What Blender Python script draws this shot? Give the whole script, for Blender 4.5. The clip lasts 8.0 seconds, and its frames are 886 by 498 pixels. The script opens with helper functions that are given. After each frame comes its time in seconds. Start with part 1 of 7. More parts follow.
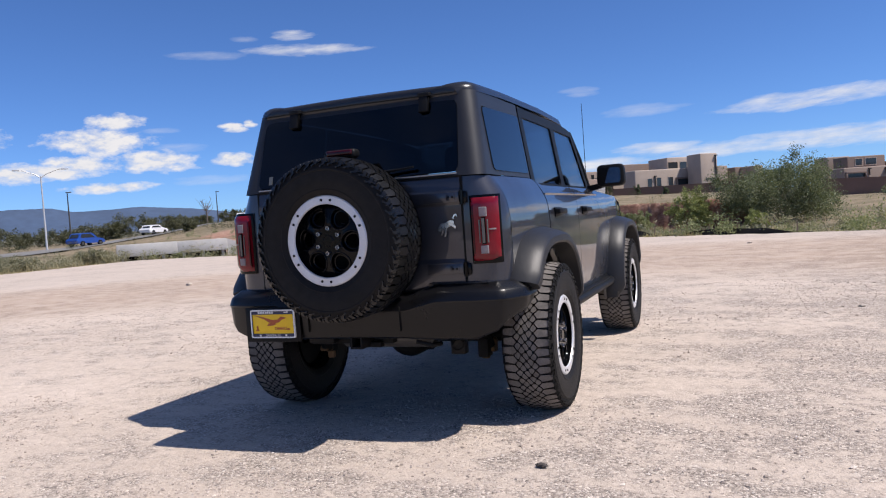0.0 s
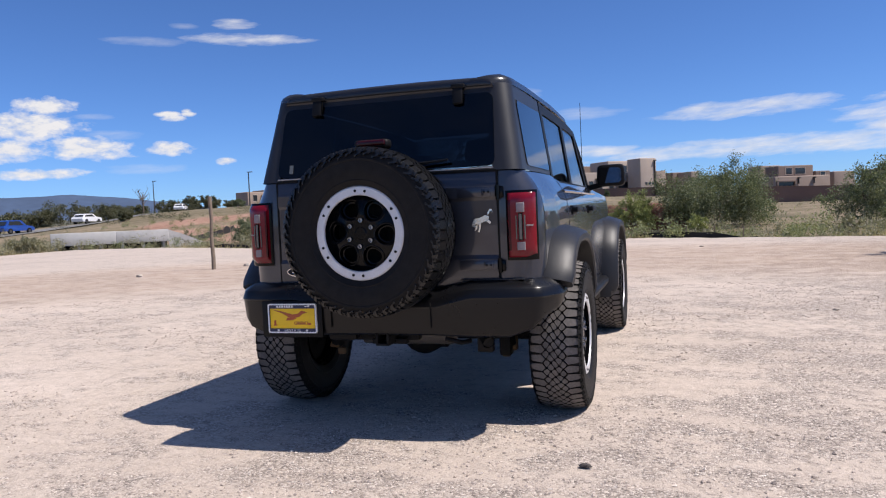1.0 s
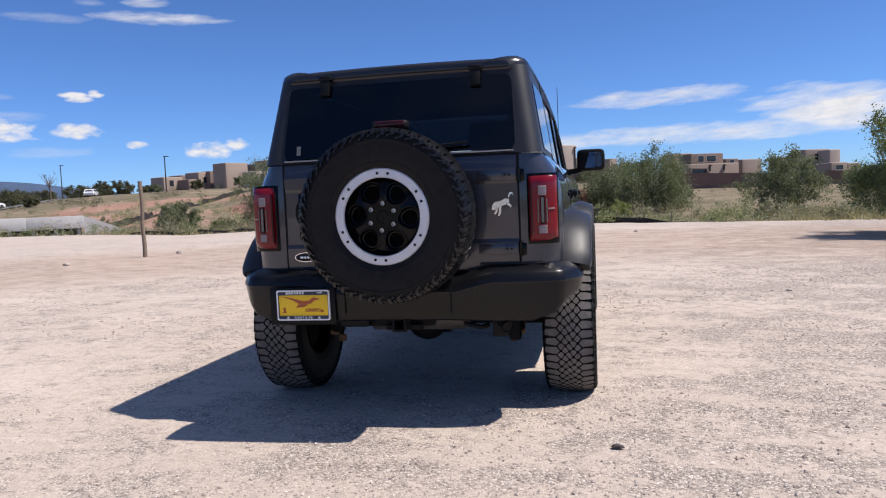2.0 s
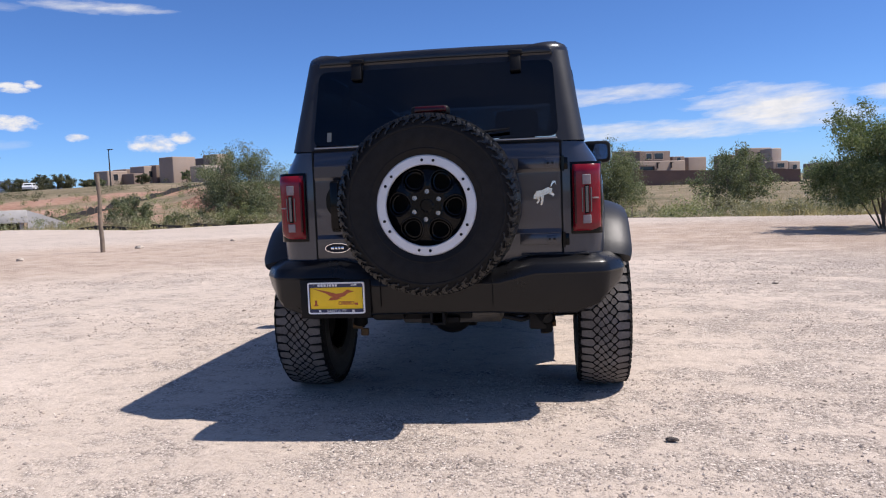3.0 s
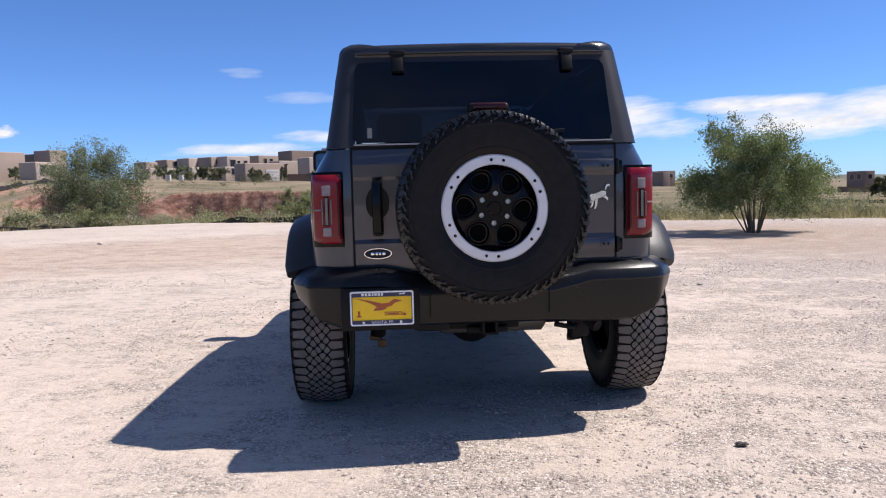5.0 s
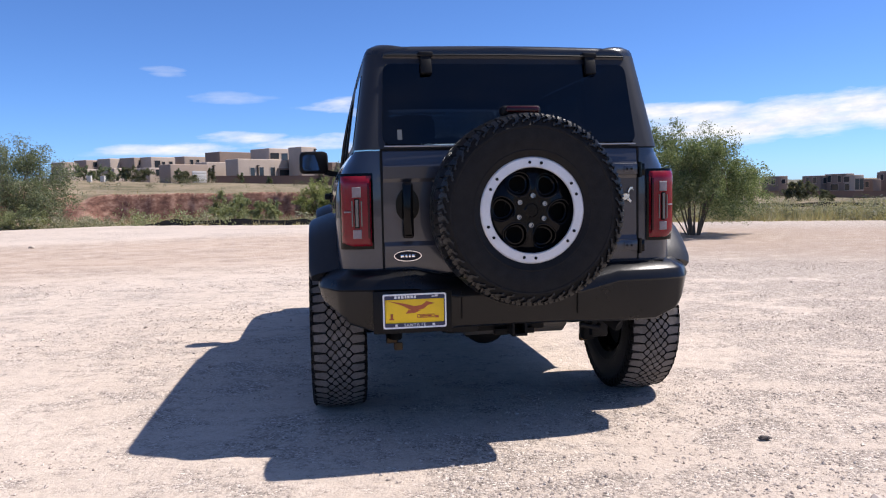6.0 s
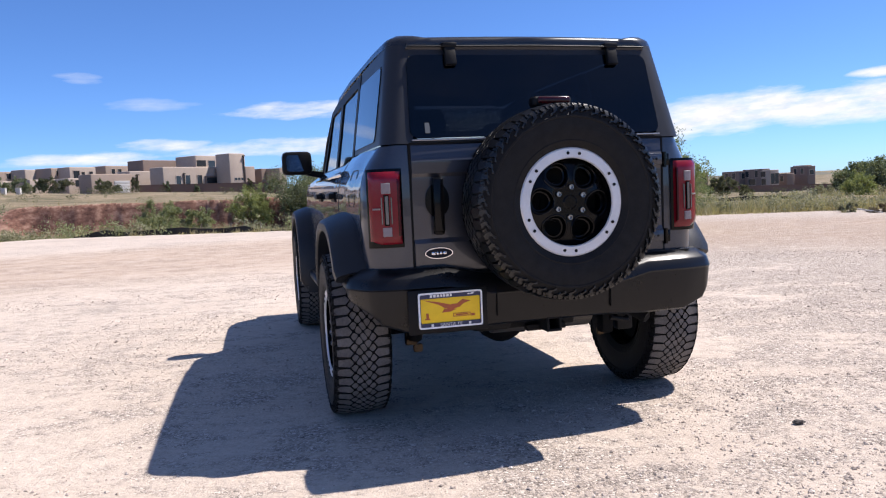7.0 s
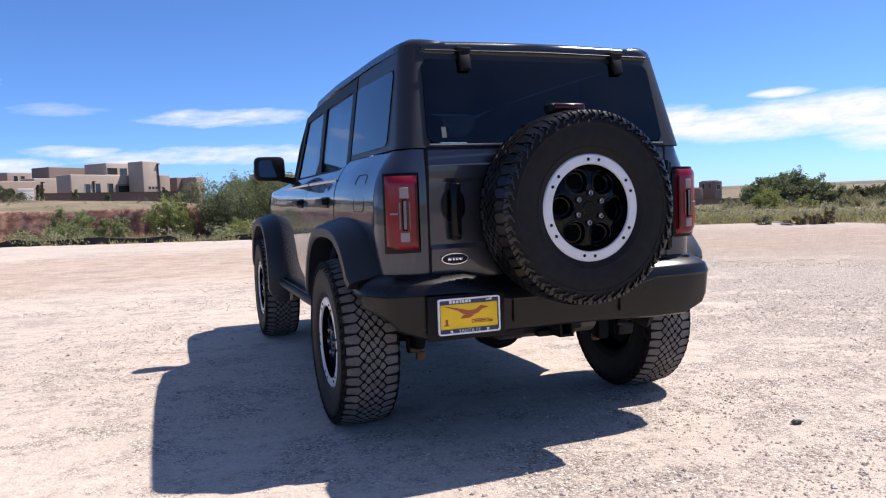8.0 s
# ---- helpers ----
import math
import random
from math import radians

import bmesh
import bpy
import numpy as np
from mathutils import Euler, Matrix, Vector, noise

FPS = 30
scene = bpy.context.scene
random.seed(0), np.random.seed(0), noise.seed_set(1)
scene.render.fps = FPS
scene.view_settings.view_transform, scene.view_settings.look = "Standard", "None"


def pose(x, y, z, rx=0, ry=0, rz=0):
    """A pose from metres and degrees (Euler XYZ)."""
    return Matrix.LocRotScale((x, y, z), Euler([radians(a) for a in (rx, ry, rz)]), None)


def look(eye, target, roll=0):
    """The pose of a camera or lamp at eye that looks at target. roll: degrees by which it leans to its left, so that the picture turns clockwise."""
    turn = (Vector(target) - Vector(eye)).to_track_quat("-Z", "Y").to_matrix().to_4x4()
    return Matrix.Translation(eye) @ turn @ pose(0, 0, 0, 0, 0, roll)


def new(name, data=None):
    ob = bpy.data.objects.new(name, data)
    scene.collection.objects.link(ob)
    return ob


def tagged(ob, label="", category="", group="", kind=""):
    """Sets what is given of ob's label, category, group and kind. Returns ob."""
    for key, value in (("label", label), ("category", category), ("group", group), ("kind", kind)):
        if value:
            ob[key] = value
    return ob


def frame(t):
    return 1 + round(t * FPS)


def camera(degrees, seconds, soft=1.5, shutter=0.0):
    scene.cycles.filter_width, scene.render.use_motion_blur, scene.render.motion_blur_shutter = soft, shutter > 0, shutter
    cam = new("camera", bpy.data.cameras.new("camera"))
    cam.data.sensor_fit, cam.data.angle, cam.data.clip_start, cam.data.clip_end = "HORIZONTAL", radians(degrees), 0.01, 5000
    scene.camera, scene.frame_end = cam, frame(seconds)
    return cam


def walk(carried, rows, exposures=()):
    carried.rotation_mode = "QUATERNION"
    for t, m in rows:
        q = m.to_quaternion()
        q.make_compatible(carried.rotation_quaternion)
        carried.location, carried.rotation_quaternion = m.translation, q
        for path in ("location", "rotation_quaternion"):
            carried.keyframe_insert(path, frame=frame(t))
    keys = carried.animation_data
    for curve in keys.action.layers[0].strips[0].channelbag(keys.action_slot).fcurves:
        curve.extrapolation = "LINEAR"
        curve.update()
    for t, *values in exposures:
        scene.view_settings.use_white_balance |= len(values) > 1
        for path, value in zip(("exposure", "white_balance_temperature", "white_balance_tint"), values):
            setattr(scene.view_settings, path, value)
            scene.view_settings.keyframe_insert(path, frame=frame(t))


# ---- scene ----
cam = camera(61.3, 8.0, soft=1.15)
PATH = [
    (0, (0.26, 0.398, 1.175), (-0.73, 2.134, 1.096), -4.0),
    (0.5, (0.032, 0.344, 1.201), (-0.892, 2.115, 1.106), -3.3),
    (1, (-0.216, 0.257, 1.187), (-1.065, 2.065, 1.092), -2.5),
    (1.5, (-0.475, 0.145, 1.194), (-1.229, 1.993, 1.075), -2.2),
    (2.8, (-1.079, 0.112, 1.182), (-1.625, 2.029, 1.022), -2.5),
    (3, (-1.185, 0.103, 1.174), (-1.714, 2.026, 1.017), -2.2),
    (3.5, (-1.494, 0.074, 1.175), (-1.921, 2.022, 1.028), -2.2),
    (4, (-1.719, 0.095, 1.181), (-2.074, 2.059, 1.047), -2.2),
    (4.5, (-1.956, 0.159, 1.178), (-2.201, 2.138, 1.026), -1.4),
    (4.7, (-2.044, 0.167, 1.189), (-2.249, 2.15, 1.028), -1.4),
    (6, (-2.662, 0.154, 1.205), (-2.618, 2.147, 1.047), -1.2),
    (6.5, (-2.885, 0.212, 1.178), (-2.773, 2.203, 1.024), -1.2),
    (7, (-3.122, 0.293, 1.179), (-2.897, 2.275, 1.024), -2.6),
    (7.5, (-3.306, 0.343, 1.166), (-2.999, 2.316, 1.045), -2.6),
    (8, (-3.552, 0.402, 1.167), (-3.115, 2.349, 1.034), -2.1),
]
walk(cam, [(t, look(eye, target, roll)) for t, eye, target, roll in PATH], exposures=((0.0, 0.18, 6550, 14), (3.0, 0.24, 6550, 14), (8.0, 0.54, 6550, 14)))

# ---- world, sun ----
SUN_DIR = Vector((0.616, 0.143, 1.0)).normalized()
SUN_EL = math.asin(SUN_DIR.z)
SUN_AZ = math.atan2(SUN_DIR.x, SUN_DIR.y)
sun = new("sun", bpy.data.lights.new("sun", "SUN"))
sun.data.energy, sun.data.angle, sun.data.color = 5.0, radians(0.53), (1.0, 0.95, 0.88)
sun.matrix_world = look(SUN_DIR * 50, (0, 0, 0))


class Nodes:
    """Short hand for a node tree."""

    def __init__(self, tree):
        self.tree = tree

    def add(self, kind, **values):
        node = self.tree.nodes.new(kind)
        for key, value in values.items():
            if key in node.inputs.keys():
                node.inputs[key].default_value = value
            else:
                setattr(node, key, value)
        return node

    def link(self, a, b):
        self.tree.links.new(a, b)

    def math(self, op, a, b=None, clamp=False):
        node = self.tree.nodes.new("ShaderNodeMath")
        node.operation, node.use_clamp = op, clamp
        for i, v in enumerate((a, b)):
            if v is None:
                continue
            if isinstance(v, (int, float)):
                node.inputs[i].default_value = v
            else:
                self.link(v, node.inputs[i])
        return node.outputs[0]

    def noise(self, vector, scale, detail=4, rough=0.55):
        node = self.add("ShaderNodeTexNoise", Scale=scale, Detail=detail, Roughness=rough)
        if vector is not None:
            self.link(vector, node.inputs["Vector"])
        return node.outputs["Fac"]

    def ramp(self, fac, stops):
        node = self.add("ShaderNodeValToRGB")
        while len(node.color_ramp.elements) < len(stops):
            node.color_ramp.elements.new(0.5)
        for e, (p, c) in zip(node.color_ramp.elements, stops):
            e.position = p
            e.color = (*c, 1) if len(c) == 3 else c
        self.link(fac, node.inputs[0])
        return node.outputs[0]

    def mix(self, fac, a, b, blend="MIX"):
        node = self.add("ShaderNodeMix", data_type="RGBA", blend_type=blend)
        for socket, v in ((node.inputs[0], fac), (node.inputs[6], a), (node.inputs[7], b)):
            if isinstance(v, (int, float)):
                socket.default_value = v
            elif isinstance(v, (tuple, list)):
                socket.default_value = (*v, 1)
            else:
                self.link(v, socket)
        return node.outputs[2]


# clouds: bearing, height, half width, half height (degrees)
# heaped white clouds
CUMULUS = [
    (-52.5, 8.28, 1.8, 0.61), (-53.8, 6.98, 3.5, 1.04), (-55.1, 5.48, 2.6, 0.70), (-50.4, 5.55, 3.3, 0.78), (-58.9, 4.95, 2.6, 0.70), (-56.5, 5.02, 2.2, 0.61), (-53.3, 3.81, 3.0, 0.39),
    (-44.8, 5.60, 1.5, 0.39), (-44.8, 7.85, 0.9, 0.26), (-43.5, 8.13, 0.4, 0.22), (-61.6, 7.16, 2.6, 0.87), (-62.6, 5.38, 3.0, 0.96), (-44.5, 7.61, 1.0, 0.22), (-44.7, 5.39, 1.7, 0.39),
    (-41.0, 4.53, 0.8, 0.26), (-36.4, 4.04, 1.2, 0.52), (-43.4, 7.90, 0.5, 0.22), (-36.2, 3.97, 1.5, 0.65), (-34.1, 4.44, 0.9, 0.39), (-52.4, 8.39, 0.9, 0.43),
]
# long wind-drawn clouds
STREAKS = [
    (-38.8, 13.15, 4.3, 0.43), (-39.9, 14.21, 1.7, 0.35), (-3.6, 6.22, 5.2, 0.39), (-0.8, 6.38, 3.5, 0.43), (-13.4, 4.09, 3.1, 0.43), (-6.9, 3.74, 4.8, 0.52), (-1.3, 3.63, 3.0, 0.57),
    (-16.3, 3.44, 2.6, 0.39), (7.3, 5.26, 3.5, 1.30), (-4.5, 6.58, 3.9, 0.35), (-0.7, 6.63, 2.2, 0.43), (2.2, 3.60, 7.8, 0.65), (-8.6, 3.67, 3.9, 0.48), (7.5, 5.23, 4.8, 1.13),
    (-0.9, 6.64, 4.1, 0.52), (4.2, 3.78, 8.3, 0.65), (11.4, 4.04, 3.9, 0.78), (-2.4, 6.63, 5.2, 0.48), (-13.3, 3.99, 3.0, 0.39), (-3.2, 3.78, 6.1, 0.70), (-9.7, 3.49, 3.9, 0.39),
    (-16.7, 3.12, 2.2, 0.39),
]
# broad bright banks
BANKS = [
    (8.9, 4.76, 4.8, 1.57), (17.9, 5.33, 4.8, 0.61), (21.3, 4.04, 5.2, 1.48), (-19.3, 3.23, 3.9, 0.43), (20.3, 5.37, 4.3, 0.52), (22.2, 4.01, 6.5, 1.04), (26.9, 4.53, 5.7, 1.39),
    (30.3, 4.87, 3.5, 1.22), (34.1, 4.45, 6.1, 1.22), (38.4, 4.79, 6.5, 1.30), (42.1, 5.03, 5.2, 1.30), (37.2, 6.45, 2.1, 0.35), (44.4, 3.92, 5.2, 1.74), (48.8, 3.71, 6.5, 1.91),
]
# thin shreds
VEILS = [
    (-46.1, 12.81, 2.6, 0.30), (-48.4, 6.44, 1.9, 0.35), (-46.4, 4.20, 2.4, 0.26), (-14.1, 7.14, 2.4, 0.30), (-18.9, 8.86, 1.3, 0.22), (-43.2, 13.95, 1.1, 0.22), (-46.4, 3.96, 2.6, 0.26),
    (-49.6, 7.66, 1.3, 0.22), (-14.1, 6.79, 2.7, 0.30), (-7.0, 6.40, 1.5, 0.22), (-18.6, 2.99, 5.2, 0.39), (-13.4, 3.87, 3.0, 0.43), (-13.8, 7.02, 3.1, 0.26), (-18.5, 8.77, 1.3, 0.22),
    (-18.3, 8.52, 1.3, 0.22),
]
# the same kind of sky all round: unseen streaks added, which whiten the fill
STREAKS += [(66 + 34 * k, 4.6 + 1.2 * (k % 3), 5.5, 0.9) for k in range(7)]
# density, softness and raggedness of each kind
KINDS = [(CUMULUS, 1.0, 1.7, 2.0), (STREAKS, 0.9, 1.1, 1.9), (BANKS, 1.0, 1.6, 1.05), (VEILS, 0.42, 0.8, 2.0)]


def build_world():
    world = bpy.data.worlds.new("sky")
    scene.world = world
    world.use_nodes = True
    n = Nodes(world.node_tree)
    world.node_tree.nodes.clear()
    sky = n.add("ShaderNodeTexSky", sky_type="NISHITA", sun_disc=False, sun_elevation=SUN_EL, sun_rotation=SUN_AZ, altitude=2100.0, air_density=0.85, dust_density=1.4, ozone_density=6.0)
    coord = n.add("ShaderNodeTexCoord").outputs["Generated"]
    sep = n.add("ShaderNodeSeparateXYZ")
    n.link(coord, sep.inputs[0])
    bearing = n.math("MULTIPLY", n.math("ARCTAN2", sep.outputs[0], sep.outputs[1]), 57.2958)
    height = n.math("MULTIPLY", n.math("ARCSINE", sep.outputs[2]), 57.2958)
    plan = n.add("ShaderNodeCombineXYZ")
    n.link(n.math("MULTIPLY", bearing, 0.5), plan.inputs[0])
    n.link(n.math("MULTIPLY", height, 1.0), plan.inputs[1])
    puffs = n.math("SUBTRACT", n.noise(plan.outputs[0], 1.35, 8, 0.6), 0.5)
    drawn = n.add("ShaderNodeCombineXYZ")
    n.link(n.math("ADD", n.math("MULTIPLY", bearing, 0.30), n.math("MULTIPLY", height, -0.5)), drawn.inputs[0])
    n.link(n.math("MULTIPLY", height, 1.5), drawn.inputs[1])
    shreds = n.math("SUBTRACT", n.noise(drawn.outputs[0], 1.0, 8, 0.62), 0.5)
    total = None
    for clouds, density, sharp, ragged in KINDS:
        rough = n.math("MULTIPLY", puffs if clouds is CUMULUS else shreds, ragged)
        for b, h, w, t in clouds:
            dx = n.math("DIVIDE", n.math("SUBTRACT", bearing, b), w * 1.05)
            dy = n.math("DIVIDE", n.math("SUBTRACT", height, h), t * 1.1)
            q = n.math("SUBTRACT", 1.0, n.math("ADD", n.math("MULTIPLY", dx, dx), n.math("MULTIPLY", dy, dy)))
            q = n.math("ADD", n.math("MULTIPLY", q, 0.62), rough)
            q = n.math("MULTIPLY", n.math("MULTIPLY", q, sharp, clamp=True), density)
            total = q if total is None else n.math("MAXIMUM", total, q)
    # unseen high thin cloud on the upper sky, added to whiten the fill light
    flat = n.add("ShaderNodeCombineXYZ")
    n.link(n.math("DIVIDE", sep.outputs[0], n.math("ADD", n.math("ABSOLUTE", sep.outputs[2]), 0.12)), flat.inputs[0])
    n.link(n.math("DIVIDE", sep.outputs[1], n.math("ADD", n.math("ABSOLUTE", sep.outputs[2]), 0.12)), flat.inputs[1])
    fill_cirrus = n.ramp(n.noise(flat.outputs[0], 1.6, 7, 0.6), [(0.40, (0, 0, 0)), (0.62, (0.22, 0.22, 0.22))])
    fill_cirrus = n.math("MULTIPLY", fill_cirrus, n.math("MULTIPLY", n.math("SUBTRACT", height, 22.0), 0.06, clamp=True))
    total = n.math("MAXIMUM", total, fill_cirrus)
    shade = n.ramp(n.math("ADD", n.math("MULTIPLY", puffs, 1.2), 0.5), [(0.25, (7.0, 7.5, 8.2)), (0.6, (8.9, 9.0, 9.1))])
    blue = n.mix(1.0, sky.outputs[0], (0.85, 1.15, 1.50), "MULTIPLY")
    colour = n.mix(total, blue, shade)
    back = n.add("ShaderNodeBackground", Strength=0.083)
    n.link(colour, back.inputs[0])
    out = n.add("ShaderNodeOutputWorld")
    n.link(back.outputs[0], out.inputs[0])


build_world()


# ---- materials ----
def material(name):
    m = bpy.data.materials.new(name)
    m.use_nodes = True
    n = Nodes(m.node_tree)
    shader = m.node_tree.nodes["Principled BSDF"]
    return m, n, shader


def simple(name, colour, rough=0.5, metal=0.0, vary=0.15, scale=12.0, bump=0.0, bump_scale=60.0, coat=0.0, spec=0.5):
    """A surface with two scales of variation in tone and fine relief."""
    m, n, s = material(name)
    co = n.add("ShaderNodeTexCoord").outputs["Object"]
    fac = n.math("ADD", n.math("MULTIPLY", n.noise(co, scale, 5), 0.6), n.math("MULTIPLY", n.noise(co, scale * 9, 3), 0.4))
    lo, hi = [c * (1 - vary) for c in colour], [min(1, c * (1 + vary)) for c in colour]
    n.link(n.ramp(fac, [(0.3, lo), (0.7, hi)]), s.inputs["Base Color"])
    n.link(n.math("ADD", n.math("MULTIPLY", fac, 0.16), rough - 0.08, clamp=True), s.inputs["Roughness"])
    s.inputs["Metallic"].default_value = metal
    s.inputs["Coat Weight"].default_value = coat
    s.inputs["Coat Roughness"].default_value = 0.05
    s.inputs["Specular IOR Level"].default_value = spec
    if bump:
        b = n.add("ShaderNodeBump", Strength=bump, Distance=0.004)
        n.link(n.noise(co, bump_scale, 4, 0.6), b.inputs["Height"])
        n.link(b.outputs[0], s.inputs["Normal"])
    return m


def paint_material():
    m, n, s = material("grey_metallic_paint")
    co = n.add("ShaderNodeTexCoord").outputs["Object"]
    flake = n.add("ShaderNodeTexVoronoi", Scale=900.0)
    n.link(co, flake.inputs["Vector"])
    n.link(n.ramp(flake.outputs["Distance"], [(0.1, (0.042, 0.044, 0.057)), (0.7, (0.026, 0.027, 0.035))]), s.inputs["Base Color"])
    s.inputs["Metallic"].default_value = 0.45
    n.link(n.math("ADD", n.math("MULTIPLY", n.noise(co, 5, 4), 0.12), 0.34), s.inputs["Roughness"])
    s.inputs["Coat Weight"].default_value = 1.0
    n.link(n.math("ADD", n.math("MULTIPLY", n.noise(co, 9, 5), 0.05), 0.0), s.inputs["Coat Roughness"])
    return m


def glass_material(name, tint, gloss=1.0):
    m, n, s = material(name)
    tree = m.node_tree
    clear = n.add("ShaderNodeBsdfTransparent")
    clear.inputs[0].default_value = (*tint, 1)
    shine = n.add("ShaderNodeBsdfGlossy", Roughness=0.015)
    shine.inputs[0].default_value = (0.95, 0.97, 1, 1)
    fres = n.add("ShaderNodeFresnel", IOR=1.5)
    mix = n.add("ShaderNodeMixShader")
    n.link(n.math("MULTIPLY", fres.outputs[0], gloss), mix.inputs[0])
    n.link(clear.outputs[0], mix.inputs[1])
    n.link(shine.outputs[0], mix.inputs[2])
    n.link(mix.outputs[0], tree.nodes["Material Output"].inputs["Surface"])
    return m


def ground_material():
    """Dusty gravel of the lot, dry weeds beyond it, red earth on the cut banks, darker on steep faces for their shade.
    """
    m, n, s = material("gravel_and_earth")
    co = n.add("ShaderNodeTexCoord").outputs["Object"]
    streak = n.add("ShaderNodeMapping")
    streak.inputs["Scale"].default_value = (0.7, 1.0, 1.0)
    streak.inputs["Rotation"].default_value = (0, 0, 0.15)
    n.link(co, streak.inputs["Vector"])
    wide = n.noise(streak.outputs[0], 0.5, 7, 0.65)
    mid = n.noise(streak.outputs[0], 2.6, 6, 0.65)
    mottle = n.noise(co, 9.0, 6, 0.72)
    fine = n.noise(co, 30, 5, 0.75)
    grit = n.noise(co, 150, 3, 0.8)
    # trodden dust
    dust = n.ramp(n.math("ADD", n.math("MULTIPLY", wide, 0.5), n.math("MULTIPLY", mottle, 0.5)), [(0.37, (0.430, 0.353, 0.294)), (0.5, (0.526, 0.438, 0.364)), (0.63, (0.640, 0.542, 0.462))])
    dust = n.mix(0.25, dust, n.ramp(fine, [(0.35, (0.378, 0.307, 0.247)), (0.65, (0.720, 0.623, 0.528))]))
    # loose gravel
    def chips(scale, spread):
        cell = n.add("ShaderNodeTexVoronoi", Scale=scale, Randomness=1.0)
        n.link(co, cell.inputs["Vector"])
        tone = n.add("ShaderNodeSeparateColor")
        n.link(cell.outputs["Color"], tone.inputs[0])
        return n.ramp(tone.outputs[0], spread), cell.outputs["Distance"]
    small, small_d = chips(95.0, [(0.0, (0.108, 0.089, 0.076)), (0.2, (0.234, 0.196, 0.169)), (0.55, (0.387, 0.329, 0.281)), (0.85, (0.540, 0.463, 0.398)), (1.0, (0.792, 0.712, 0.623))])
    large, large_d = chips(42.0, [(0.0, (0.162, 0.135, 0.112)), (0.3, (0.342, 0.287, 0.242)), (0.8, (0.504, 0.427, 0.363)), (1.0, (0.720, 0.641, 0.558))])
    gravel = n.mix(n.ramp(n.noise(co, 14, 3, 0.6), [(0.5, (0, 0, 0)), (0.6, (0.8, 0.8, 0.8))]), small, large)
    cover = n.math("ADD", n.math("ADD", n.math("MULTIPLY", mid, 0.42), n.math("MULTIPLY", wide, 0.28)), n.math("MULTIPLY", mottle, 0.30))
    where = n.add("ShaderNodeSeparateXYZ")
    n.link(co, where.inputs[0])
    side = n.math("MULTIPLY", n.math("ADD", where.outputs[0], 1.5), 0.22, clamp=True)
    cover = n.math("SUBTRACT", cover, n.math("MULTIPLY", side, 0.095))
    patch = n.ramp(cover, [(0.43, (0.95, 0.95, 0.95)), (0.465, (0.72, 0.72, 0.72)), (0.50, (0.18, 0.18, 0.18)), (0.55, (0.03, 0.03, 0.03))])
    base = n.mix(patch, dust, gravel)
    base = n.mix(0.10, base, n.ramp(grit, [(0.35, (0.180, 0.151, 0.130)), (0.65, (0.738, 0.659, 0.571))]))
    lane = n.add("ShaderNodeAttribute", attribute_name="lane").outputs["Fac"]
    tan = n.add("ShaderNodeAttribute", attribute_name="tan").outputs["Fac"]
    weed = n.add("ShaderNodeAttribute", attribute_name="weed").outputs["Fac"]
    red = n.add("ShaderNodeAttribute", attribute_name="red").outputs["Fac"]
    far = n.noise(co, 0.12, 6, 0.65)
    track = n.noise(streak.outputs[0], 1.4, 5, 0.6)
    base = n.mix(n.math("MULTIPLY", n.math("MULTIPLY", lane, n.math("ADD", track, 0.3)), 0.85, clamp=True), base, (0.455, 0.39, 0.34))
    base = n.mix(n.math("MULTIPLY", n.math("MULTIPLY", tan, n.math("ADD", n.math("MULTIPLY", wide, 0.5), 0.45)), 0.85, clamp=True), base, n.ramp(mid, [(0.34, (0.315, 0.222, 0.162)), (0.5, (0.365, 0.270, 0.204)), (0.64, (0.425, 0.338, 0.274))]))
    scrub = n.ramp(n.math("ADD", n.math("MULTIPLY", far, 0.5), n.math("MULTIPLY", mid, 0.5)), [(0.36, (0.06, 0.06, 0.032)), (0.45, (0.145, 0.124, 0.076)), (0.53, (0.225, 0.182, 0.12)), (0.66, (0.34, 0.25, 0.177))])
    edge = n.math("ADD", weed, n.math("MULTIPLY", n.math("SUBTRACT", n.noise(co, 0.8, 5, 0.7), 0.5), 0.9))
    base = n.mix(n.ramp(edge, [(0.42, (0, 0, 0)), (0.58, (1, 1, 1))]), base, scrub)
    earth = n.ramp(n.math("ADD", n.math("MULTIPLY", far, 0.3), n.math("MULTIPLY", mid, 0.7)), [(0.3, (0.19, 0.095, 0.068)), (0.5, (0.33, 0.195, 0.14)), (0.68, (0.47, 0.33, 0.25))])
    # steep cut faces: the same earth with the bank's shade put into darker tones
    bank_shade = n.ramp(mid, [(0.33, (0.10, 0.05, 0.038)), (0.52, (0.22, 0.115, 0.083)), (0.68, (0.37, 0.23, 0.17))])
    earth = n.mix(n.ramp(red, [(0.70, (0, 0, 0)), (0.88, (1, 1, 1))]), earth, bank_shade)
    cut = n.math("ADD", red, n.math("MULTIPLY", n.math("SUBTRACT", n.noise(co, 0.7, 5, 0.7), 0.5), 0.8))
    base = n.mix(n.ramp(cut, [(0.42, (0, 0, 0)), (0.58, (1, 1, 1))]), base, earth)
    n.link(base, s.inputs["Base Color"])
    s.inputs["Roughness"].default_value = 0.95
    s.inputs["Specular IOR Level"].default_value = 0.15
    chip_rise = n.math("MULTIPLY", n.math("SUBTRACT", 0.6, n.math("ADD", n.math("MULTIPLY", small_d, 0.5), n.math("MULTIPLY", large_d, 0.5))), patch)
    rise = n.math("ADD", n.math("MULTIPLY", fine, 0.45), n.math("ADD", n.math("MULTIPLY", mottle, 1.6), n.math("ADD", n.math("MULTIPLY", mid, 1.4), n.math("MULTIPLY", grit, 0.12))))
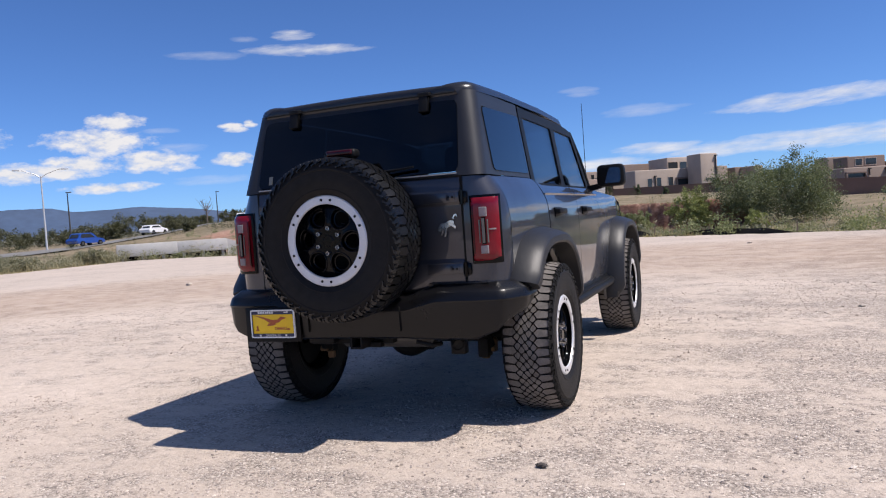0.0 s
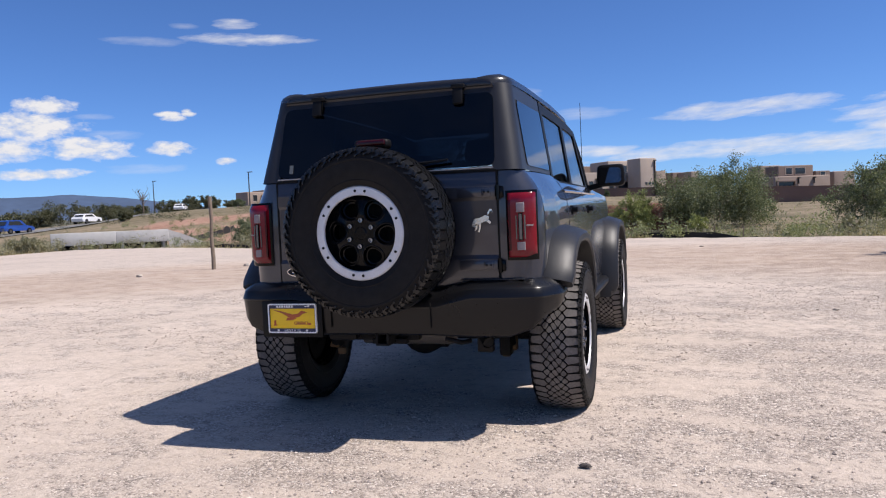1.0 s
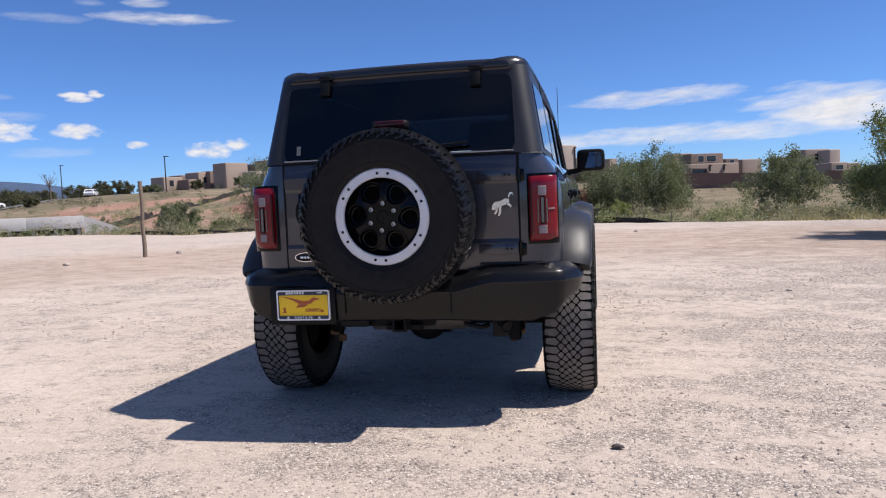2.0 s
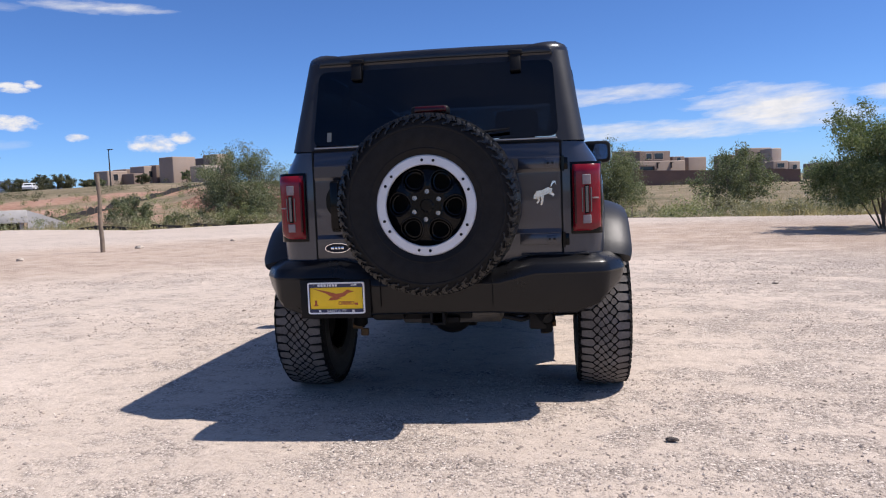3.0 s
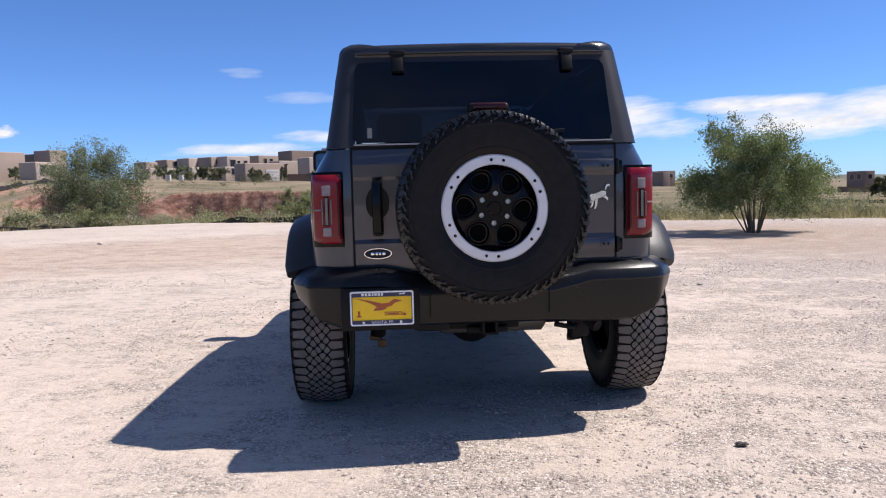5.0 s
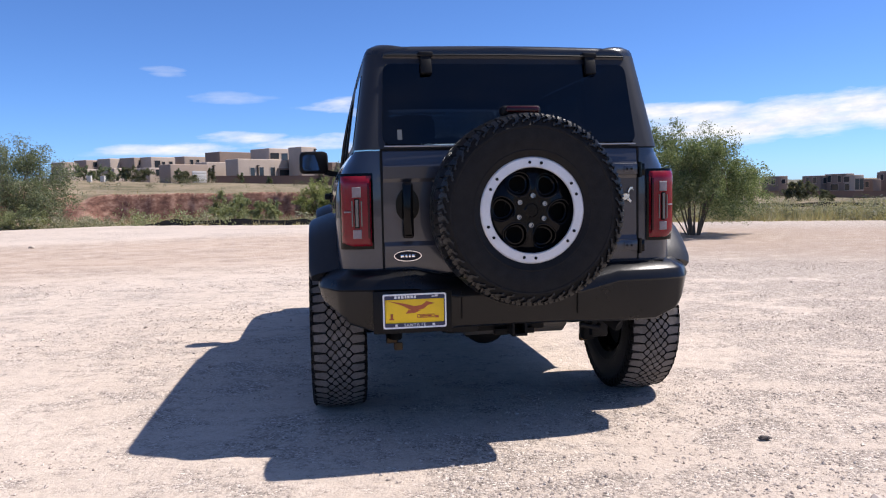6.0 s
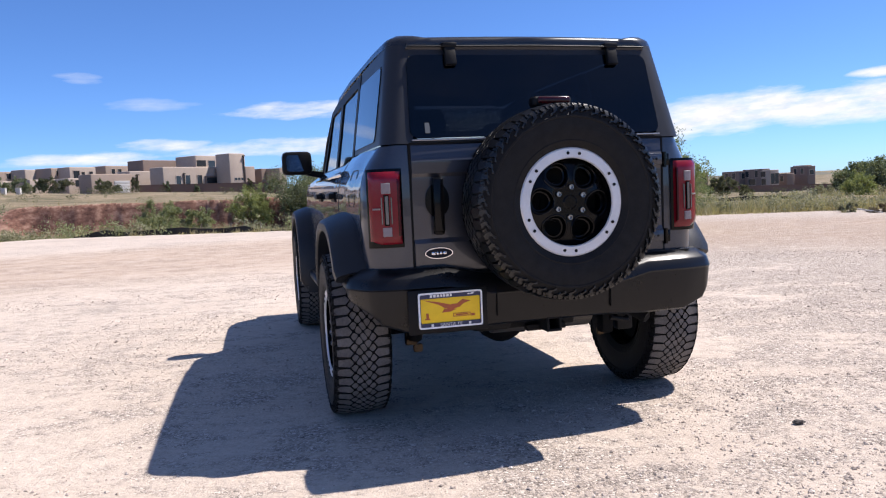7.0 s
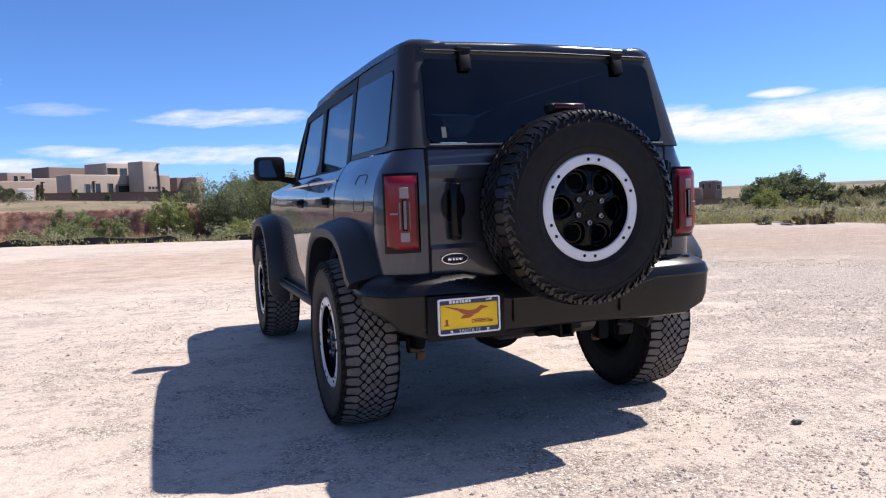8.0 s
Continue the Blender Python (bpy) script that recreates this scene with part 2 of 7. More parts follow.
    rise = n.math("ADD", rise, n.math("MULTIPLY", chip_rise, 0.9))
    b = n.add("ShaderNodeBump", Strength=1.0, Distance=0.0145)
    n.link(rise, b.inputs["Height"])
    n.link(b.outputs[0], s.inputs["Normal"])
    return m


def leaf_material(name, dark, light, dry=None):
    m, n, s = material(name)
    geo = n.add("ShaderNodeNewGeometry")
    stops = [(0.0, dark), (0.75, light), (1.0, dry or light)]
    tone = n.ramp(geo.outputs["Random Per Island"], stops)
    n.link(tone, s.inputs["Base Color"])
    s.inputs["Roughness"].default_value = 0.65
    s.inputs["Specular IOR Level"].default_value = 0.25
    thin = n.add("ShaderNodeBsdfTranslucent")
    n.link(n.mix(1.0, tone, (1.1, 1.15, 0.7), "MULTIPLY"), thin.inputs[0])
    both = n.add("ShaderNodeMixShader")
    both.inputs[0].default_value = 0.35
    n.link(s.outputs[0], both.inputs[1])
    n.link(thin.outputs[0], both.inputs[2])
    n.link(both.outputs[0], m.node_tree.nodes["Material Output"].inputs["Surface"])
    return m


def adobe_material(name, colour):
    m, n, s = material(name)
    co = n.add("ShaderNodeTexCoord").outputs["Object"]
    big, small = n.noise(co, 0.35, 5, 0.6), n.noise(co, 4.0, 4, 0.6)
    fac = n.math("ADD", n.math("MULTIPLY", big, 0.6), n.math("MULTIPLY", small, 0.4))
    n.link(n.ramp(fac, [(0.3, [c * 0.86 for c in colour]), (0.7, [c * 1.12 for c in colour])]), s.inputs["Base Color"])
    s.inputs["Roughness"].default_value = 0.92
    b = n.add("ShaderNodeBump", Strength=0.4, Distance=0.03)
    n.link(small, b.inputs["Height"])
    n.link(b.outputs[0], s.inputs["Normal"])
    return m


PAINT = paint_material()
HARDTOP = simple("textured_dark_hardtop", (0.0165, 0.0178, 0.0225), 0.43, 0.0, 0.12, 6, 0.06, 700, spec=0.4)
PLASTIC = simple("black_moulded_plastic", (0.005, 0.005, 0.0055), 0.5, 0.0, 0.2, 8, 0.1, 500, spec=0.2)
FLARE = simple("dark_flare_plastic", (0.0145, 0.015, 0.0175), 0.45, 0.0, 0.15, 7, 0.1, 600, spec=0.35)
GLOSS_BLACK = simple("gloss_black_enamel", (0.003, 0.003, 0.0035), 0.14, 0.0, 0.1, 10, coat=0.05, spec=0.16)
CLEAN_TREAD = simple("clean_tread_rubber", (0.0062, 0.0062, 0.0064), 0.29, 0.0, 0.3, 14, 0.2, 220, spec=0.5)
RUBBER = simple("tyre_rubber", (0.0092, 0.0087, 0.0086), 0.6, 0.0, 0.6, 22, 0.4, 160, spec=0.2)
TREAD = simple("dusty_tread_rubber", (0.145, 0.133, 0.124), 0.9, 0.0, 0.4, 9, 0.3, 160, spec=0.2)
LUG_NUT = simple("dark_plated_nut", (0.30, 0.30, 0.31), 0.2, 1.0, 0.1, 20)
# undusted rubber; its dark tone also stands in for shade between the blocks
GROOVE_SHADE = simple("groove_shade_rubber", (0.009, 0.0085, 0.008), 0.7, 0.0, 0.3, 14, 0.2, 220, spec=0.15)
RING = simple("silver_painted_ring", (0.62, 0.62, 0.63), 0.38, 0.35, 0.08, 14)
CHROME = simple("bright_chrome", (0.75, 0.75, 0.77), 0.12, 1.0, 0.05, 10)
STEEL = simple("grimy_steel", (0.09, 0.085, 0.08), 0.55, 0.5, 0.3, 12, 0.2, 120)
UNDER = simple("chassis_black", (0.006, 0.006, 0.006), 0.7, 0.0, 0.35, 9, 0.2, 90, spec=0.2)
RUST = simple("ochre_bracket", (0.15, 0.085, 0.035), 0.7, 0.1, 0.3, 20, 0.2, 150)
DARK_GLASS = glass_material("privacy_glass", (0.115, 0.12, 0.13), 0.85)
QUARTER_GLASS = glass_material("quarter_glass", (0.10, 0.105, 0.115), 1.05)
SATIN_ROOF = simple("satin_roof_skin", (0.0165, 0.0178, 0.0225), 0.24, 0.0, 0.12, 6, 0.05, 700, spec=0.5)
DOOR_GLASS = glass_material("side_glass", (0.5, 0.54, 0.56), 0.9)
SHIELD_GLASS = glass_material("windscreen_glass", (0.7, 0.75, 0.75), 0.9)
DARK_RED = simple("dark_red_lens", (0.04, 0.0015, 0.004), 0.18, 0.0, 0.12, 30, coat=0.2, spec=0.25)
RED_LENS = simple("red_lamp_lens", (0.17, 0.004, 0.012), 0.15, 0.0, 0.12, 30, coat=0.35, spec=0.25)
CLEAR_LENS = simple("clear_lamp_lens", (0.26, 0.22, 0.225), 0.42, 0.0, 0.2, 60, coat=0.0, spec=0.25)
SMOKE_LENS = simple("smoked_lamp_lens", (0.13, 0.12, 0.118), 0.15, 0.1, 0.12, 60, coat=0.6)
SEAT = simple("black_seat_cloth", (0.02, 0.02, 0.021), 0.85, 0.0, 0.2, 20, 0.2, 300)
GROUND = ground_material()
ADOBE = [adobe_material("tan_stucco", (0.33, 0.256, 0.207)), adobe_material("brown_stucco", (0.215, 0.158, 0.128)), adobe_material("pale_stucco", (0.41, 0.335, 0.278))]
WALL_BROWN = adobe_material("brown_garden_wall", (0.19, 0.118, 0.092))
CONCRETE = simple("weathered_concrete", (0.50, 0.485, 0.46), 0.9, 0.0, 0.16, 1.2, 0.3, 8)
BARK = simple("grey_brown_bark", (0.13, 0.10, 0.078), 0.9, 0.0, 0.3, 18, 0.8, 40)
POST_WOOD = simple("weathered_post_wood", (0.20, 0.155, 0.115), 0.9, 0.0, 0.35, 14, 0.6, 50)
PALE_WOOD = simple("bleached_plank_wood", (0.55, 0.52, 0.47), 0.85, 0.0, 0.25, 14, 0.4, 50)
GALV = simple("galvanised_pole", (0.60, 0.60, 0.60), 0.5, 0.4, 0.1, 4)
DARK_POLE = simple("dark_bronze_pole", (0.07, 0.06, 0.05), 0.5, 0.3, 0.1, 4)
ELM = leaf_material("elm_leaves", (0.09, 0.112, 0.066), (0.20, 0.222, 0.135), (0.29, 0.30, 0.19))
WILLOW = leaf_material("willow_leaves", (0.16, 0.19, 0.07), (0.31, 0.335, 0.14), (0.42, 0.42, 0.21))
ELM_BRIGHT = leaf_material("bright_elm_leaves", (0.085, 0.118, 0.056), (0.20, 0.24, 0.118), (0.31, 0.335, 0.185))
CHAMISA = leaf_material("chamisa_leaves", (0.15, 0.175, 0.085), (0.28, 0.30, 0.165), (0.38, 0.38, 0.22))
SAGE = leaf_material("sage_leaves", (0.19, 0.185, 0.12), (0.31, 0.295, 0.205), (0.40, 0.365, 0.26))
DEADBRUSH = leaf_material("dead_brush_twigs", (0.09, 0.068, 0.05), (0.19, 0.145, 0.10), (0.27, 0.22, 0.15))
# far foliage only: tones lifted to carry the distance haze
JUNIPER = leaf_material("hazed_juniper_foliage", (0.062, 0.070, 0.044), (0.15, 0.148, 0.092))
DRYGRASS = leaf_material("dry_grass", (0.28, 0.24, 0.14), (0.45, 0.385, 0.24), (0.25, 0.25, 0.135))
# distance haze over the woods is put into this blue
MOUNT = simple("haze_blue_ridge", (0.052, 0.085, 0.15), 1.0, 0.0, 0.25, 0.004)
HILL = simple("far_scrub_ridge", (0.11, 0.105, 0.075), 1.0, 0.0, 0.4, 0.02)
WINDOW = simple("dark_window_pane", (0.03, 0.035, 0.04), 0.1, 0.0, 0.2, 1)
WHITE_PAINT = simple("white_car_paint", (0.78, 0.78, 0.78), 0.3, 0.0, 0.05, 3, coat=0.8)
BLUE_PAINT = simple("blue_car_paint", (0.012, 0.075, 0.36), 0.3, 0.2, 0.1, 3, coat=0.8)


# ---- mesh helpers ----
def part(name, bm, mat, parent=None, label="", smooth=40):
    """Links a bmesh as one mesh object under a thing or a part."""
    data = bpy.data.meshes.new(name)
    bmesh.ops.recalc_face_normals(bm, faces=bm.faces[:])
    bm.to_mesh(data)
    bm.free()
    if smooth:
        data.polygons.foreach_set("use_smooth", [True] * len(data.polygons))
        data.set_sharp_from_angle(angle=radians(smooth))
    data.materials.append(mat)
    ob = new(name, data)
    ob.parent = parent
    if label:
        tagged(ob, label)
    return ob


def flat_mesh(name, verts, faces, mat, parent=None, smooth=False):
    data = bpy.data.meshes.new(name)
    data.from_pydata(verts, [], faces)
    if smooth:
        data.polygons.foreach_set("use_smooth", [True] * len(data.polygons))
    data.materials.append(mat)
    ob = new(name, data)
    ob.parent = parent
    return ob


def share(ob, name, m, parent):
    """Another object on the same mesh."""
    other = new(name, ob.data)
    other.parent, other.matrix_basis = parent, m
    return other


def box(bm, c, s, bevel=0.0, turn=None, seg=2):
    m = Matrix.Translation(c) @ (turn or Matrix()) @ Matrix.Diagonal((*s, 1))
    made = bmesh.ops.create_cube(bm, size=1.0, matrix=m)
    if bevel:
        edges = list({e for v in made["verts"] for e in v.link_edges})
        bmesh.ops.bevel(bm, geom=edges, offset=bevel, segments=seg, affect="EDGES", profile=0.5)


def tube(bm, pts, radii, seg=10, caps=True):
    """A round bar through points, with a radius at each."""
    pts = [Vector(p) for p in pts]
    if isinstance(radii, (int, float)):
        radii = [radii] * len(pts)
    rings, side = [], None
    for i, p in enumerate(pts):
        way = (pts[min(i + 1, len(pts) - 1)] - pts[max(i - 1, 0)]).normalized()
        if side is None:
            side = way.orthogonal().normalized()
        side = (side - way * side.dot(way)).normalized()
        up = way.cross(side)
        rings.append([bm.verts.new(p + radii[i] * (math.cos(a) * side + math.sin(a) * up)) for a in (2 * math.pi * k / seg for k in range(seg))])
    for a, b in zip(rings, rings[1:]):
        for k in range(seg):
            bm.faces.new((a[k], a[(k + 1) % seg], b[(k + 1) % seg], b[k]))
    if caps:
        bm.faces.new(rings[0][::-1])
        bm.faces.new(rings[-1])


def loft(bm, rings, closed=False, caps=False):
    vs = [[bm.verts.new(p) for p in r] for r in rings]
    n = len(vs[0])
    for a, b in zip(vs, vs[1:]):
        for k in range(n if closed else n - 1):
            try:
                bm.faces.new((a[k], a[(k + 1) % n], b[(k + 1) % n], b[k]))
            except ValueError:
                pass
    if caps:
        bm.faces.new(vs[0][::-1])
        bm.faces.new(vs[-1])
    return vs


def revolve(bm, profile, seg=48, about=None):
    """Profile of (radius, y) turned round the y axis."""
    m = about or Matrix()
    rings = []
    for k in range(seg + 1):
        a = 2 * math.pi * (k % seg) / seg
        rings.append([m @ Vector((r * math.sin(a), y, r * math.cos(a))) for r, y in profile])
    loft(bm, rings)
    bmesh.ops.remove_doubles(bm, verts=bm.verts[:], dist=1e-5)


def rounded(points, r, n=4):
    """A closed outline with its corners rounded."""
    out = []
    for i, p in enumerate(points):
        p = Vector(p)
        a, b = Vector(points[i - 1]) - p, Vector(points[(i + 1) % len(points)]) - p
        k = min(r, a.length * 0.48, b.length * 0.48)
        p0, p2 = p + a.normalized() * k, p + b.normalized() * k
        for j in range(n + 1):
            t = j / n
            out.append(tuple((1 - t) ** 2 * p0 + 2 * t * (1 - t) * p + t * t * p2))
    return out


def slab(bm, outline, holes, place, thick):
    """A panel with openings: 2D outline and holes, set into space by place(u, v, depth)."""
    flat = bmesh.new()
    for loop in (outline, *holes):
        vs = [flat.verts.new((u, v, 0)) for u, v in loop]
        for a, b in zip(vs, vs[1:] + vs[:1]):
            flat.edges.new((a, b))
    bmesh.ops.triangle_fill(flat, use_beauty=True, use_dissolve=False, edges=flat.edges[:])
    flat.verts.index_update()
    front = [bm.verts.new(place(v.co.x, v.co.y, 0)) for v in flat.verts]
    back = [bm.verts.new(place(v.co.x, v.co.y, thick)) for v in flat.verts]
    for f in flat.faces:
        idx = [v.index for v in f.verts]
        bm.faces.new([front[i] for i in idx])
        bm.faces.new([back[i] for i in idx[::-1]])
    for e in flat.edges:
        if len(e.link_faces) == 1:
            a, b = (v.index for v in e.verts)
            bm.faces.new((front[a], front[b], back[b], back[a]))
    flat.free()


def lerp_table(table, x):
    if x <= table[0][0]:
        return table[0][1]
    for (a, u), (b, v) in zip(table, table[1:]):
        if x <= b:
            t = (x - a) / (b - a)
            return u + (v - u) * t
    return table[-1][1]


def smooth(t):
    t = max(0.0, min(1.0, t))
    return t * t * (3 - 2 * t)


# ---- the ground ----
HERE = Vector((-1.7, 0.2, 0))
EDGE = [(-180, 30), (-75, 34), (-57, 41), (-50, 47), (-44, 42), (-37, 33), (-24, 34), (-14, 29.5), (-1, 26), (8, 25), (18, 25), (34, 26), (41, 23.5), (60, 20), (100, 30), (180, 30)]
FAR = [(-180, 0.0), (-75, 0.8), (-56, 1.15), (-51, 2.0), (-45, 3.6), (-40, 4.0), (-36, 4.3), (-24, 3.8), (-19, 3.3), (-13, 2.9), (-8, 2.5), (-2, 0.6), (9, 0.45), (16, 0.1), (22, -1.3), (30, -2.0), (36, -1.8), (45, -1.0), (60, -0.5), (180, 0.0)]
DIP = [(-180, 0.0), (-52, 0.0), (-47, 0.7), (-40, 0.25), (-33, 0.2), (-27, 0.75), (-5, 0.9), (6, 0.45), (16, 0.15), (60, 0.05), (180, 0.0)]


def polar(b, r, z=0.0):
    """A place by its bearing in degrees (clockwise from y) and distance."""
    return Vector((HERE.x + r * math.sin(radians(b)), HERE.y + r * math.cos(radians(b)), z))


def land(x, y):
    """Height of the ground."""
    dx, dy = x - HERE.x, y - HERE.y
    r, b = math.hypot(dx, dy), math.degrees(math.atan2(dx, dy))
    u = r - lerp_table(EDGE, b)
    if u <= 0:
        return 0.0
    bumps = 0.35 * noise.noise(Vector((x * 0.07, y * 0.07, 3.1))) + 0.15 * noise.noise(Vector((x * 0.25, y * 0.25, 7.7)))
    h = -lerp_table(DIP, b) * smooth(u / 3.5)
    bank = smooth((b + 36) / 5) * smooth((-3 - b) / 5)
    slump = math.exp(-((b + 25.4) / 1.3) ** 2)
    lip = 55.3 - 1.6 * slump + 1.8 * noise.noise(Vector((x * 0.085, 0, 0))) + 0.35 * noise.noise(Vector((x * 0.33, 4, 0))) + 0.30 * noise.noise(Vector((x * 0.8, 8, 0))) + 0.14 * noise.noise(Vector((x * 2.0, 9, 0)))
    rise = smooth((dy - lip) / (0.95 + 2.6 * slump))
    cut = -lerp_table(DIP, b) + rise * (2.15 + 0.22 * noise.noise(Vector((x * 0.2, 5, 0))))
    far = lerp_table(FAR, b)
    if bank > 0 and r > 50:
        low = cut + (far - cut) * smooth((r - 64) / 75) if r > 64 else cut
    else:
        low = h
    plain = h + (far - h) * smooth((u - 4) / (138 - lerp_table(EDGE, b)))
    z = plain + (low - plain) * bank
    z += bumps * smooth(u / 12) * (0.5 if r < 160 else 1.0)
    return z + max(0.0, r - 190) * 0.0042 * smooth((r - 190) / 200)


def build_ground():
    rings = [0.0, 0.8] + [1.6 + 1.2 * k for k in range(18)] + [23.2 + 0.7 * k for k in range(43)] + [53.0 + 0.11 * k for k in range(120)] + [66.4 + 0.8 * k for k in range(61)] + [115 * 1.13 ** k for k in range(31)]
    bearings = [-180 + 5 * k for k in range(21)] + [-75 + 0.75 * k for k in range(1, 181)] + [-36 + 0.25 * k for k in range(133)] + [60 + 5 * k for k in range(1, 25)]
    bearings = sorted({round(b, 3) for b in bearings})[:-1]
    verts, lanes, tans, weeds, reds = [], [], [], [], []
    for r in rings:
        for b in bearings:
            p = polar(b, r)
            p.z = land(p.x, p.y)
            u = r - lerp_table(EDGE, b)
            verts.append(p)
            lanes.append(0.8 * smooth((r - 21) / 4) * smooth((1.5 - u) / 1.5) if -70 < b < 60 else 0.0)
            tans.append(smooth((r - 11) / 4) * smooth((24 - r) / 4))
            weeds.append(smooth((u + 0.6) / 1.6))
            slope = abs(land(p.x, p.y + 0.2) - land(p.x, p.y - 0.2)) / 0.4 if 30 < r < 100 else 0.0
            mound = smooth((b + 50) / 5) * smooth((-22 - b) / 6) * smooth((u - 2) / 4) * smooth((112 - r) / 22) * (0.85 + 0.5 * noise.noise(Vector((p.x * 0.09, p.y * 0.09, 2.2))))
            reds.append(max(smooth((slope - 0.5) / 0.6), 0.66 * mound))
    n = len(bearings)
    faces = []
    for i in range(len(rings) - 1):
        for k in range(n):
            a, b, c, d = i * n + k, i * n + (k + 1) % n, (i + 1) * n + (k + 1) % n, (i + 1) * n + k
            faces.append((a, d, c, b))
    ob = flat_mesh("ground", verts, faces, GROUND, smooth=True)
    for key, values in (("lane", lanes), ("tan", tans), ("weed", weeds), ("red", reds)):
        att = ob.data.attributes.new(key, "FLOAT", "POINT")
        att.data.foreach_set("value", values)
    ob.data.set_sharp_from_angle(angle=radians(80))
    tagged(ob, "dusty pale gravel lot with dry scrub and red earth beyond", "ground", kind="structure")


build_ground()


def build_ridge(name, mat, r, tops, base, label, step=0.5, rough=0.12):
    """A long far ridge with depth, its crest given by bearing and height in metres."""
    rings = []
    b = tops[0][0]
    while b <= tops[-1][0]:
        h = lerp_table(tops, b) * (1 + rough * noise.noise(Vector((b * 0.6, r * 0.01, 0))) + rough * 0.4 * noise.noise(Vector((b * 2.7, r * 0.01, 4))))
        rings.append([polar(b, r * 0.9, base), polar(b, r * 0.95, base + h * 0.55), polar(b, r, base + h), polar(b, r * 1.06, base + h * 0.6), polar(b, r * 1.15, base)])
        b += step
    bm = bmesh.new()
    loft(bm, rings)
    tagged(part(name, bm, mat), label, "hills", kind="structure")


# ---- the off-road car ----
# local axes: x to its right, y ahead, z up, from the ground below the rear axle
WHEELBASE, TYRE_R, TRACK = 2.949, 0.4445, 0.862
suv = new("off_road_car")
suv.matrix_world = pose(-2.3225, 4.4865, 0, 0, 0, 7.5)
tagged(suv, "dark grey boxy four-door off-road car parked on gravel", "car")

BELT = [(-1, 1.395), (0.22, 1.395), (0.36, 1.352), (2.08, 1.345), (2.2, 1.325), (3.2, 1.27), (3.45, 1.22)]
INSET = [(0.45, 0.045), (0.55, 0.025), (0.70, 0.004), (0.80, 0.0), (1.10, 0.0), (1.18, 0.003), (1.25, 0.014), (1.30, 0.034), (1.35, 0.064), (1.40, 0.104)]


def sill(y):
    """Lower edge of the body side, with the wheel openings."""
    low = 0.80 if y < -0.45 else 0.585
    for c in (0.0, WHEELBASE):
        if abs(y - c) < 0.57:
            low = max(low, TYRE_R + math.sqrt(0.57 ** 2 - (y - c) ** 2))
    return low


def body_plan():
    """Right half of the plan outline: (x, y, nx, ny, share of the inset)."""
    pts = []
    y = 3.42
    while y > -0.55:
        x = 0.872 - 0.05 * smooth((y - 2.9) / 0.6) - 0.012 * smooth((-y) / 0.55)
        pts.append((x, y, 1, 0, 1.0))
        y -= 0.03
    for k in range(9):
        a = math.pi / 2 * k / 8
        pts.append((0.70 + 0.16 * math.cos(a), -0.525 - 0.16 * math.sin(a), math.cos(a), -math.sin(a), math.cos(a) * 0.9 + 0.1))
    for x in (0.66, 0.55, 0.4, 0.2, 0.0):
        pts.append((x, -0.685, 0, -1, 0.1))
    return pts


PLAN = body_plan()


def plan_at(y):
    """One column of the straight body side."""
    return (0.872 - 0.05 * smooth((y - 2.9) / 0.6) - 0.012 * smooth((-y) / 0.55), y, 1, 0, 1.0)


def body_piece(name, y0, y1, side, low=None, label="", out=0.0, flange=0.03):
    """A skin panel of the body side from y0 to y1; side is 1 or -1, or 0 for both sides and the tail."""
    cols = [p for p in PLAN if y0 + 0.004 < p[1] < y1 - 0.004]
    cols = ([plan_at(y1)] if y1 < 3.42 else []) + cols + ([plan_at(y0)] if y0 > -0.5 else [])
    halves = []
    for s in ((1, -1) if side == 0 else (side,)):
        ring = []
        for x, y, nx, ny, k in cols:
            lo, hi = sill(y) if low is None else max(low, sill(y)), lerp_table(BELT, y)
            col = []
            for i in range(15):
                z = lo + (hi - lo) * i / 14
                d = lerp_table(INSET, z) * k - out
                col.append(Vector((s * (x - d * nx), y - d * ny, z)))
            ring.append(col)
        halves.append(ring)
    bm = bmesh.new()
    for ring in halves:
        loft(bm, ring)
    if side:
        rim = [e for e in bm.edges if len(e.link_faces) == 1]
        made = bmesh.ops.extrude_edge_only(bm, edges=rim)
        moved = [v for v in made["geom"] if isinstance(v, bmesh.types.BMVert)]
        bmesh.ops.translate(bm, verts=moved, vec=(-side * flange, 0, 0))
    bmesh.ops.remove_doubles(bm, verts=bm.verts[:], dist=1e-4)
    return part(name, bm, PAINT, suv, label, smooth=35)


body_piece("body", -0.8, 0.266, 0)
doors = []
for side in (1, -1):
    doors.append(body_piece("door", 0.272, 1.147, side, 0.60, "dark grey painted door", 0.002))
    doors.append(body_piece("door", 1.153, 2.045, side, 0.60, "dark grey painted door", 0.002))
    body_piece("front_wing", 2.051, 3.45, side)


def side_x(z):
    """Half width of the glasshouse."""
    return 0.766 - (z - 1.395) * 0.15


def tail_y(z):
    return -0.688 + max(0.0, z - 1.40) * 0.27


def body_x(y, z):
    best = min((p for p in PLAN if p[2] == 1), key=lambda p: abs(p[1] - y))
    return best[0] - lerp_table(INSET, z)


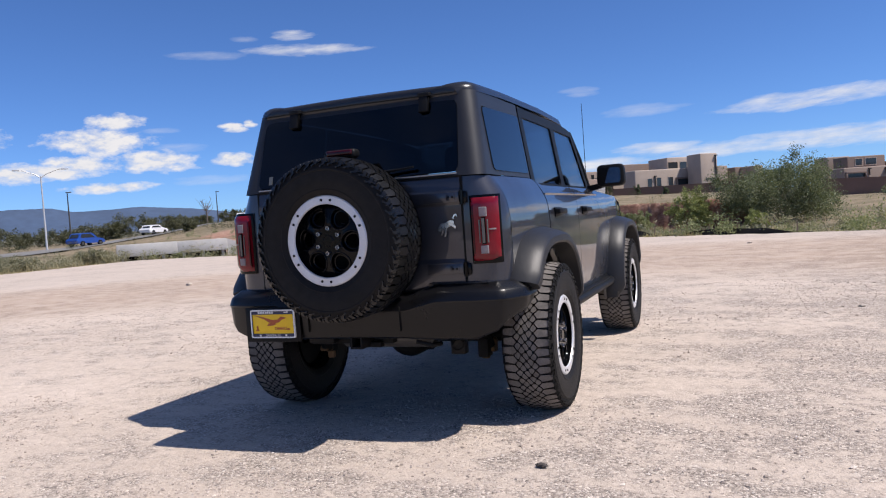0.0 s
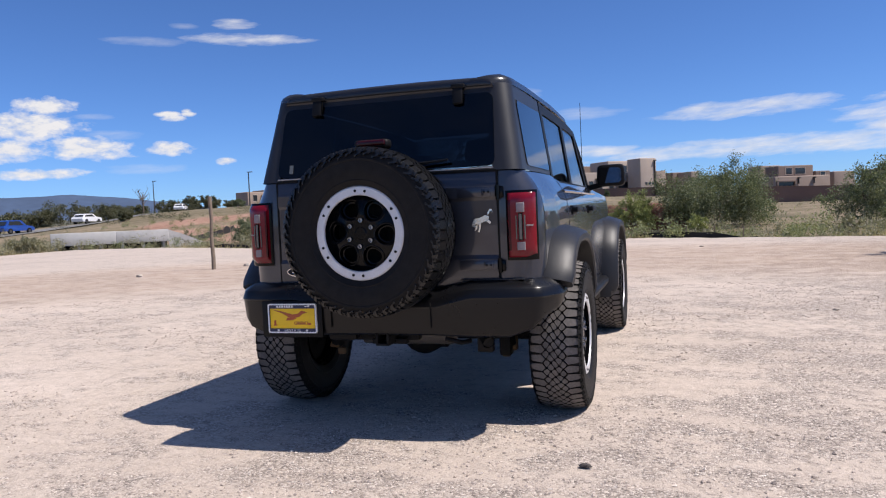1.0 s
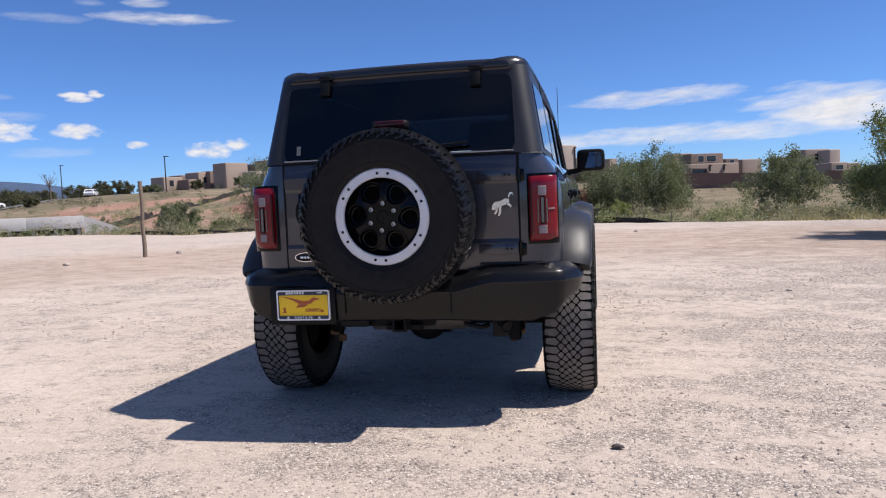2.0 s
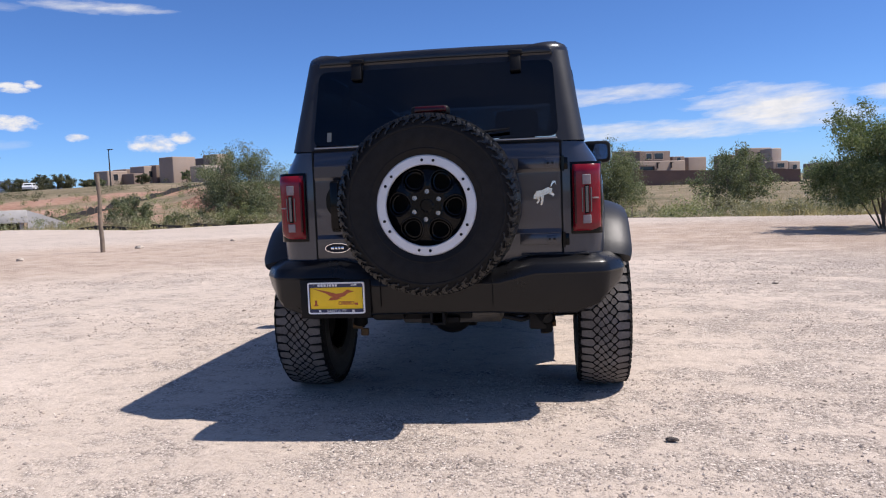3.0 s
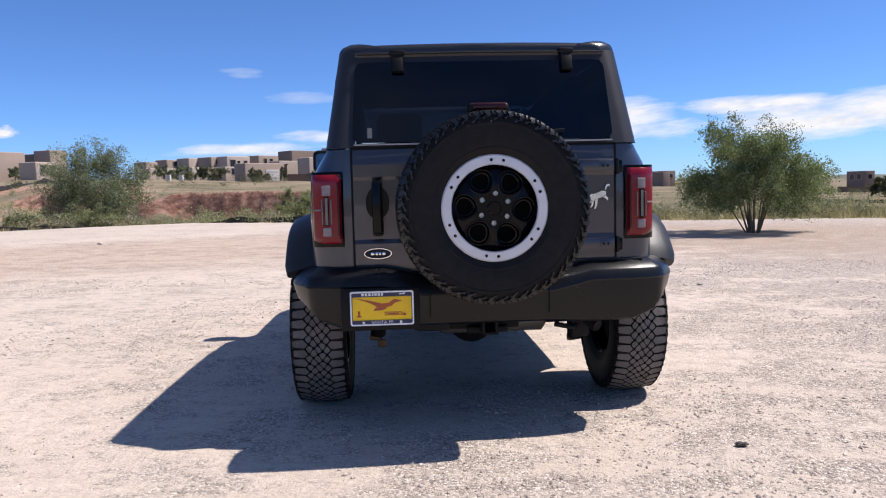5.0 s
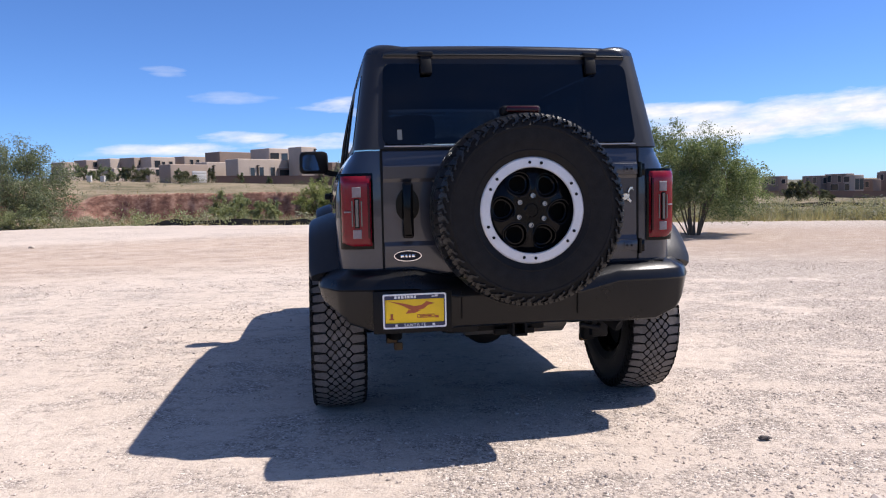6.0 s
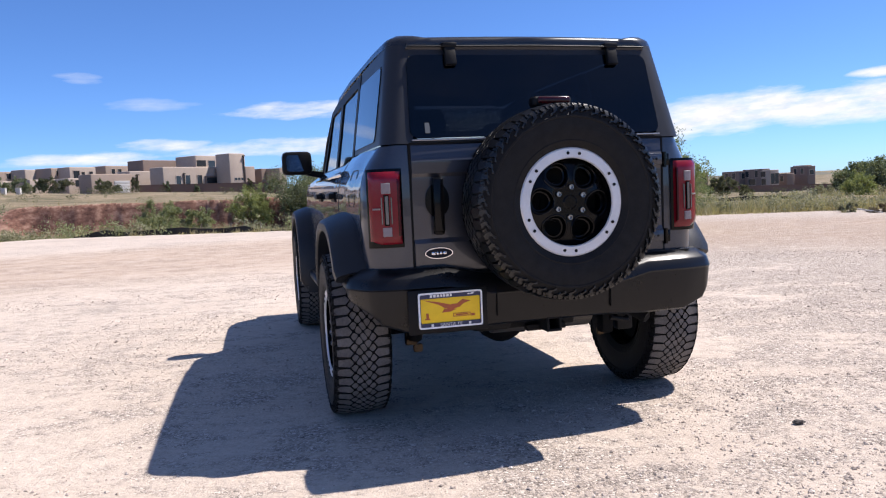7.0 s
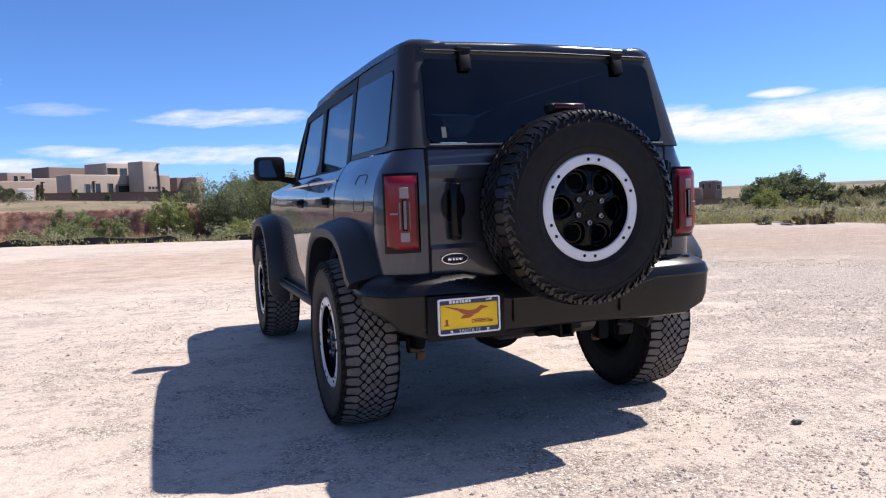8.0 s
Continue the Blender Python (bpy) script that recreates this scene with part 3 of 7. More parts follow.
# door handles and mirrors
for door, (side, y) in zip(doors, ((1, 0.50), (1, 1.38), (-1, 0.50), (-1, 1.38))):
    bm = bmesh.new()
    x = side * (body_x(y, 1.17) + 0.004)
    box(bm, (x, y, 1.172), (0.016, 0.19, 0.062), 0.007)
    box(bm, (x + side * 0.028, y + 0.01, 1.176), (0.022, 0.215, 0.036), 0.009)
    box(bm, (x + side * 0.014, y + 0.10, 1.176), (0.03, 0.03, 0.034), 0.006)
    box(bm, (x + side * 0.014, y - 0.085, 1.176), (0.03, 0.025, 0.034), 0.006)
    part("door_handle", bm, PLASTIC, door, "black door handle")
    # rub crease
    bm = bmesh.new()
    y0, y1 = (0.285, 1.135) if y < 1 else (1.165, 2.035)
    loft(bm, [[(side * (body_x(yy, 1.29) + d), yy, z) for d, z in ((0.002, 1.306), (0.008, 1.298), (0.002, 1.284))] for yy in [y0 + (y1 - y0) * k / 12 for k in range(13)]])
    part("crease", bm, PAINT, door)

for side in (1, -1):
    bm = bmesh.new()
    rings = []
    for k, (y, w, h) in enumerate(((1.93, 0.10, 0.074), (1.937, 0.112, 0.086), (1.96, 0.118, 0.092), (2.03, 0.112, 0.088), (2.085, 0.085, 0.066), (2.10, 0.05, 0.04))):
        loop = rounded([(-w, -h), (w, -h), (w * 0.97, h), (-w * 0.97, h)], 0.045, 4)
        rings.append([Vector((side * 0.995 + u, y, 1.445 + v)) for u, v in loop])
    loft(bm, rings, closed=True, caps=True)
    mirror = part("door_mirror", bm, PLASTIC, suv, "black door mirror")
    bm = bmesh.new()
    slab(bm, rounded([(-0.088, -0.064), (0.088, -0.064), (0.086, 0.064), (-0.086, 0.064)], 0.035), [], lambda u, v, d: Vector((side * 0.995 + u, 1.924 + d - side * u * 0.20 + v * 0.06, 1.445 + v)), 0.004)
    part("mirror_glass", bm, CHROME, mirror, "mirror glass")
    bm = bmesh.new()
    loft(bm, [rounded_ring for rounded_ring in ([Vector((side * x, y + dy, z + dz)) for dy, dz in ((-0.05, -0.02), (0.05, -0.02), (0.05, 0.025), (-0.05, 0.025))] for x, y, z in ((0.79, 2.02, 1.345), (0.86, 2.01, 1.355), (0.92, 2.0, 1.37)))], closed=True, caps=True)
    part("mirror_arm", bm, PLASTIC, mirror)

# bonnet, cowl, nose
bm = bmesh.new()
rows = []
for k in range(17):
    y = 2.10 + 1.32 * k / 16
    half = 0.80 - 0.06 * smooth((y - 2.9) / 0.5)
    top = lerp_table(BELT, y)
    rows.append([Vector((half * t, y, top + 0.012 + 0.03 * (1 - t * t) + 0.014 * smooth((abs(t) - 0.72) / 0.08) * smooth((0.98 - abs(t)) / 0.08))) for t in (j / 12 for j in range(-12, 13))])
loft(bm, rows)
part("bonnet", bm, PAINT, suv)
bm = bmesh.new()
rows = [[Vector((x, 3.42 + dy, z)) for z, dy in ((0.80, 0.06), (0.95, 0.08), (1.1, 0.07), (1.2, 0.03), (1.235, -0.02))] for x in (-0.82, -0.7, -0.4, 0, 0.4, 0.7, 0.82)]
loft(bm, rows)
part("grille", bm, PLASTIC, suv, "black front grille")
for side in (1, -1):
    bm = bmesh.new()
    tube(bm, [(side * 0.62, 3.45, 1.08), (side * 0.62, 3.515, 1.08)], [0.105, 0.098], 28)
    part("headlamp", bm, CLEAR_LENS, suv, "round headlamp")
bm = bmesh.new()
box(bm, (0, 3.58, 0.70), (1.78, 0.26, 0.26), 0.05)
part("front_bumper", bm, PLASTIC, suv)
bm = bmesh.new()
box(bm, (0, 2.09, 1.335), (1.56, 0.10, 0.06), 0.02)
part("cowl", bm, PLASTIC, suv)
bm = bmesh.new()
slab(bm, rounded([(-0.735, 0), (0.735, 0), (0.66, 0.55), (-0.66, 0.55)], 0.05), [], lambda u, v, d: Vector((u, 2.12 - v * 0.60 - d, 1.36 + v * 0.855)), 0.006)
part("windscreen", bm, SHIELD_GLASS, suv)
for side in (1, -1):
    bm = bmesh.new()
    tube(bm, [(side * 0.765, 2.14, 1.34), (side * 0.728, 1.98, 1.60), (side * 0.682, 1.83, 1.815)], 0.026, 8)
    part("windscreen_pillar", bm, PLASTIC, suv)

# hardtop: rounded shell with openings, and the roof
bm = bmesh.new()
for side in (1, -1):
    cols = [("s", 0.245), ("s", 0.225), ("s", 0.205), ("s", 0.0), ("s", -0.25), ("s", -0.465), ("s", -0.53)]
    cols += [("c", a) for a in (0, 12, 25, 40, 55, 70, 82, 90)] + [("r", 0.0), ("r", 0.3), ("r", 0.6), ("r", 1.0)]
    levels = [1.400, 1.42, 1.432, 1.50, 1.60, 1.70, 1.785, 1.815, 1.845, 1.868]
    grid = []
    for kind, q in cols:
        col = []
        for z in levels:
            sx, ty, r = side_x(z), tail_y(z), 0.085
            if kind == "s":
                y = q + (0.012 * (z - 1.40) / 0.4 if q > 0.1 else 0.0)
                y = max(y, ty + r) if q < -0.4 else y
                p = (sx, y)
            elif kind == "c":
                a = radians(q)
                p = (sx - r + r * math.cos(a), ty + r - r * math.sin(a))
            else:
                edge = 0.618 - (z - 1.42) * 0.05
                inner = sx - r
                x = inner + (edge - inner) * min(1, q / 0.3) if q <= 0.3 else edge * (1 - (q - 0.3) / 0.7)
                p = (x, ty)
            col.append(bm.verts.new((side * p[0], p[1], z)))
        grid.append(col)
    for i in range(len(cols) - 1):
        for j in range(len(levels) - 1):
            kind, q = cols[i]
            window = kind == "s" and -0.45 < q <= 0.205 and 1.43 < levels[j] < 1.78
            rear = kind == "r" and q >= 0.3 and 1.41 < levels[j] < 1.81
            if not window and not rear:
                bm.faces.new((grid[i][j], grid[i + 1][j], grid[i + 1][j + 1], grid[i][j + 1]))
bmesh.ops.remove_doubles(bm, verts=bm.verts[:], dist=1e-4)
part("hardtop", bm, HARDTOP, suv, "dark textured hardtop", smooth=50)

ROOF_TOP = [(-0.566, 1.842), (-0.573, 1.856), (-0.574, 1.884), (-0.568, 1.900), (-0.550, 1.910), (-0.515, 1.917), (-0.48, 1.921), (-0.40, 1.927), (0.0, 1.938), (0.9, 1.940), (1.5, 1.920), (1.75, 1.893), (1.84, 1.858)]
ROOF_CUT = [(0.0, 0.002), (0.2, 0.001), (0.4, -0.002), (0.53, -0.005), (0.548, -0.007), (0.565, -0.003), (0.60, 0.001), (0.635, -0.001), (0.660, -0.007), (0.680, -0.016), (0.692, -0.032), (0.700, -0.062)]
bm = bmesh.new()
rows = []
for i, (y, top) in enumerate(ROOF_TOP):
    ease = smooth((y + 0.56) / 0.10) * smooth((1.8 - y) / 0.3)
    deep = max(0.0, -0.475 - y)
    wide = 0.613 + math.sqrt(max(0.0, 0.085 ** 2 - deep ** 2)) if y < 1.6 else 0.698 - 0.05 * smooth((y - 1.6) / 0.24)
    share_ = (0.2, 0.25, 0.5, 0.8, 1.0)[i] if i < 5 else 1.0
    right = [Vector((x * wide / 0.700, y, max(top + dz * share_ + (0.005 * ease if 0.56 < x < 0.64 else 0.0), 1.842))) for x, dz in ROOF_CUT]
    rows.append([Vector((-p.x, p.y, p.z)) for p in right[:0:-1]] + right)
loft(bm, rows)
part("roof", bm, SATIN_ROOF, suv, "dark roof panel with raised side ridges", smooth=40)
bm = bmesh.new()
tube(bm, [(-0.60, -0.599, 1.853), (0, -0.604, 1.858), (0.60, -0.599, 1.853)], 0.004, 6)
part("roof_seam", bm, PLASTIC, suv)

# glass
pane = bmesh.new()
slab(pane, rounded([(-0.632, 1.424), (0.632, 1.424), (0.612, 1.818), (-0.612, 1.818)], 0.045), [], lambda u, v, d: Vector((u, tail_y(v) - 0.007 + d, v)), 0.005)
tailglass = part("rear_window", pane, DARK_GLASS, suv, "dark tinted rear window")
bm = bmesh.new()
loop = rounded([(-0.632, 1.424), (0.632, 1.424), (0.612, 1.818), (-0.612, 1.818)], 0.045)
hole = rounded([(-0.60, 1.452), (0.60, 1.452), (0.585, 1.795), (-0.585, 1.795)], 0.045)
slab(bm, loop, [hole], lambda u, v, d: Vector((u, tail_y(v) - 0.001 + d, v)), 0.004)
part("glass_border", bm, GLOSS_BLACK, tailglass)
bm = bmesh.new()
box(bm, (0, -0.696, 1.414), (1.25, 0.010, 0.007), 0.002)
part("glass_trim", bm, simple("satin_trim", (0.32, 0.32, 0.33), 0.3, 0.6, 0.05, 20), tailglass)
# pale sticker: the dimming by the tinted glass is put into its grey
bm = bmesh.new()
box(bm, (-0.548, tail_y(1.47) - 0.0085, 1.470), (0.022, 0.002, 0.05), 0, Matrix.Rotation(radians(-15), 4, "X"))
part("sticker", bm, simple("dimmed_sticker", (0.10, 0.11, 0.115), 0.6, 0, 0.2, 40), tailglass, "small window sticker, the glass tint's dimming put into its grey")
for x in (-0.405, 0.425):
    bm = bmesh.new()
    tilt = Matrix.Rotation(radians(-15), 4, "X")
    box(bm, (x, -0.598, 1.815), (0.056, 0.028, 0.105), 0.007, tilt)
    box(bm, (x, -0.585, 1.862), (0.074, 0.04, 0.026), 0.008)
    part("glass_hinge", bm, PLASTIC, tailglass, "black window hinge")
bm = bmesh.new()
box(bm, (0.135, tail_y(1.79) + 0.03, 1.785), (0.022, 0.02, 0.014), 0.004)
part("inner_latch", bm, STEEL, tailglass)
for side in (1, -1):
    bm = bmesh.new()
    slab(bm, rounded([(-0.478, 1.427), (0.222, 1.427), (0.228, 1.792), (-0.470, 1.780)], 0.04), [], lambda u, v, d: Vector((side * (side_x(v) + 0.005 - d), max(u, tail_y(v) + 0.10), v)), 0.005)
    quarter = part("quarter_window", bm, QUARTER_GLASS, suv, "dark tinted quarter window")
    bm = bmesh.new()
    slab(bm, rounded([(-0.478, 1.427), (0.222, 1.427), (0.228, 1.792), (-0.470, 1.780)], 0.04), [rounded([(-0.452, 1.450), (0.198, 1.450), (0.200, 1.77), (-0.445, 1.76)], 0.035)], lambda u, v, d: Vector((side * (side_x(v) + 0.001 - d), max(u, tail_y(v) + 0.10), v)), 0.004)
    part("glass_border", bm, GLOSS_BLACK, quarter)
    bm = bmesh.new()
    outline = [(0.255, 1.362), (0.36, 1.350), (2.13, 1.343), (1.86, 1.775), (1.80, 1.815), (1.70, 1.832), (1.45, 1.852), (0.27, 1.862)]
    rear_hole = rounded([(0.335, 1.372), (1.09, 1.368), (1.09, 1.790), (0.345, 1.800)], 0.03)
    front_hole = rounded([(1.19, 1.368), (2.01, 1.365), (1.77, 1.775), (1.19, 1.790)], 0.03)
    slab(bm, outline, [rear_hole, front_hole], lambda u, v, d: Vector((side * (side_x(v) + 0.004 - d), u, v)), 0.03)
    frame_part = part("window_surround", bm, PLASTIC, suv, "black window surround")
    for hole in (rear_hole, front_hole):
        bm = bmesh.new()
        slab(bm, hole, [], lambda u, v, d: Vector((side * (side_x(v) - 0.004 - d), u, v)), 0.004)
        part("window", bm, DOOR_GLASS, frame_part, "tinted side window")

# tailgate
bm = bmesh.new()
profile = [(0.798, -0.672), (0.806, -0.690), (0.85, -0.697), (0.925, -0.699), (0.940, -0.699), (0.962, -0.688), (1.10, -0.689), (1.245, -0.690), (1.262, -0.699), (1.318, -0.700), (1.335, -0.692), (1.385, -0.690), (1.398, -0.684)]
rows = []
for z, y in profile:
    row = []
    for x in (-0.640, -0.634, -0.45, -0.2, 0, 0.2, 0.45, 0.634, 0.640):
        row.append(Vector((x, y + (0.012 if abs(x) > 0.637 else 0.0) + 0.004 * (x / 0.64) ** 2, z)))
    rows.append(row)
loft(bm, rows)
gate = part("tailgate", bm, PAINT, suv, "dark grey side-hinged tailgate", smooth=25)
bm = bmesh.new()
slab(bm, rounded([(-0.6455, 0.79), (0.6455, 0.79), (0.6455, 1.404), (-0.6455, 1.404)], 0.012), [rounded([(-0.636, 0.803), (0.636, 0.803), (0.636, 1.395), (-0.636, 1.395)], 0.01)], lambda u, v, d: Vector((u, -0.688 + d, v)), 0.01)
part("gate_seal", bm, UNDER, gate)
for z in (1.285, 0.905):
    bm = bmesh.new()
    tube(bm, [(0.645, -0.704, z - 0.038), (0.645, -0.704, z + 0.038)], 0.010, 12)
    box(bm, (0.662, -0.694, z), (0.022, 0.014, 0.06), 0.004)
    part("gate_hinge", bm, GLOSS_BLACK, gate, "dark tailgate hinge")
    bm = bmesh.new()
    box(bm, (0.53, -0.7025, z + 0.004), (0.205, 0.009, 0.056), 0.004)
    box(bm, (0.585, -0.708, z + 0.004), (0.05, 0.006, 0.036), 0.003)
    strap = part("hinge_strap", bm, PAINT, gate)
    bm = bmesh.new()
    for x in (0.575, 0.598):
        tube(bm, [(x, -0.709, z + 0.004), (x, -0.7125, z + 0.004)], 0.0065, 8)
    part("hinge_bolts", bm, UNDER, strap)
bm = bmesh.new()
slab(bm, rounded([(-0.545, 1.06), (-0.497, 1.06), (-0.466, 1.10), (-0.466, 1.17), (-0.497, 1.215), (-0.545, 1.215), (-0.576, 1.17), (-0.576, 1.10)], 0.03), [], lambda u, v, d: Vector((u, -0.700 + d, v)), 0.014)
box(bm, (-0.521, -0.722, 1.115), (0.05, 0.03, 0.25), 0.012, seg=3)
box(bm, (-0.521, -0.712, 1.225), (0.05, 0.03, 0.04), 0.012)
box(bm, (-0.521, -0.71, 1.02), (0.052, 0.03, 0.085), 0.012)
part("gate_handle", bm, GLOSS_BLACK, gate, "black upright tailgate handle")


def oval(a, b, n=36):
    return [(a * math.cos(2 * math.pi * k / n), b * math.sin(2 * math.pi * k / n)) for k in range(n)]


bm = bmesh.new()
slab(bm, oval(0.067, 0.0265), [oval(0.0625, 0.0225)], lambda u, v, d: Vector((-0.526 + u, -0.706 + d, 0.893 + v)), 0.008)
badge = part("badge_rim", bm, CHROME, gate, "oval badge with a bright rim")
bm = bmesh.new()
slab(bm, oval(0.0625, 0.0225), [], lambda u, v, d: Vector((-0.526 + u, -0.703 + d, 0.893 + v)), 0.006)
part("badge_field", bm, simple("badge_dark", (0.006, 0.008, 0.016), 0.3, 0, 0.1, 30, spec=0.2), badge)
bm = bmesh.new()
for u, w in ((-0.026, 0.018), (-0.006, 0.012), (0.010, 0.012), (0.028, 0.016)):
    box(bm, (-0.526 + u, -0.7045, 0.893), (w, 0.003, 0.014), 0.003)
part("badge_bars", bm, CHROME, badge)
# leaping silver emblem, kept as a plain shape
bm = bmesh.new()
for outline in (
    [(-0.050, 0.000), (-0.036, 0.020), (-0.010, 0.022), (0.020, 0.036), (0.042, 0.030), (0.038, 0.010), (0.018, 0.004), (-0.008, -0.006), (-0.024, -0.014), (-0.040, -0.022), (-0.052, -0.018)],
    [(0.036, 0.034), (0.046, 0.054), (0.056, 0.058), (0.062, 0.046), (0.058, 0.066), (0.044, 0.066), (0.034, 0.048)],
    [(0.026, 0.012), (0.040, 0.012), (0.052, 0.000), (0.046, -0.012), (0.040, -0.004), (0.028, 0.002)],
    [(-0.016, -0.004), (0.000, -0.002), (-0.004, -0.030), (-0.010, -0.050), (-0.020, -0.050), (-0.014, -0.030)],
    [(-0.034, -0.010), (-0.020, -0.008), (-0.022, -0.030), (-0.032, -0.044), (-0.040, -0.040), (-0.032, -0.028)],
):
    slab(bm, outline, [], lambda u, v, d: Vector((0.552 + u * 1.0, -0.6975 + d, 1.132 + v * 1.02)), 0.005)
part("emblem", bm, CHROME, gate, "bright silver emblem")
bm = bmesh.new()
tube(bm, [(0.04, -0.705, 1.43), (0.05, -0.725, 1.437), (0.18, -0.722, 1.452), (0.33, -0.712, 1.462)], [0.014, 0.012, 0.009, 0.006], 8)
box(bm, (0.22, -0.712, 1.452), (0.34, 0.012, 0.012), 0.003, Matrix.Rotation(radians(-5), 4, "Y"))
part("rear_wiper", bm, PLASTIC, gate, "black rear wiper")

# brake lamp over the spare wheel
bm = bmesh.new()
tube(bm, [(0.0, -0.69, 1.30), (0.0, -0.72, 1.48), (0.005, -0.77, 1.55)], [0.03, 0.028, 0.03], 8)
stalk = part("lamp_stalk", bm, PLASTIC, gate)
bm = bmesh.new()
box(bm, (0.008, -0.80, 1.564), (0.19, 0.075, 0.05), 0.018, seg=3)
part("lamp_housing", bm, PLASTIC, stalk)
bm = bmesh.new()
box(bm, (0.012, -0.836, 1.570), (0.155, 0.020, 0.030), 0.008, seg=3)
part("high_brake_lamp", bm, DARK_RED, stalk, "dark red high brake lamp")

# tail lamps
for side in (1, -1):
    bm = bmesh.new()

    def wrap(u, v, d, out):
        """Round the body corner from the tail to the side."""
        k = max(0.0, u - 0.745)
        a = min(k / 0.115, 1.0) * radians(62)
        return Vector((side * (0.745 + 0.115 * math.sin(a) * 0.98 if k else u), -0.697 - out + d + 0.115 * (1 - math.cos(a)) * 0.9, v))

    def lamp_slab(target, loop, out, thick):
        """Lens strip bent round the corner, its front swelling towards the middle."""
        us = [0.684 + 0.168 * k / 14 for k in range(15)]
        z0, z1 = loop
        rings = []
        for i in range(17):
            t = i / 16
            z = z0 + (z1 - z0) * t
            swell = min(1, min(t, 1 - t) * 9) ** 0.5
            row = []
            for j, u in enumerate(us):
                e = min(1, min(j, 14 - j) / 1.6 + 0.0) ** 0.5
                row.append(wrap(u, z, 0, out * swell * e - 0.004))
            rings.append(row)
        loft(target, rings)

    lamp_slab(bm, (0.930, 1.290), 0.010, 0.02)
    lamp = part("tail_lamp", bm, GLOSS_BLACK, suv, "red and clear tail lamp")
    bm = bmesh.new()

    def sheet(target, u0, u1, z0, z1, out, nu=8, nz=10, soft=6.0, cut=0.0):
        """A lens bent round the corner, its rim turned in; cut: the lower outer corner is sliced off by so much."""
        rings = []
        for i in range(nz + 1):
            t = i / nz
            row = []
            for j in range(nu + 1):
                s = j / nu
                e = min(1.0, min(t, 1 - t) * soft) ** 0.5 * min(1.0, min(s, 1 - s) * soft) ** 0.5
                foot = z0 + cut * smooth((s - 0.55) / 0.45)
                row.append(wrap(u0 + (u1 - u0) * s, foot + (z1 - foot) * t, 0, 0.004 + out * e))
            rings.append(row)
        loft(target, rings)

    sheet(bm, 0.694, 0.842, 0.946, 1.277, 0.017, 14, 18, 14, 0.016)
    part("red_lens", bm, RED_LENS, lamp, "red lens")
    bm = bmesh.new()
    sheet(bm, 0.698, 0.716, 0.960, 1.264, 0.0195, 4, 12, 12)
    part("inner_red_lens", bm, DARK_RED, lamp, "dark red lens")
    for z0, z1 in ((0.975, 1.032), (1.168, 1.234)):
        bm = bmesh.new()
        sheet(bm, 0.735, 0.789, z0, z1, 0.0215, 6, 6, 12)
        part("clear_lens", bm, CLEAR_LENS, lamp, "clear inner lens")
    for u0, u1 in ((0.736, 0.746), (0.778, 0.788)):
        bm = bmesh.new()
        sheet(bm, u0, u1, 1.028, 1.172, 0.0213, 4, 10, 12)
        part("lens_edge", bm, SMOKE_LENS, lamp)
    bm = bmesh.new()
    sheet(bm, 0.7475, 0.7765, 1.020, 1.184, 0.0235, 6, 10, 12)
    part("dark_insert", bm, GLOSS_BLACK, lamp, "dark insert")
    bm = bmesh.new()
    sheet(bm, 0.750, 0.774, 1.024, 1.180, 0.0258, 4, 10, 12)
    part("smoked_lens", bm, SMOKE_LENS, lamp)
    bm = bmesh.new()
    sheet(bm, 0.784, 0.832, 1.103, 1.114, 0.023, 6, 4, 12)
    part("lens_bar", bm, CLEAR_LENS, lamp)


# wheel arch flares and liners
def flare(cy, a0, a1, side):
    bm = bmesh.new()
    rings = []
    n = 40
    for k in range(n + 1):
        a = radians(a0 + (a1 - a0) * k / n)
        c, s = math.cos(a), math.sin(a)
        q = (abs(c) ** 2.7 + abs(s) ** 2.7) ** (-1 / 2.7)  # squarer than a circle
        ri, ro = 0.555 * q, 0.645 * q
        ro = min(ro, 0.70)
        ri = min(ri, 0.615)
        taper = min(1, min(k / 5 + 0.35, (n - k) / 3 + (0.92 if cy == 0 else 0.5)))
        wide = 0.868 + 0.130 * taper
        sec = [(0.840, ro + 0.012), (0.876, ro + 0.010), (0.935, ro - 0.008), (wide - 0.012, ro - 0.030), (wide, ro - 0.045), (wide + 0.002, ri + 0.012), (wide - 0.008, ri), (0.90, ri - 0.004), (0.80, ri + 0.006)]
        rings.append([Vector((side * x, cy + r * c, TYRE_R + r * s * 0.985)) for x, r in sec])
    loft(bm, rings, closed=True, caps=True)
    return part("wheel_arch_flare", bm, FLARE, suv, "wide dark plastic wheel arch flare", smooth=30)


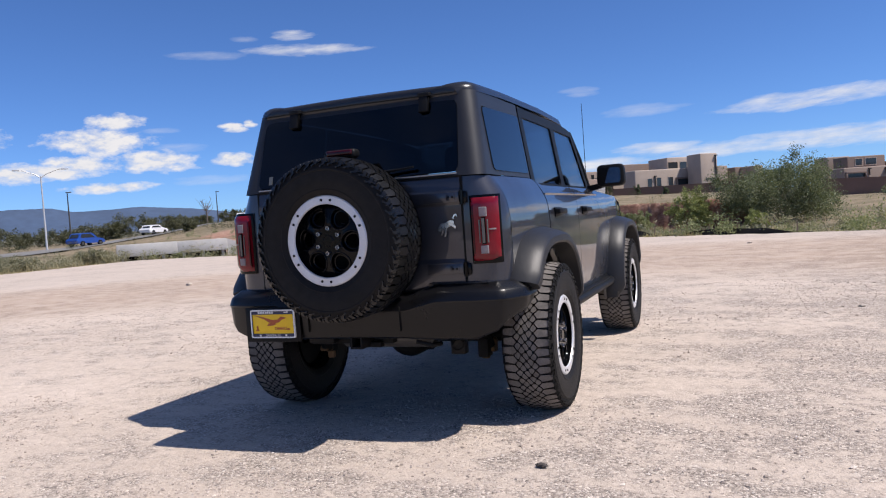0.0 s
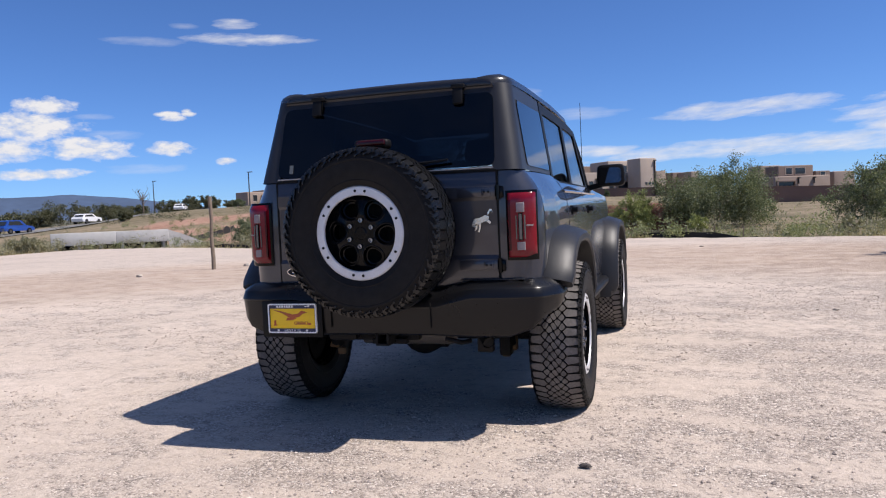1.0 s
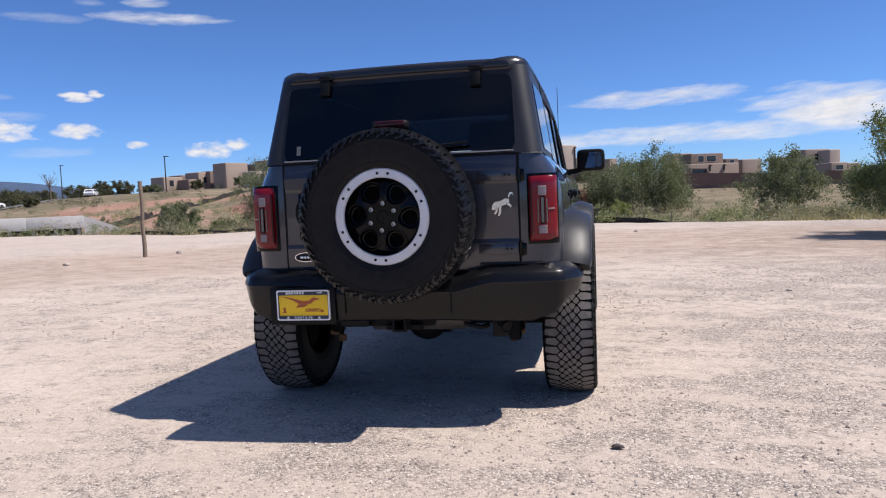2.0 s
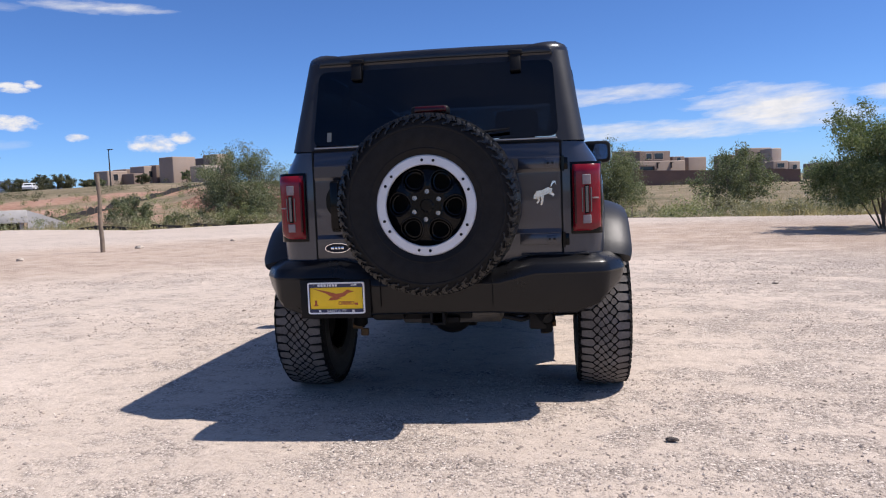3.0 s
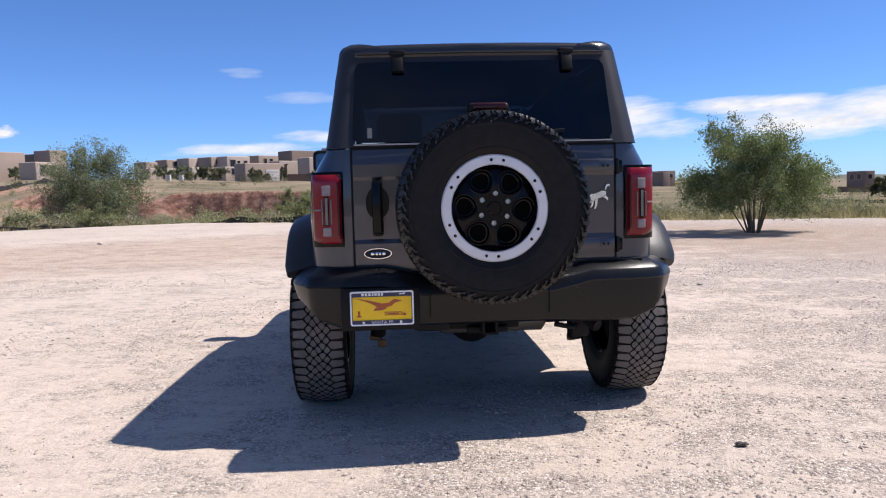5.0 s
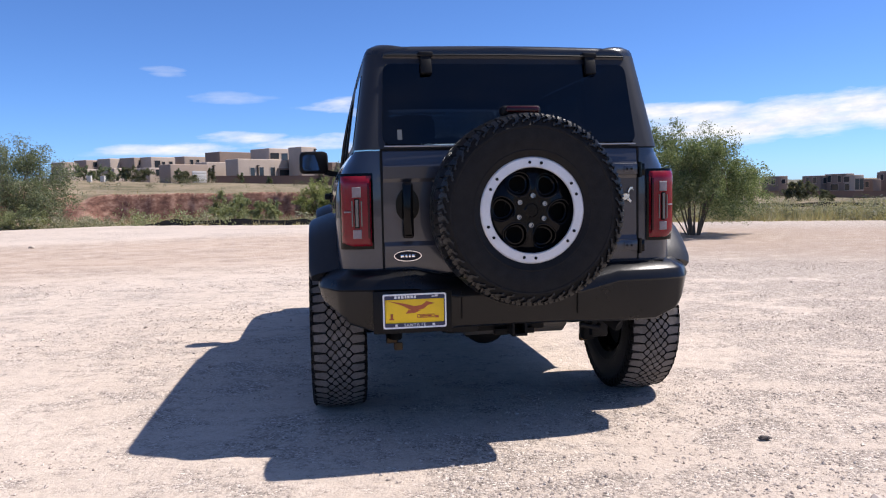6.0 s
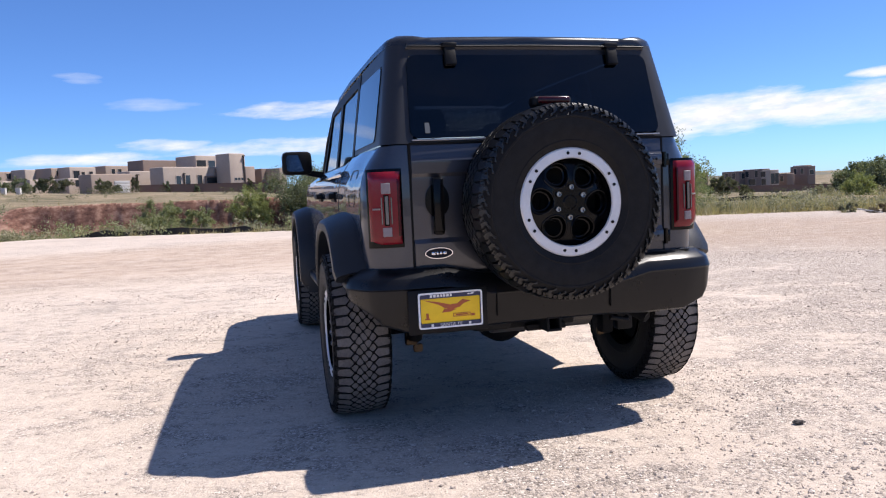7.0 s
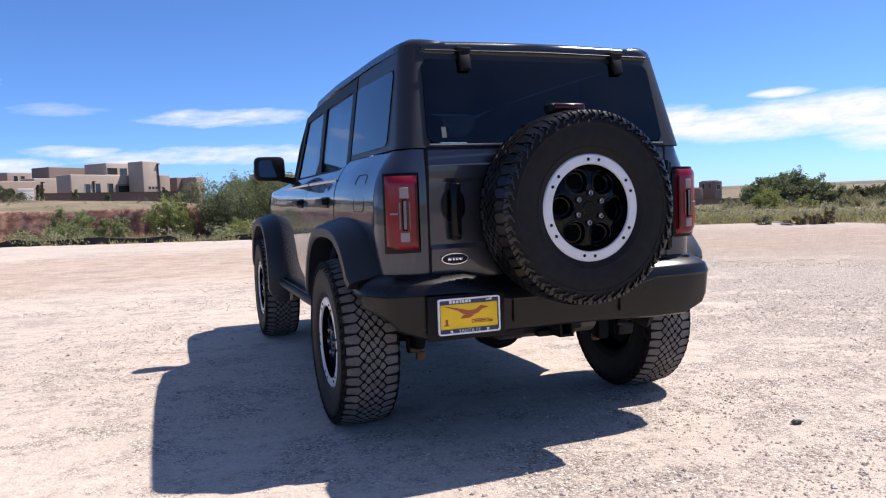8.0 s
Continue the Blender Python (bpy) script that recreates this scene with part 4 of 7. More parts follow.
for side in (1, -1):
    flare(0.0, 8, 147, side)
    flare(WHEELBASE, 2, 186, side)
    for cy in (0.0, WHEELBASE):
        bm = bmesh.new()
        rings = []
        for k in range(25):
            a = radians((18 if cy else 8) + (148 if cy else 132) * k / 24)
            rings.append([Vector((side * x, cy + 0.575 * math.cos(a), TYRE_R + 0.575 * math.sin(a))) for x in (0.45, 0.86)])
        loft(bm, rings)
        part("wheel_liner", bm, UNDER, suv)
    # rocker and rock rail
    bm = bmesh.new()
    box(bm, (side * 0.80, 1.475, 0.555), (0.12, 1.80, 0.10), 0.02)
    part("rocker", bm, PLASTIC, suv)
    bm = bmesh.new()
    tube(bm, [(side * 0.80, 0.52, 0.53), (side * 0.885, 0.60, 0.535), (side * 0.895, 0.75, 0.535), (side * 0.895, 2.2, 0.535), (side * 0.885, 2.36, 0.535), (side * 0.80, 2.44, 0.53)], 0.032, 12)
    box(bm, (side * 0.86, 1.47, 0.572), (0.09, 1.6, 0.01), 0.004)
    for y in (0.8, 1.3, 1.8, 2.2):
        tube(bm, [(side * 0.6, y, 0.52), (side * 0.89, y, 0.53)], 0.02, 8)
    part("rock_rail", bm, PLASTIC, suv, "black side step rail")

# rear bumper
BUMP = [(0.945, -0.34), (0.945, -0.46), (0.945, -0.575), (0.938, -0.605), (0.925, -0.63), (0.868, -0.722), (0.85, -0.742), (0.82, -0.757), (0.70, -0.781), (0.50, -0.793), (0.31, -0.795), (0.30, -0.795), (0.15, -0.796)]
bm = bmesh.new()
rings = []
path = BUMP + [(-x, y) for x, y in BUMP[::-1]]
for i, (x, y) in enumerate(path):
    x0, y0 = path[max(i - 1, 0)]
    x1, y1 = path[min(i + 1, len(path) - 1)]
    t = Vector((x1 - x0, y1 - y0)).normalized()
    nx, ny = -t.y, t.x
    if nx * x + ny * (y + 0.3) < 0:
        nx, ny = -nx, -ny
    low = 0.550 - 0.010 * smooth((abs(x) - 0.28) / 0.1) + 0.125 * smooth((abs(x) - 0.74) / 0.21) + 0.055 * smooth((y + 0.64) / 0.27)
    top = 0.832 if abs(x) > 0.44 else 0.832 - 0.045 * smooth((0.44 - abs(x)) / 0.10)
    end = 0.02 * smooth((y + 0.42) / 0.08)
    mid_z = max(top - 0.085, low + 0.045)
    sec = [(-0.16, top), (-0.072, top), (-0.064, top - 0.002), (-0.012, top - 0.036), (-0.005, top - 0.044), (0.008, mid_z + 0.006), (0.009, mid_z), (0.004, mid_z - 0.008), (-0.004, low + 0.030), (-0.012, low + 0.010), (-0.030, low), (-0.16, low + 0.01)]
    rings.append([Vector((x + nx * (d - end), y + ny * (d - end), z)) for d, z in sec])
loft(bm, rings, closed=True, caps=True)
bumper = part("rear_bumper", bm, simple("satin_bumper_plastic", (0.0052, 0.0052, 0.006), 0.29, 0.0, 0.15, 6, 0.05, 600, spec=0.32), suv, "black rear bumper", smooth=23)
for x, y in ((-0.285, -0.8), (0.285, -0.8)):
    bm = bmesh.new()
    box(bm, (x, y, 0.66), (0.004, 0.012, 0.13), 0.001)
    part("bumper_joint", bm, UNDER, bumper)
bm = bmesh.new()
box(bm, (0.60, -0.690, 0.833), (0.34, 0.05, 0.006), 0.002)
for k in range(9):
    box(bm, (0.45 + 0.038 * k, -0.690, 0.836), (0.012, 0.040, 0.004), 0.001)
part("step_pad", bm, FLARE, bumper)

# number plate with its frame; what it says is kept as bars
plate_mount = bmesh.new()
box(plate_mount, (-0.52, -0.805, 0.64), (0.37, 0.012, 0.20), 0.004)
part("plate_mount", plate_mount, PLASTIC, bumper)
bm = bmesh.new()
slab(bm, rounded([(-0.155, -0.083), (0.155, -0.083), (0.155, 0.083), (-0.155, 0.083)], 0.01), [rounded([(-0.147, -0.060), (0.147, -0.060), (0.147, 0.058), (-0.147, 0.058)], 0.006)], lambda u, v, d: Vector((-0.52 + u, -0.822 + d, 0.64 + v)), 0.008)
frame_ob = part("plate_frame", bm, simple("navy_plate_frame", (0.022, 0.028, 0.075), 0.4, 0, 0.1, 30), suv, "navy plate frame with silver edge")
bm = bmesh.new()
slab(bm, rounded([(-0.158, -0.086), (0.158, -0.086), (0.158, 0.086), (-0.158, 0.086)], 0.012), [rounded([(-0.1505, -0.0785), (0.1505, -0.0785), (0.1505, 0.0785), (-0.1505, 0.0785)], 0.009)], lambda u, v, d: Vector((-0.52 + u, -0.825 + d, 0.64 + v)), 0.012)
part("frame_edge", bm, simple("polished_frame_edge", (0.86, 0.86, 0.86), 0.3, 0.0, 0.05, 30), frame_ob)
bm = bmesh.new()
box(bm, (-0.52, -0.8165, 0.639), (0.30, 0.004, 0.122), 0.001)
part("plate", bm, simple("yellow_plate", (0.95, 0.60, 0.012), 0.45, 0, 0.08, 20), frame_ob, "yellow plate with a red winged shape")
RED_INK = simple("red_plate_ink", (0.45, 0.10, 0.03), 0.5, 0, 0.15, 60)
bm = bmesh.new()
for outline in ([(-0.135, 0.048), (-0.06, 0.034), (0.0, 0.018), (0.035, 0.022), (0.06, 0.040), (0.10, 0.030), (0.065, 0.020), (0.045, 0.004), (0.0, -0.006), (-0.03, 0.004), (-0.06, 0.022)],
                [(-0.03, 0.000), (0.03, -0.004), (0.0, -0.016), (-0.045, -0.018)]):
    slab(bm, outline, [], lambda u, v, d: Vector((-0.52 + u, -0.8198 + d, 0.645 + v)), 0.002)
part("plate_shape", bm, RED_INK, frame_ob)
for u, v, w, h in ((0.055, -0.038, 0.085, 0.003), (0.055, -0.024, 0.085, 0.003), (0.0135, -0.031, 0.003, 0.016), (0.0965, -0.031, 0.003, 0.016), (0.055, -0.031, 0.06, 0.006), (-0.115, -0.03, 0.012, 0.03), (-0.115, -0.043, 0.024, 0.006), (0.11, -0.036, 0.018, 0.012)):
    bm = bmesh.new()
    box(bm, (-0.52 + u, -0.8195, 0.643 + v), (w, 0.002, h), 0)
    part("plate_bar", bm, RED_INK, frame_ob)
WHITE_INK = simple("white_frame_ink", (0.75, 0.75, 0.75), 0.5, 0, 0.05, 60)
for u, v, w, h in ((-0.095, 0.070, 0.012, 0.013), (-0.078, 0.070, 0.012, 0.013), (-0.061, 0.070, 0.012, 0.013), (-0.045, 0.070, 0.008, 0.013), (-0.031, 0.070, 0.012, 0.013), (-0.014, 0.070, 0.013, 0.013), (0.002, 0.070, 0.010, 0.013), (0.10, 0.070, 0.03, 0.005), (0.11, 0.074, 0.012, 0.006), (-0.093, -0.0705, 0.012, 0.012), (0.093, -0.0705, 0.012, 0.012)):
    bm = bmesh.new()
    box(bm, (-0.52 + u, -0.8235, 0.64 + v), (w, 0.002, h), 0)
    part("frame_bar", bm, WHITE_INK, frame_ob)
text = bpy.data.curves.new("lettering", "FONT")
text.body, text.size, text.align_x, text.align_y, text.extrude = "SANTA FE", 0.0225, "CENTER", "CENTER", 0.0006
text.space_character = 1.12
wording = new("lettering", text)
wording.parent = frame_ob
wording.matrix_basis = pose(-0.52, -0.8235, 0.5695, 90, 0, 0)
text.materials.append(WHITE_INK)
frame_ob.matrix_basis = Matrix.Translation((-0.512, 0, 0.646)) @ Matrix.Diagonal((0.94, 1, 0.94, 1)) @ Matrix.Translation((0.52, 0, -0.64))

# fuel flap
bm = bmesh.new()
loop = rounded([(-0.37, 1.12), (-0.19, 1.12), (-0.19, 1.30), (-0.37, 1.30)], 0.035, 5)
tube(bm, [(-(body_x(y, z) + 0.0015), y, z) for y, z in loop + loop[:1]], 0.0013, 6, caps=False)
part("fuel_flap_seam", bm, UNDER, suv)
bm = bmesh.new()
tube(bm, [(0.715, 2.33, 1.30), (0.715, 2.33, 1.36)], [0.014, 0.008], 10)
tube(bm, [(0.715, 2.33, 1.36), (0.713, 2.325, 2.12)], [0.0035, 0.0025], 6)
part("antenna", bm, PLASTIC, suv, "thin black rod antenna")


# wheels: face towards -y, about the origin
NARROW = 0.91  # section width over the drawn profile


def wheel_meshes():
    made = {}
    bm = bmesh.new()
    revolve(bm, [(0.232, -0.110), (0.1905, -0.1215), (0.1890, -0.085), (0.186, -0.03), (0.186, 0.09), (0.205, 0.115), (0.222, 0.125)], 48)
    holes = []
    for k in range(6):
        a = radians(60 * k + 30)
        pts = []
        for q in range(20):
            w = 2 * math.pi * q / 20
            out, across = 0.128 + 0.050 * math.cos(w), (0.051 + 0.009 * math.cos(w)) * math.sin(w)
            pts.append((out * math.sin(a) + across * math.cos(a), out * math.cos(a) - across * math.sin(a)))
        holes.append(pts)

    def dish(u, v, d):
        r = math.hypot(u, v)
        return Vector((u, -0.084 - 0.022 * math.sin(min(1, r / 0.19) * math.pi) - (0.008 if r < 0.06 else 0.0) + d, v))

    slab(bm, [(0.192 * math.sin(2 * math.pi * k / 48), 0.192 * math.cos(2 * math.pi * k / 48)) for k in range(48)], holes, dish, 0.035)
    hole = holes[0]
    cu, cv = sum(u for u, v in hole) / len(hole), sum(v for u, v in hole) / len(hole)
    for key, grow, deep in (("window_lip", 1.10, -0.001), ("window_step", 0.84, 0.022)):
        ring = bmesh.new()
        loop = [dish(cu + (u - cu) * grow, cv + (v - cv) * grow, deep) for u, v in hole]
        tube(ring, loop + loop[:2], 0.0042 if grow > 1 else 0.007, 6, caps=False)
        made[key] = (ring, GLOSS_BLACK, "")
    made["wheel"] = (bm, GLOSS_BLACK, "black six-spoke alloy wheel")
    # black and widened to close the bore, so the wheel's inside reads as shade
    bm = bmesh.new()
    revolve(bm, [(0.10, 0.050), (0.1855, 0.050), (0.1855, 0.03), (0.05, 0.03), (0.05, -0.02), (0.0, -0.02)], 36)
    made["brake_disc"] = (bm, UNDER, "")
    bm = bmesh.new()
    revolve(bm, [(0.191, -0.122), (0.195, -0.129), (0.232, -0.129), (0.238, -0.124), (0.240, -0.112)], 72)
    made["beadlock_ring"] = (bm, RING, "silver beadlock ring")
    bm = bmesh.new()
    tube(bm, [(0, -0.07, 0), (0, -0.104, 0), (0, -0.110, 0)], [0.036, 0.034, 0.027], 24)
    made["centre_cap"] = (bm, GLOSS_BLACK, "")
    bm = bmesh.new()
    prof = [(0.205, -0.110), (0.228, -0.128), (0.245, -0.140), (0.262, -0.149), (0.268, -0.152), (0.272, -0.150), (0.30, -0.156), (0.335, -0.1585), (0.365, -0.157), (0.368, -0.160), (0.376, -0.160), (0.380, -0.156), (0.402, -0.150), (0.416, -0.142), (0.421, -0.130), (0.4215, -0.06), (0.422, 0.0)]
    prof = prof + [(r, -y) for r, y in prof[-2::-1]]
    revolve(bm, prof, 72)
    bmesh.ops.scale(bm, vec=(1, NARROW, 1), verts=bm.verts[:])
    made["tyre"] = (bm, RUBBER, "off-road tyre sidewall")
    # tread blocks
    bm = bmesh.new()
    pitch = 52
    step = 2 * math.pi / pitch

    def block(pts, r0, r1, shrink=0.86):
        """A raised block: (turn, across) outline between two radii; its undusted flanks also carry the groove shade as
        dark colour.
        """
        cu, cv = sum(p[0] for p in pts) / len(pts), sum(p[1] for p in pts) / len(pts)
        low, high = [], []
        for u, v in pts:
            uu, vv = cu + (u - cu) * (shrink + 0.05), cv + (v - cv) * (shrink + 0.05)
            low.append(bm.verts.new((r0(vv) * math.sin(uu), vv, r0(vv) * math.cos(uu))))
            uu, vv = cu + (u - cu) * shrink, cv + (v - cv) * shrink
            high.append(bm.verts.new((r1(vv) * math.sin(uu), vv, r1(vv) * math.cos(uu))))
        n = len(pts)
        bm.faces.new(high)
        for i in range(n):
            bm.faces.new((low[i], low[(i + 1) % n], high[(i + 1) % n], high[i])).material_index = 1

    base = lambda v: 0.420 - 0.35 * max(0.0, abs(v) - 0.120)
    crown = lambda v: 0.4395 - 0.006 * (abs(v) / 0.11) ** 3
    # a skewed lattice: two families of wavy grooves that cross
    lean_a, lean_b = 1.2, 0.95
    wide = step * 0.4445 / (lean_a + lean_b)

    def knot(m, q):
        """Where groove m of one family meets groove q of the other: turn and place across."""
        v = (q - m) * wide
        u = m * step + (lean_a * v + 0.0045 * math.sin(v * 85)) / 0.4445
        return u + 0.010 * math.sin(v * 62), v + 0.0030 * math.sin(u * pitch / 2)

    def softened(pts):
        """The outline with its corners cut."""
        out = []
        for i, p in enumerate(pts):
            a, b = pts[i - 1], pts[(i + 1) % len(pts)]
            out += [(p[0] + (a[0] - p[0]) * 0.2, p[1] + (a[1] - p[1]) * 0.2), (p[0] + (b[0] - p[0]) * 0.2, p[1] + (b[1] - p[1]) * 0.2)]
        return out

    tops = random.Random(4)
    for m in range(pitch):
        for j in range(-2, 3):
            q = m + j
            low = tops.uniform(0.0, 0.0012)
            block(softened([knot(a, b) for a, b in ((m, q), (m + 1, q), (m + 1, q + 1), (m, q + 1))]), base, lambda v: crown(v) - low, tops.uniform(0.83, 0.88))
        for s in (-1, 1):
            # long shoulder lugs whose inner ends key into the lattice
            q = m + 3 * s
            a, b = knot(m, q), knot(m + 1, q + 1)
            tip = knot(m + 1, q) if s > 0 else knot(m, q + 1)
            long = 0.153 if m % 2 else 0.147
            block([a, tip, b, (b[0] - 0.10 * step, s * long), (a[0] + 0.14 * step, s * long)], base, lambda v: crown(v) - 0.25 * max(0.0, abs(v) - 0.132), 0.86)
            # hooked ridges running from the lugs down the sidewall
            for j in range(2):
                c = (a[0] + b[0]) / 2 + (0.5 * step if j else 0.0)
                hu = step * (0.12 if j else 0.24)
                r0 = 0.396 if j else (0.380 if m % 2 else 0.388)
                spine = ((r0, 0.1572, 0.42, 0.45), (r0 + 0.009, 0.1582, 0.34, 0.9), (r0 + 0.016, 0.1570, -0.06, 1.0), (0.411, 0.1525, -0.10, 1.05), (0.418, 0.149, 0.02, 1.1), (0.426, 0.1435, 0.04, 1.1))
                inner, outer = [], []
                for r, y, bend, g in spine:
                    for side_ in (-1, 1):
                        t = c + side_ * hu * g + bend * step * s
                        inner.append(bm.verts.new((r * math.sin(t), s * (y - 0.010), r * math.cos(t))))
                        t -= side_ * hu * 0.3
                        outer.append(bm.verts.new(((r + 0.002) * math.sin(t), s * (y + (0.0012 if j else 0.0026)), (r + 0.002) * math.cos(t))))
                for e in range(5):
                    k = 2 * e
                    for f in ((outer[k], outer[k + 1], outer[k + 3], outer[k + 2]), (outer[k], outer[k + 2], inner[k + 2], inner[k]), (outer[k + 1], outer[k + 3], inner[k + 3], inner[k + 1])):
                        bm.faces.new(f).material_index = 1
                bm.faces.new((outer[0], outer[1], inner[1], inner[0])).material_index = 1
    bmesh.ops.scale(bm, vec=(1, NARROW, 1), verts=bm.verts[:])
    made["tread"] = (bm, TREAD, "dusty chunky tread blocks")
    return made


bolt_bm = bmesh.new()
tube(bolt_bm, [(0, 0.004, 0), (0, -0.003, 0)], [0.0078, 0.0072], 8)
bolt_data = part("bolt", bolt_bm, UNDER)
nut_bm = bmesh.new()
revolve(nut_bm, [(0.0125, 0.012), (0.0122, -0.020), (0.0110, -0.024), (0.0085, -0.024), (0.0075, -0.014), (0.0, -0.014)], 12)
nut_data = part("lug_nut", nut_bm, LUG_NUT)
FIRST_WHEEL = {}
WHEEL_AT = [
    (pose(0.003, -0.895, 1.105, 0, 4, 0), "spare_wheel", "full-size spare wheel on the tailgate"),
    (pose(TRACK, 0, TYRE_R - 0.008, 0, 11, 90), "wheel", "black wheel with a silver ring and dusty off-road tyre"),
    (pose(-TRACK, 0, TYRE_R - 0.008, 0, 25, -90), "wheel", "black wheel with a silver ring and dusty off-road tyre"),
    (pose(TRACK, WHEELBASE, TYRE_R - 0.008, 0, 37, 90), "wheel", "black wheel with a silver ring and dusty off-road tyre"),
    (pose(-TRACK, WHEELBASE, TYRE_R - 0.008, 0, 50, -90), "wheel", "black wheel with a silver ring and dusty off-road tyre"),
]
for m, name, label in WHEEL_AT:
    if not FIRST_WHEEL:
        for key, (bm, mat, text_) in wheel_meshes().items():
            ob = part(key, bm, mat, None, text_, smooth=35)
            FIRST_WHEEL[key] = ob
        hub_ob = FIRST_WHEEL["wheel"]
        hub_ob.name = name
        for key, ob in FIRST_WHEEL.items():
            if key != "wheel":
                ob.parent = hub_ob
                if key.startswith("window_"):
                    for k in range(1, 6):
                        share(ob, key, Matrix.Rotation(radians(60 * k), 4, "Y"), hub_ob)
        FIRST_WHEEL["tread"].data.materials.append(GROOVE_SHADE)
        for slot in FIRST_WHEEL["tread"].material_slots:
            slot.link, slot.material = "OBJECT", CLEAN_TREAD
        hub_ob.parent, hub_ob.matrix_basis = suv, m
    else:
        hub_ob = share(FIRST_WHEEL["wheel"], name, m, suv)
        for key, ob in FIRST_WHEEL.items():
            if key != "wheel":
                for k in range(6 if key.startswith("window_") else 1):
                    share(ob, key, Matrix.Rotation(radians(60 * k), 4, "Y"), hub_ob)
    tagged(hub_ob, label)
    for k in range(12):
        a = radians(60 * (k // 2) + (7.2 if k % 2 else -7.2))
        spot = Matrix.Translation((0.2135 * math.sin(a), -0.129, 0.2135 * math.cos(a)))
        if bolt_data.parent is None:
            bolt_data.parent, bolt_data.matrix_basis = hub_ob, spot
        else:
            share(bolt_data, "bolt", spot, hub_ob)
    for k in range(6):
        a = radians(60 * k)
        spot = Matrix.Translation((0.066 * math.sin(a), -0.094, 0.066 * math.cos(a)))
        if nut_data.parent is None:
            nut_data.parent, nut_data.matrix_basis = hub_ob, spot
        else:
            share(nut_data, "lug_nut", spot, hub_ob)
bm = bmesh.new()
box(bm, (0, -0.735, 1.105), (0.26, 0.09, 0.26), 0.03)
tube(bm, [(0, -0.70, 1.105), (0, -0.88, 1.105)], 0.09, 20)
part("spare_carrier", bm, PLASTIC, gate)

# underside: floor, frame rails, axle, exhaust, hitch
bm = bmesh.new()
box(bm, (0, 1.4, 0.66), (1.10, 4.0, 0.06), 0.01)
box(bm, (0, 1.45, 0.72), (1.60, 1.75, 0.06), 0.01)
box(bm, (0, -0.42, 0.74), (1.55, 0.42, 0.05), 0.01)
part("floor_pan", bm, UNDER, suv)
for side in (1, -1):
    bm = bmesh.new()
    pts = [(side * 0.50, -0.68, 0.62), (side * 0.50, -0.35, 0.66), (side * 0.47, 0.1, 0.72), (side * 0.45, 0.6, 0.58), (side * 0.45, 2.4, 0.55), (side * 0.42, 3.5, 0.62)]
    loft(bm, [[Vector((x + dx, y, z + dz)) for dx, dz in ((-0.035, -0.06), (0.035, -0.06), (0.035, 0.06), (-0.035, 0.06))] for x, y, z in pts], closed=True, caps=True)
    part("frame_rail", bm, UNDER, suv)
    bm = bmesh.new()
    tube(bm, [(side * 0.56, -0.16, 0.38), (side * 0.52, -0.28, 0.78)], 0.028, 10)
    tube(bm, [(side * 0.555, -0.175, 0.40), (side * 0.53, -0.25, 0.64)], 0.042, 12)
    part("shock_absorber", bm, UNDER, suv, "grimy rear shock absorber")
    bm = bmesh.new()
    box(bm, (side * 0.575, -0.13, 0.400), (0.045, 0.05, 0.085), 0.012)
    box(bm, (side * 0.535, -0.165, 0.345), (0.05, 0.03, 0.045), 0.010)
    tube(bm, [(side * 0.545, -0.18, 0.385), (side * 0.60, -0.18, 0.385)], 0.018, 10)
    part("shock_bracket", bm, RUST, suv, "ochre dusty shock bracket")
    bm = bmesh.new()
    for k in range(5):
        ring = [(side * 0.42 + 0.058 * math.cos(2 * math.pi * j / 16), -0.02 + 0.058 * math.sin(2 * math.pi * j / 16), 0.50 + 0.045 * (k + j / 16)) for j in range(17)]
        tube(bm, ring, 0.008, 6, caps=False)
    part("coil_spring", bm, UNDER, suv)
bm = bmesh.new()
tube(bm, [(-0.74, 0, TYRE_R), (-0.16, 0, TYRE_R), (-0.12, 0, TYRE_R), (0.12, 0, TYRE_R), (0.16, 0, TYRE_R), (0.74, 0, TYRE_R)], [0.045, 0.045, 0.10, 0.10, 0.045, 0.045], 16)
revolve(bm, [(0.0, -0.155), (0.075, -0.145), (0.115, -0.11), (0.135, -0.05), (0.135, 0.08), (0.0, 0.10)], 20, Matrix.Translation((-0.02, 0, TYRE_R)))
part("rear_axle", bm, UNDER, suv)
bm = bmesh.new()
tube(bm, [(-0.74, WHEELBASE, TYRE_R), (0.74, WHEELBASE, TYRE_R)], 0.05, 12)
part("front_axle", bm, UNDER, suv)
bm = bmesh.new()
tube(bm, [(-0.24, -0.47, 0.545), (-0.22, -0.47, 0.545), (0.30, -0.47, 0.545), (0.32, -0.47, 0.545)], [0.07, 0.095, 0.095, 0.07], 24)
part("muffler", bm, STEEL, suv, "grey steel muffler")
bm = bmesh.new()
tube(bm, [(-0.2, -0.42, 0.55), (-0.3, 0.1, 0.62), (-0.25, 0.7, 0.50), (-0.2, 2.2, 0.48)], 0.03, 10)
part("exhaust_pipe", bm, STEEL, suv)
bm = bmesh.new()
tube(bm, [(0.30, -0.47, 0.55), (0.42, -0.50, 0.56), (0.50, -0.58, 0.535), (0.555, -0.66, 0.495)], [0.028, 0.028, 0.03, 0.034], 14, caps=False)
tube(bm, [(0.548, -0.65, 0.500), (0.555, -0.66, 0.495), (0.54, -0.638, 0.506)], [0.034, 0.029, 0.027], 14, caps=False)
part("tail_pipe", bm, UNDER, suv, "dark tail pipe")
bm = bmesh.new()
box(bm, (-0.10, -0.62, 0.53), (0.52, 0.06, 0.06), 0.008)
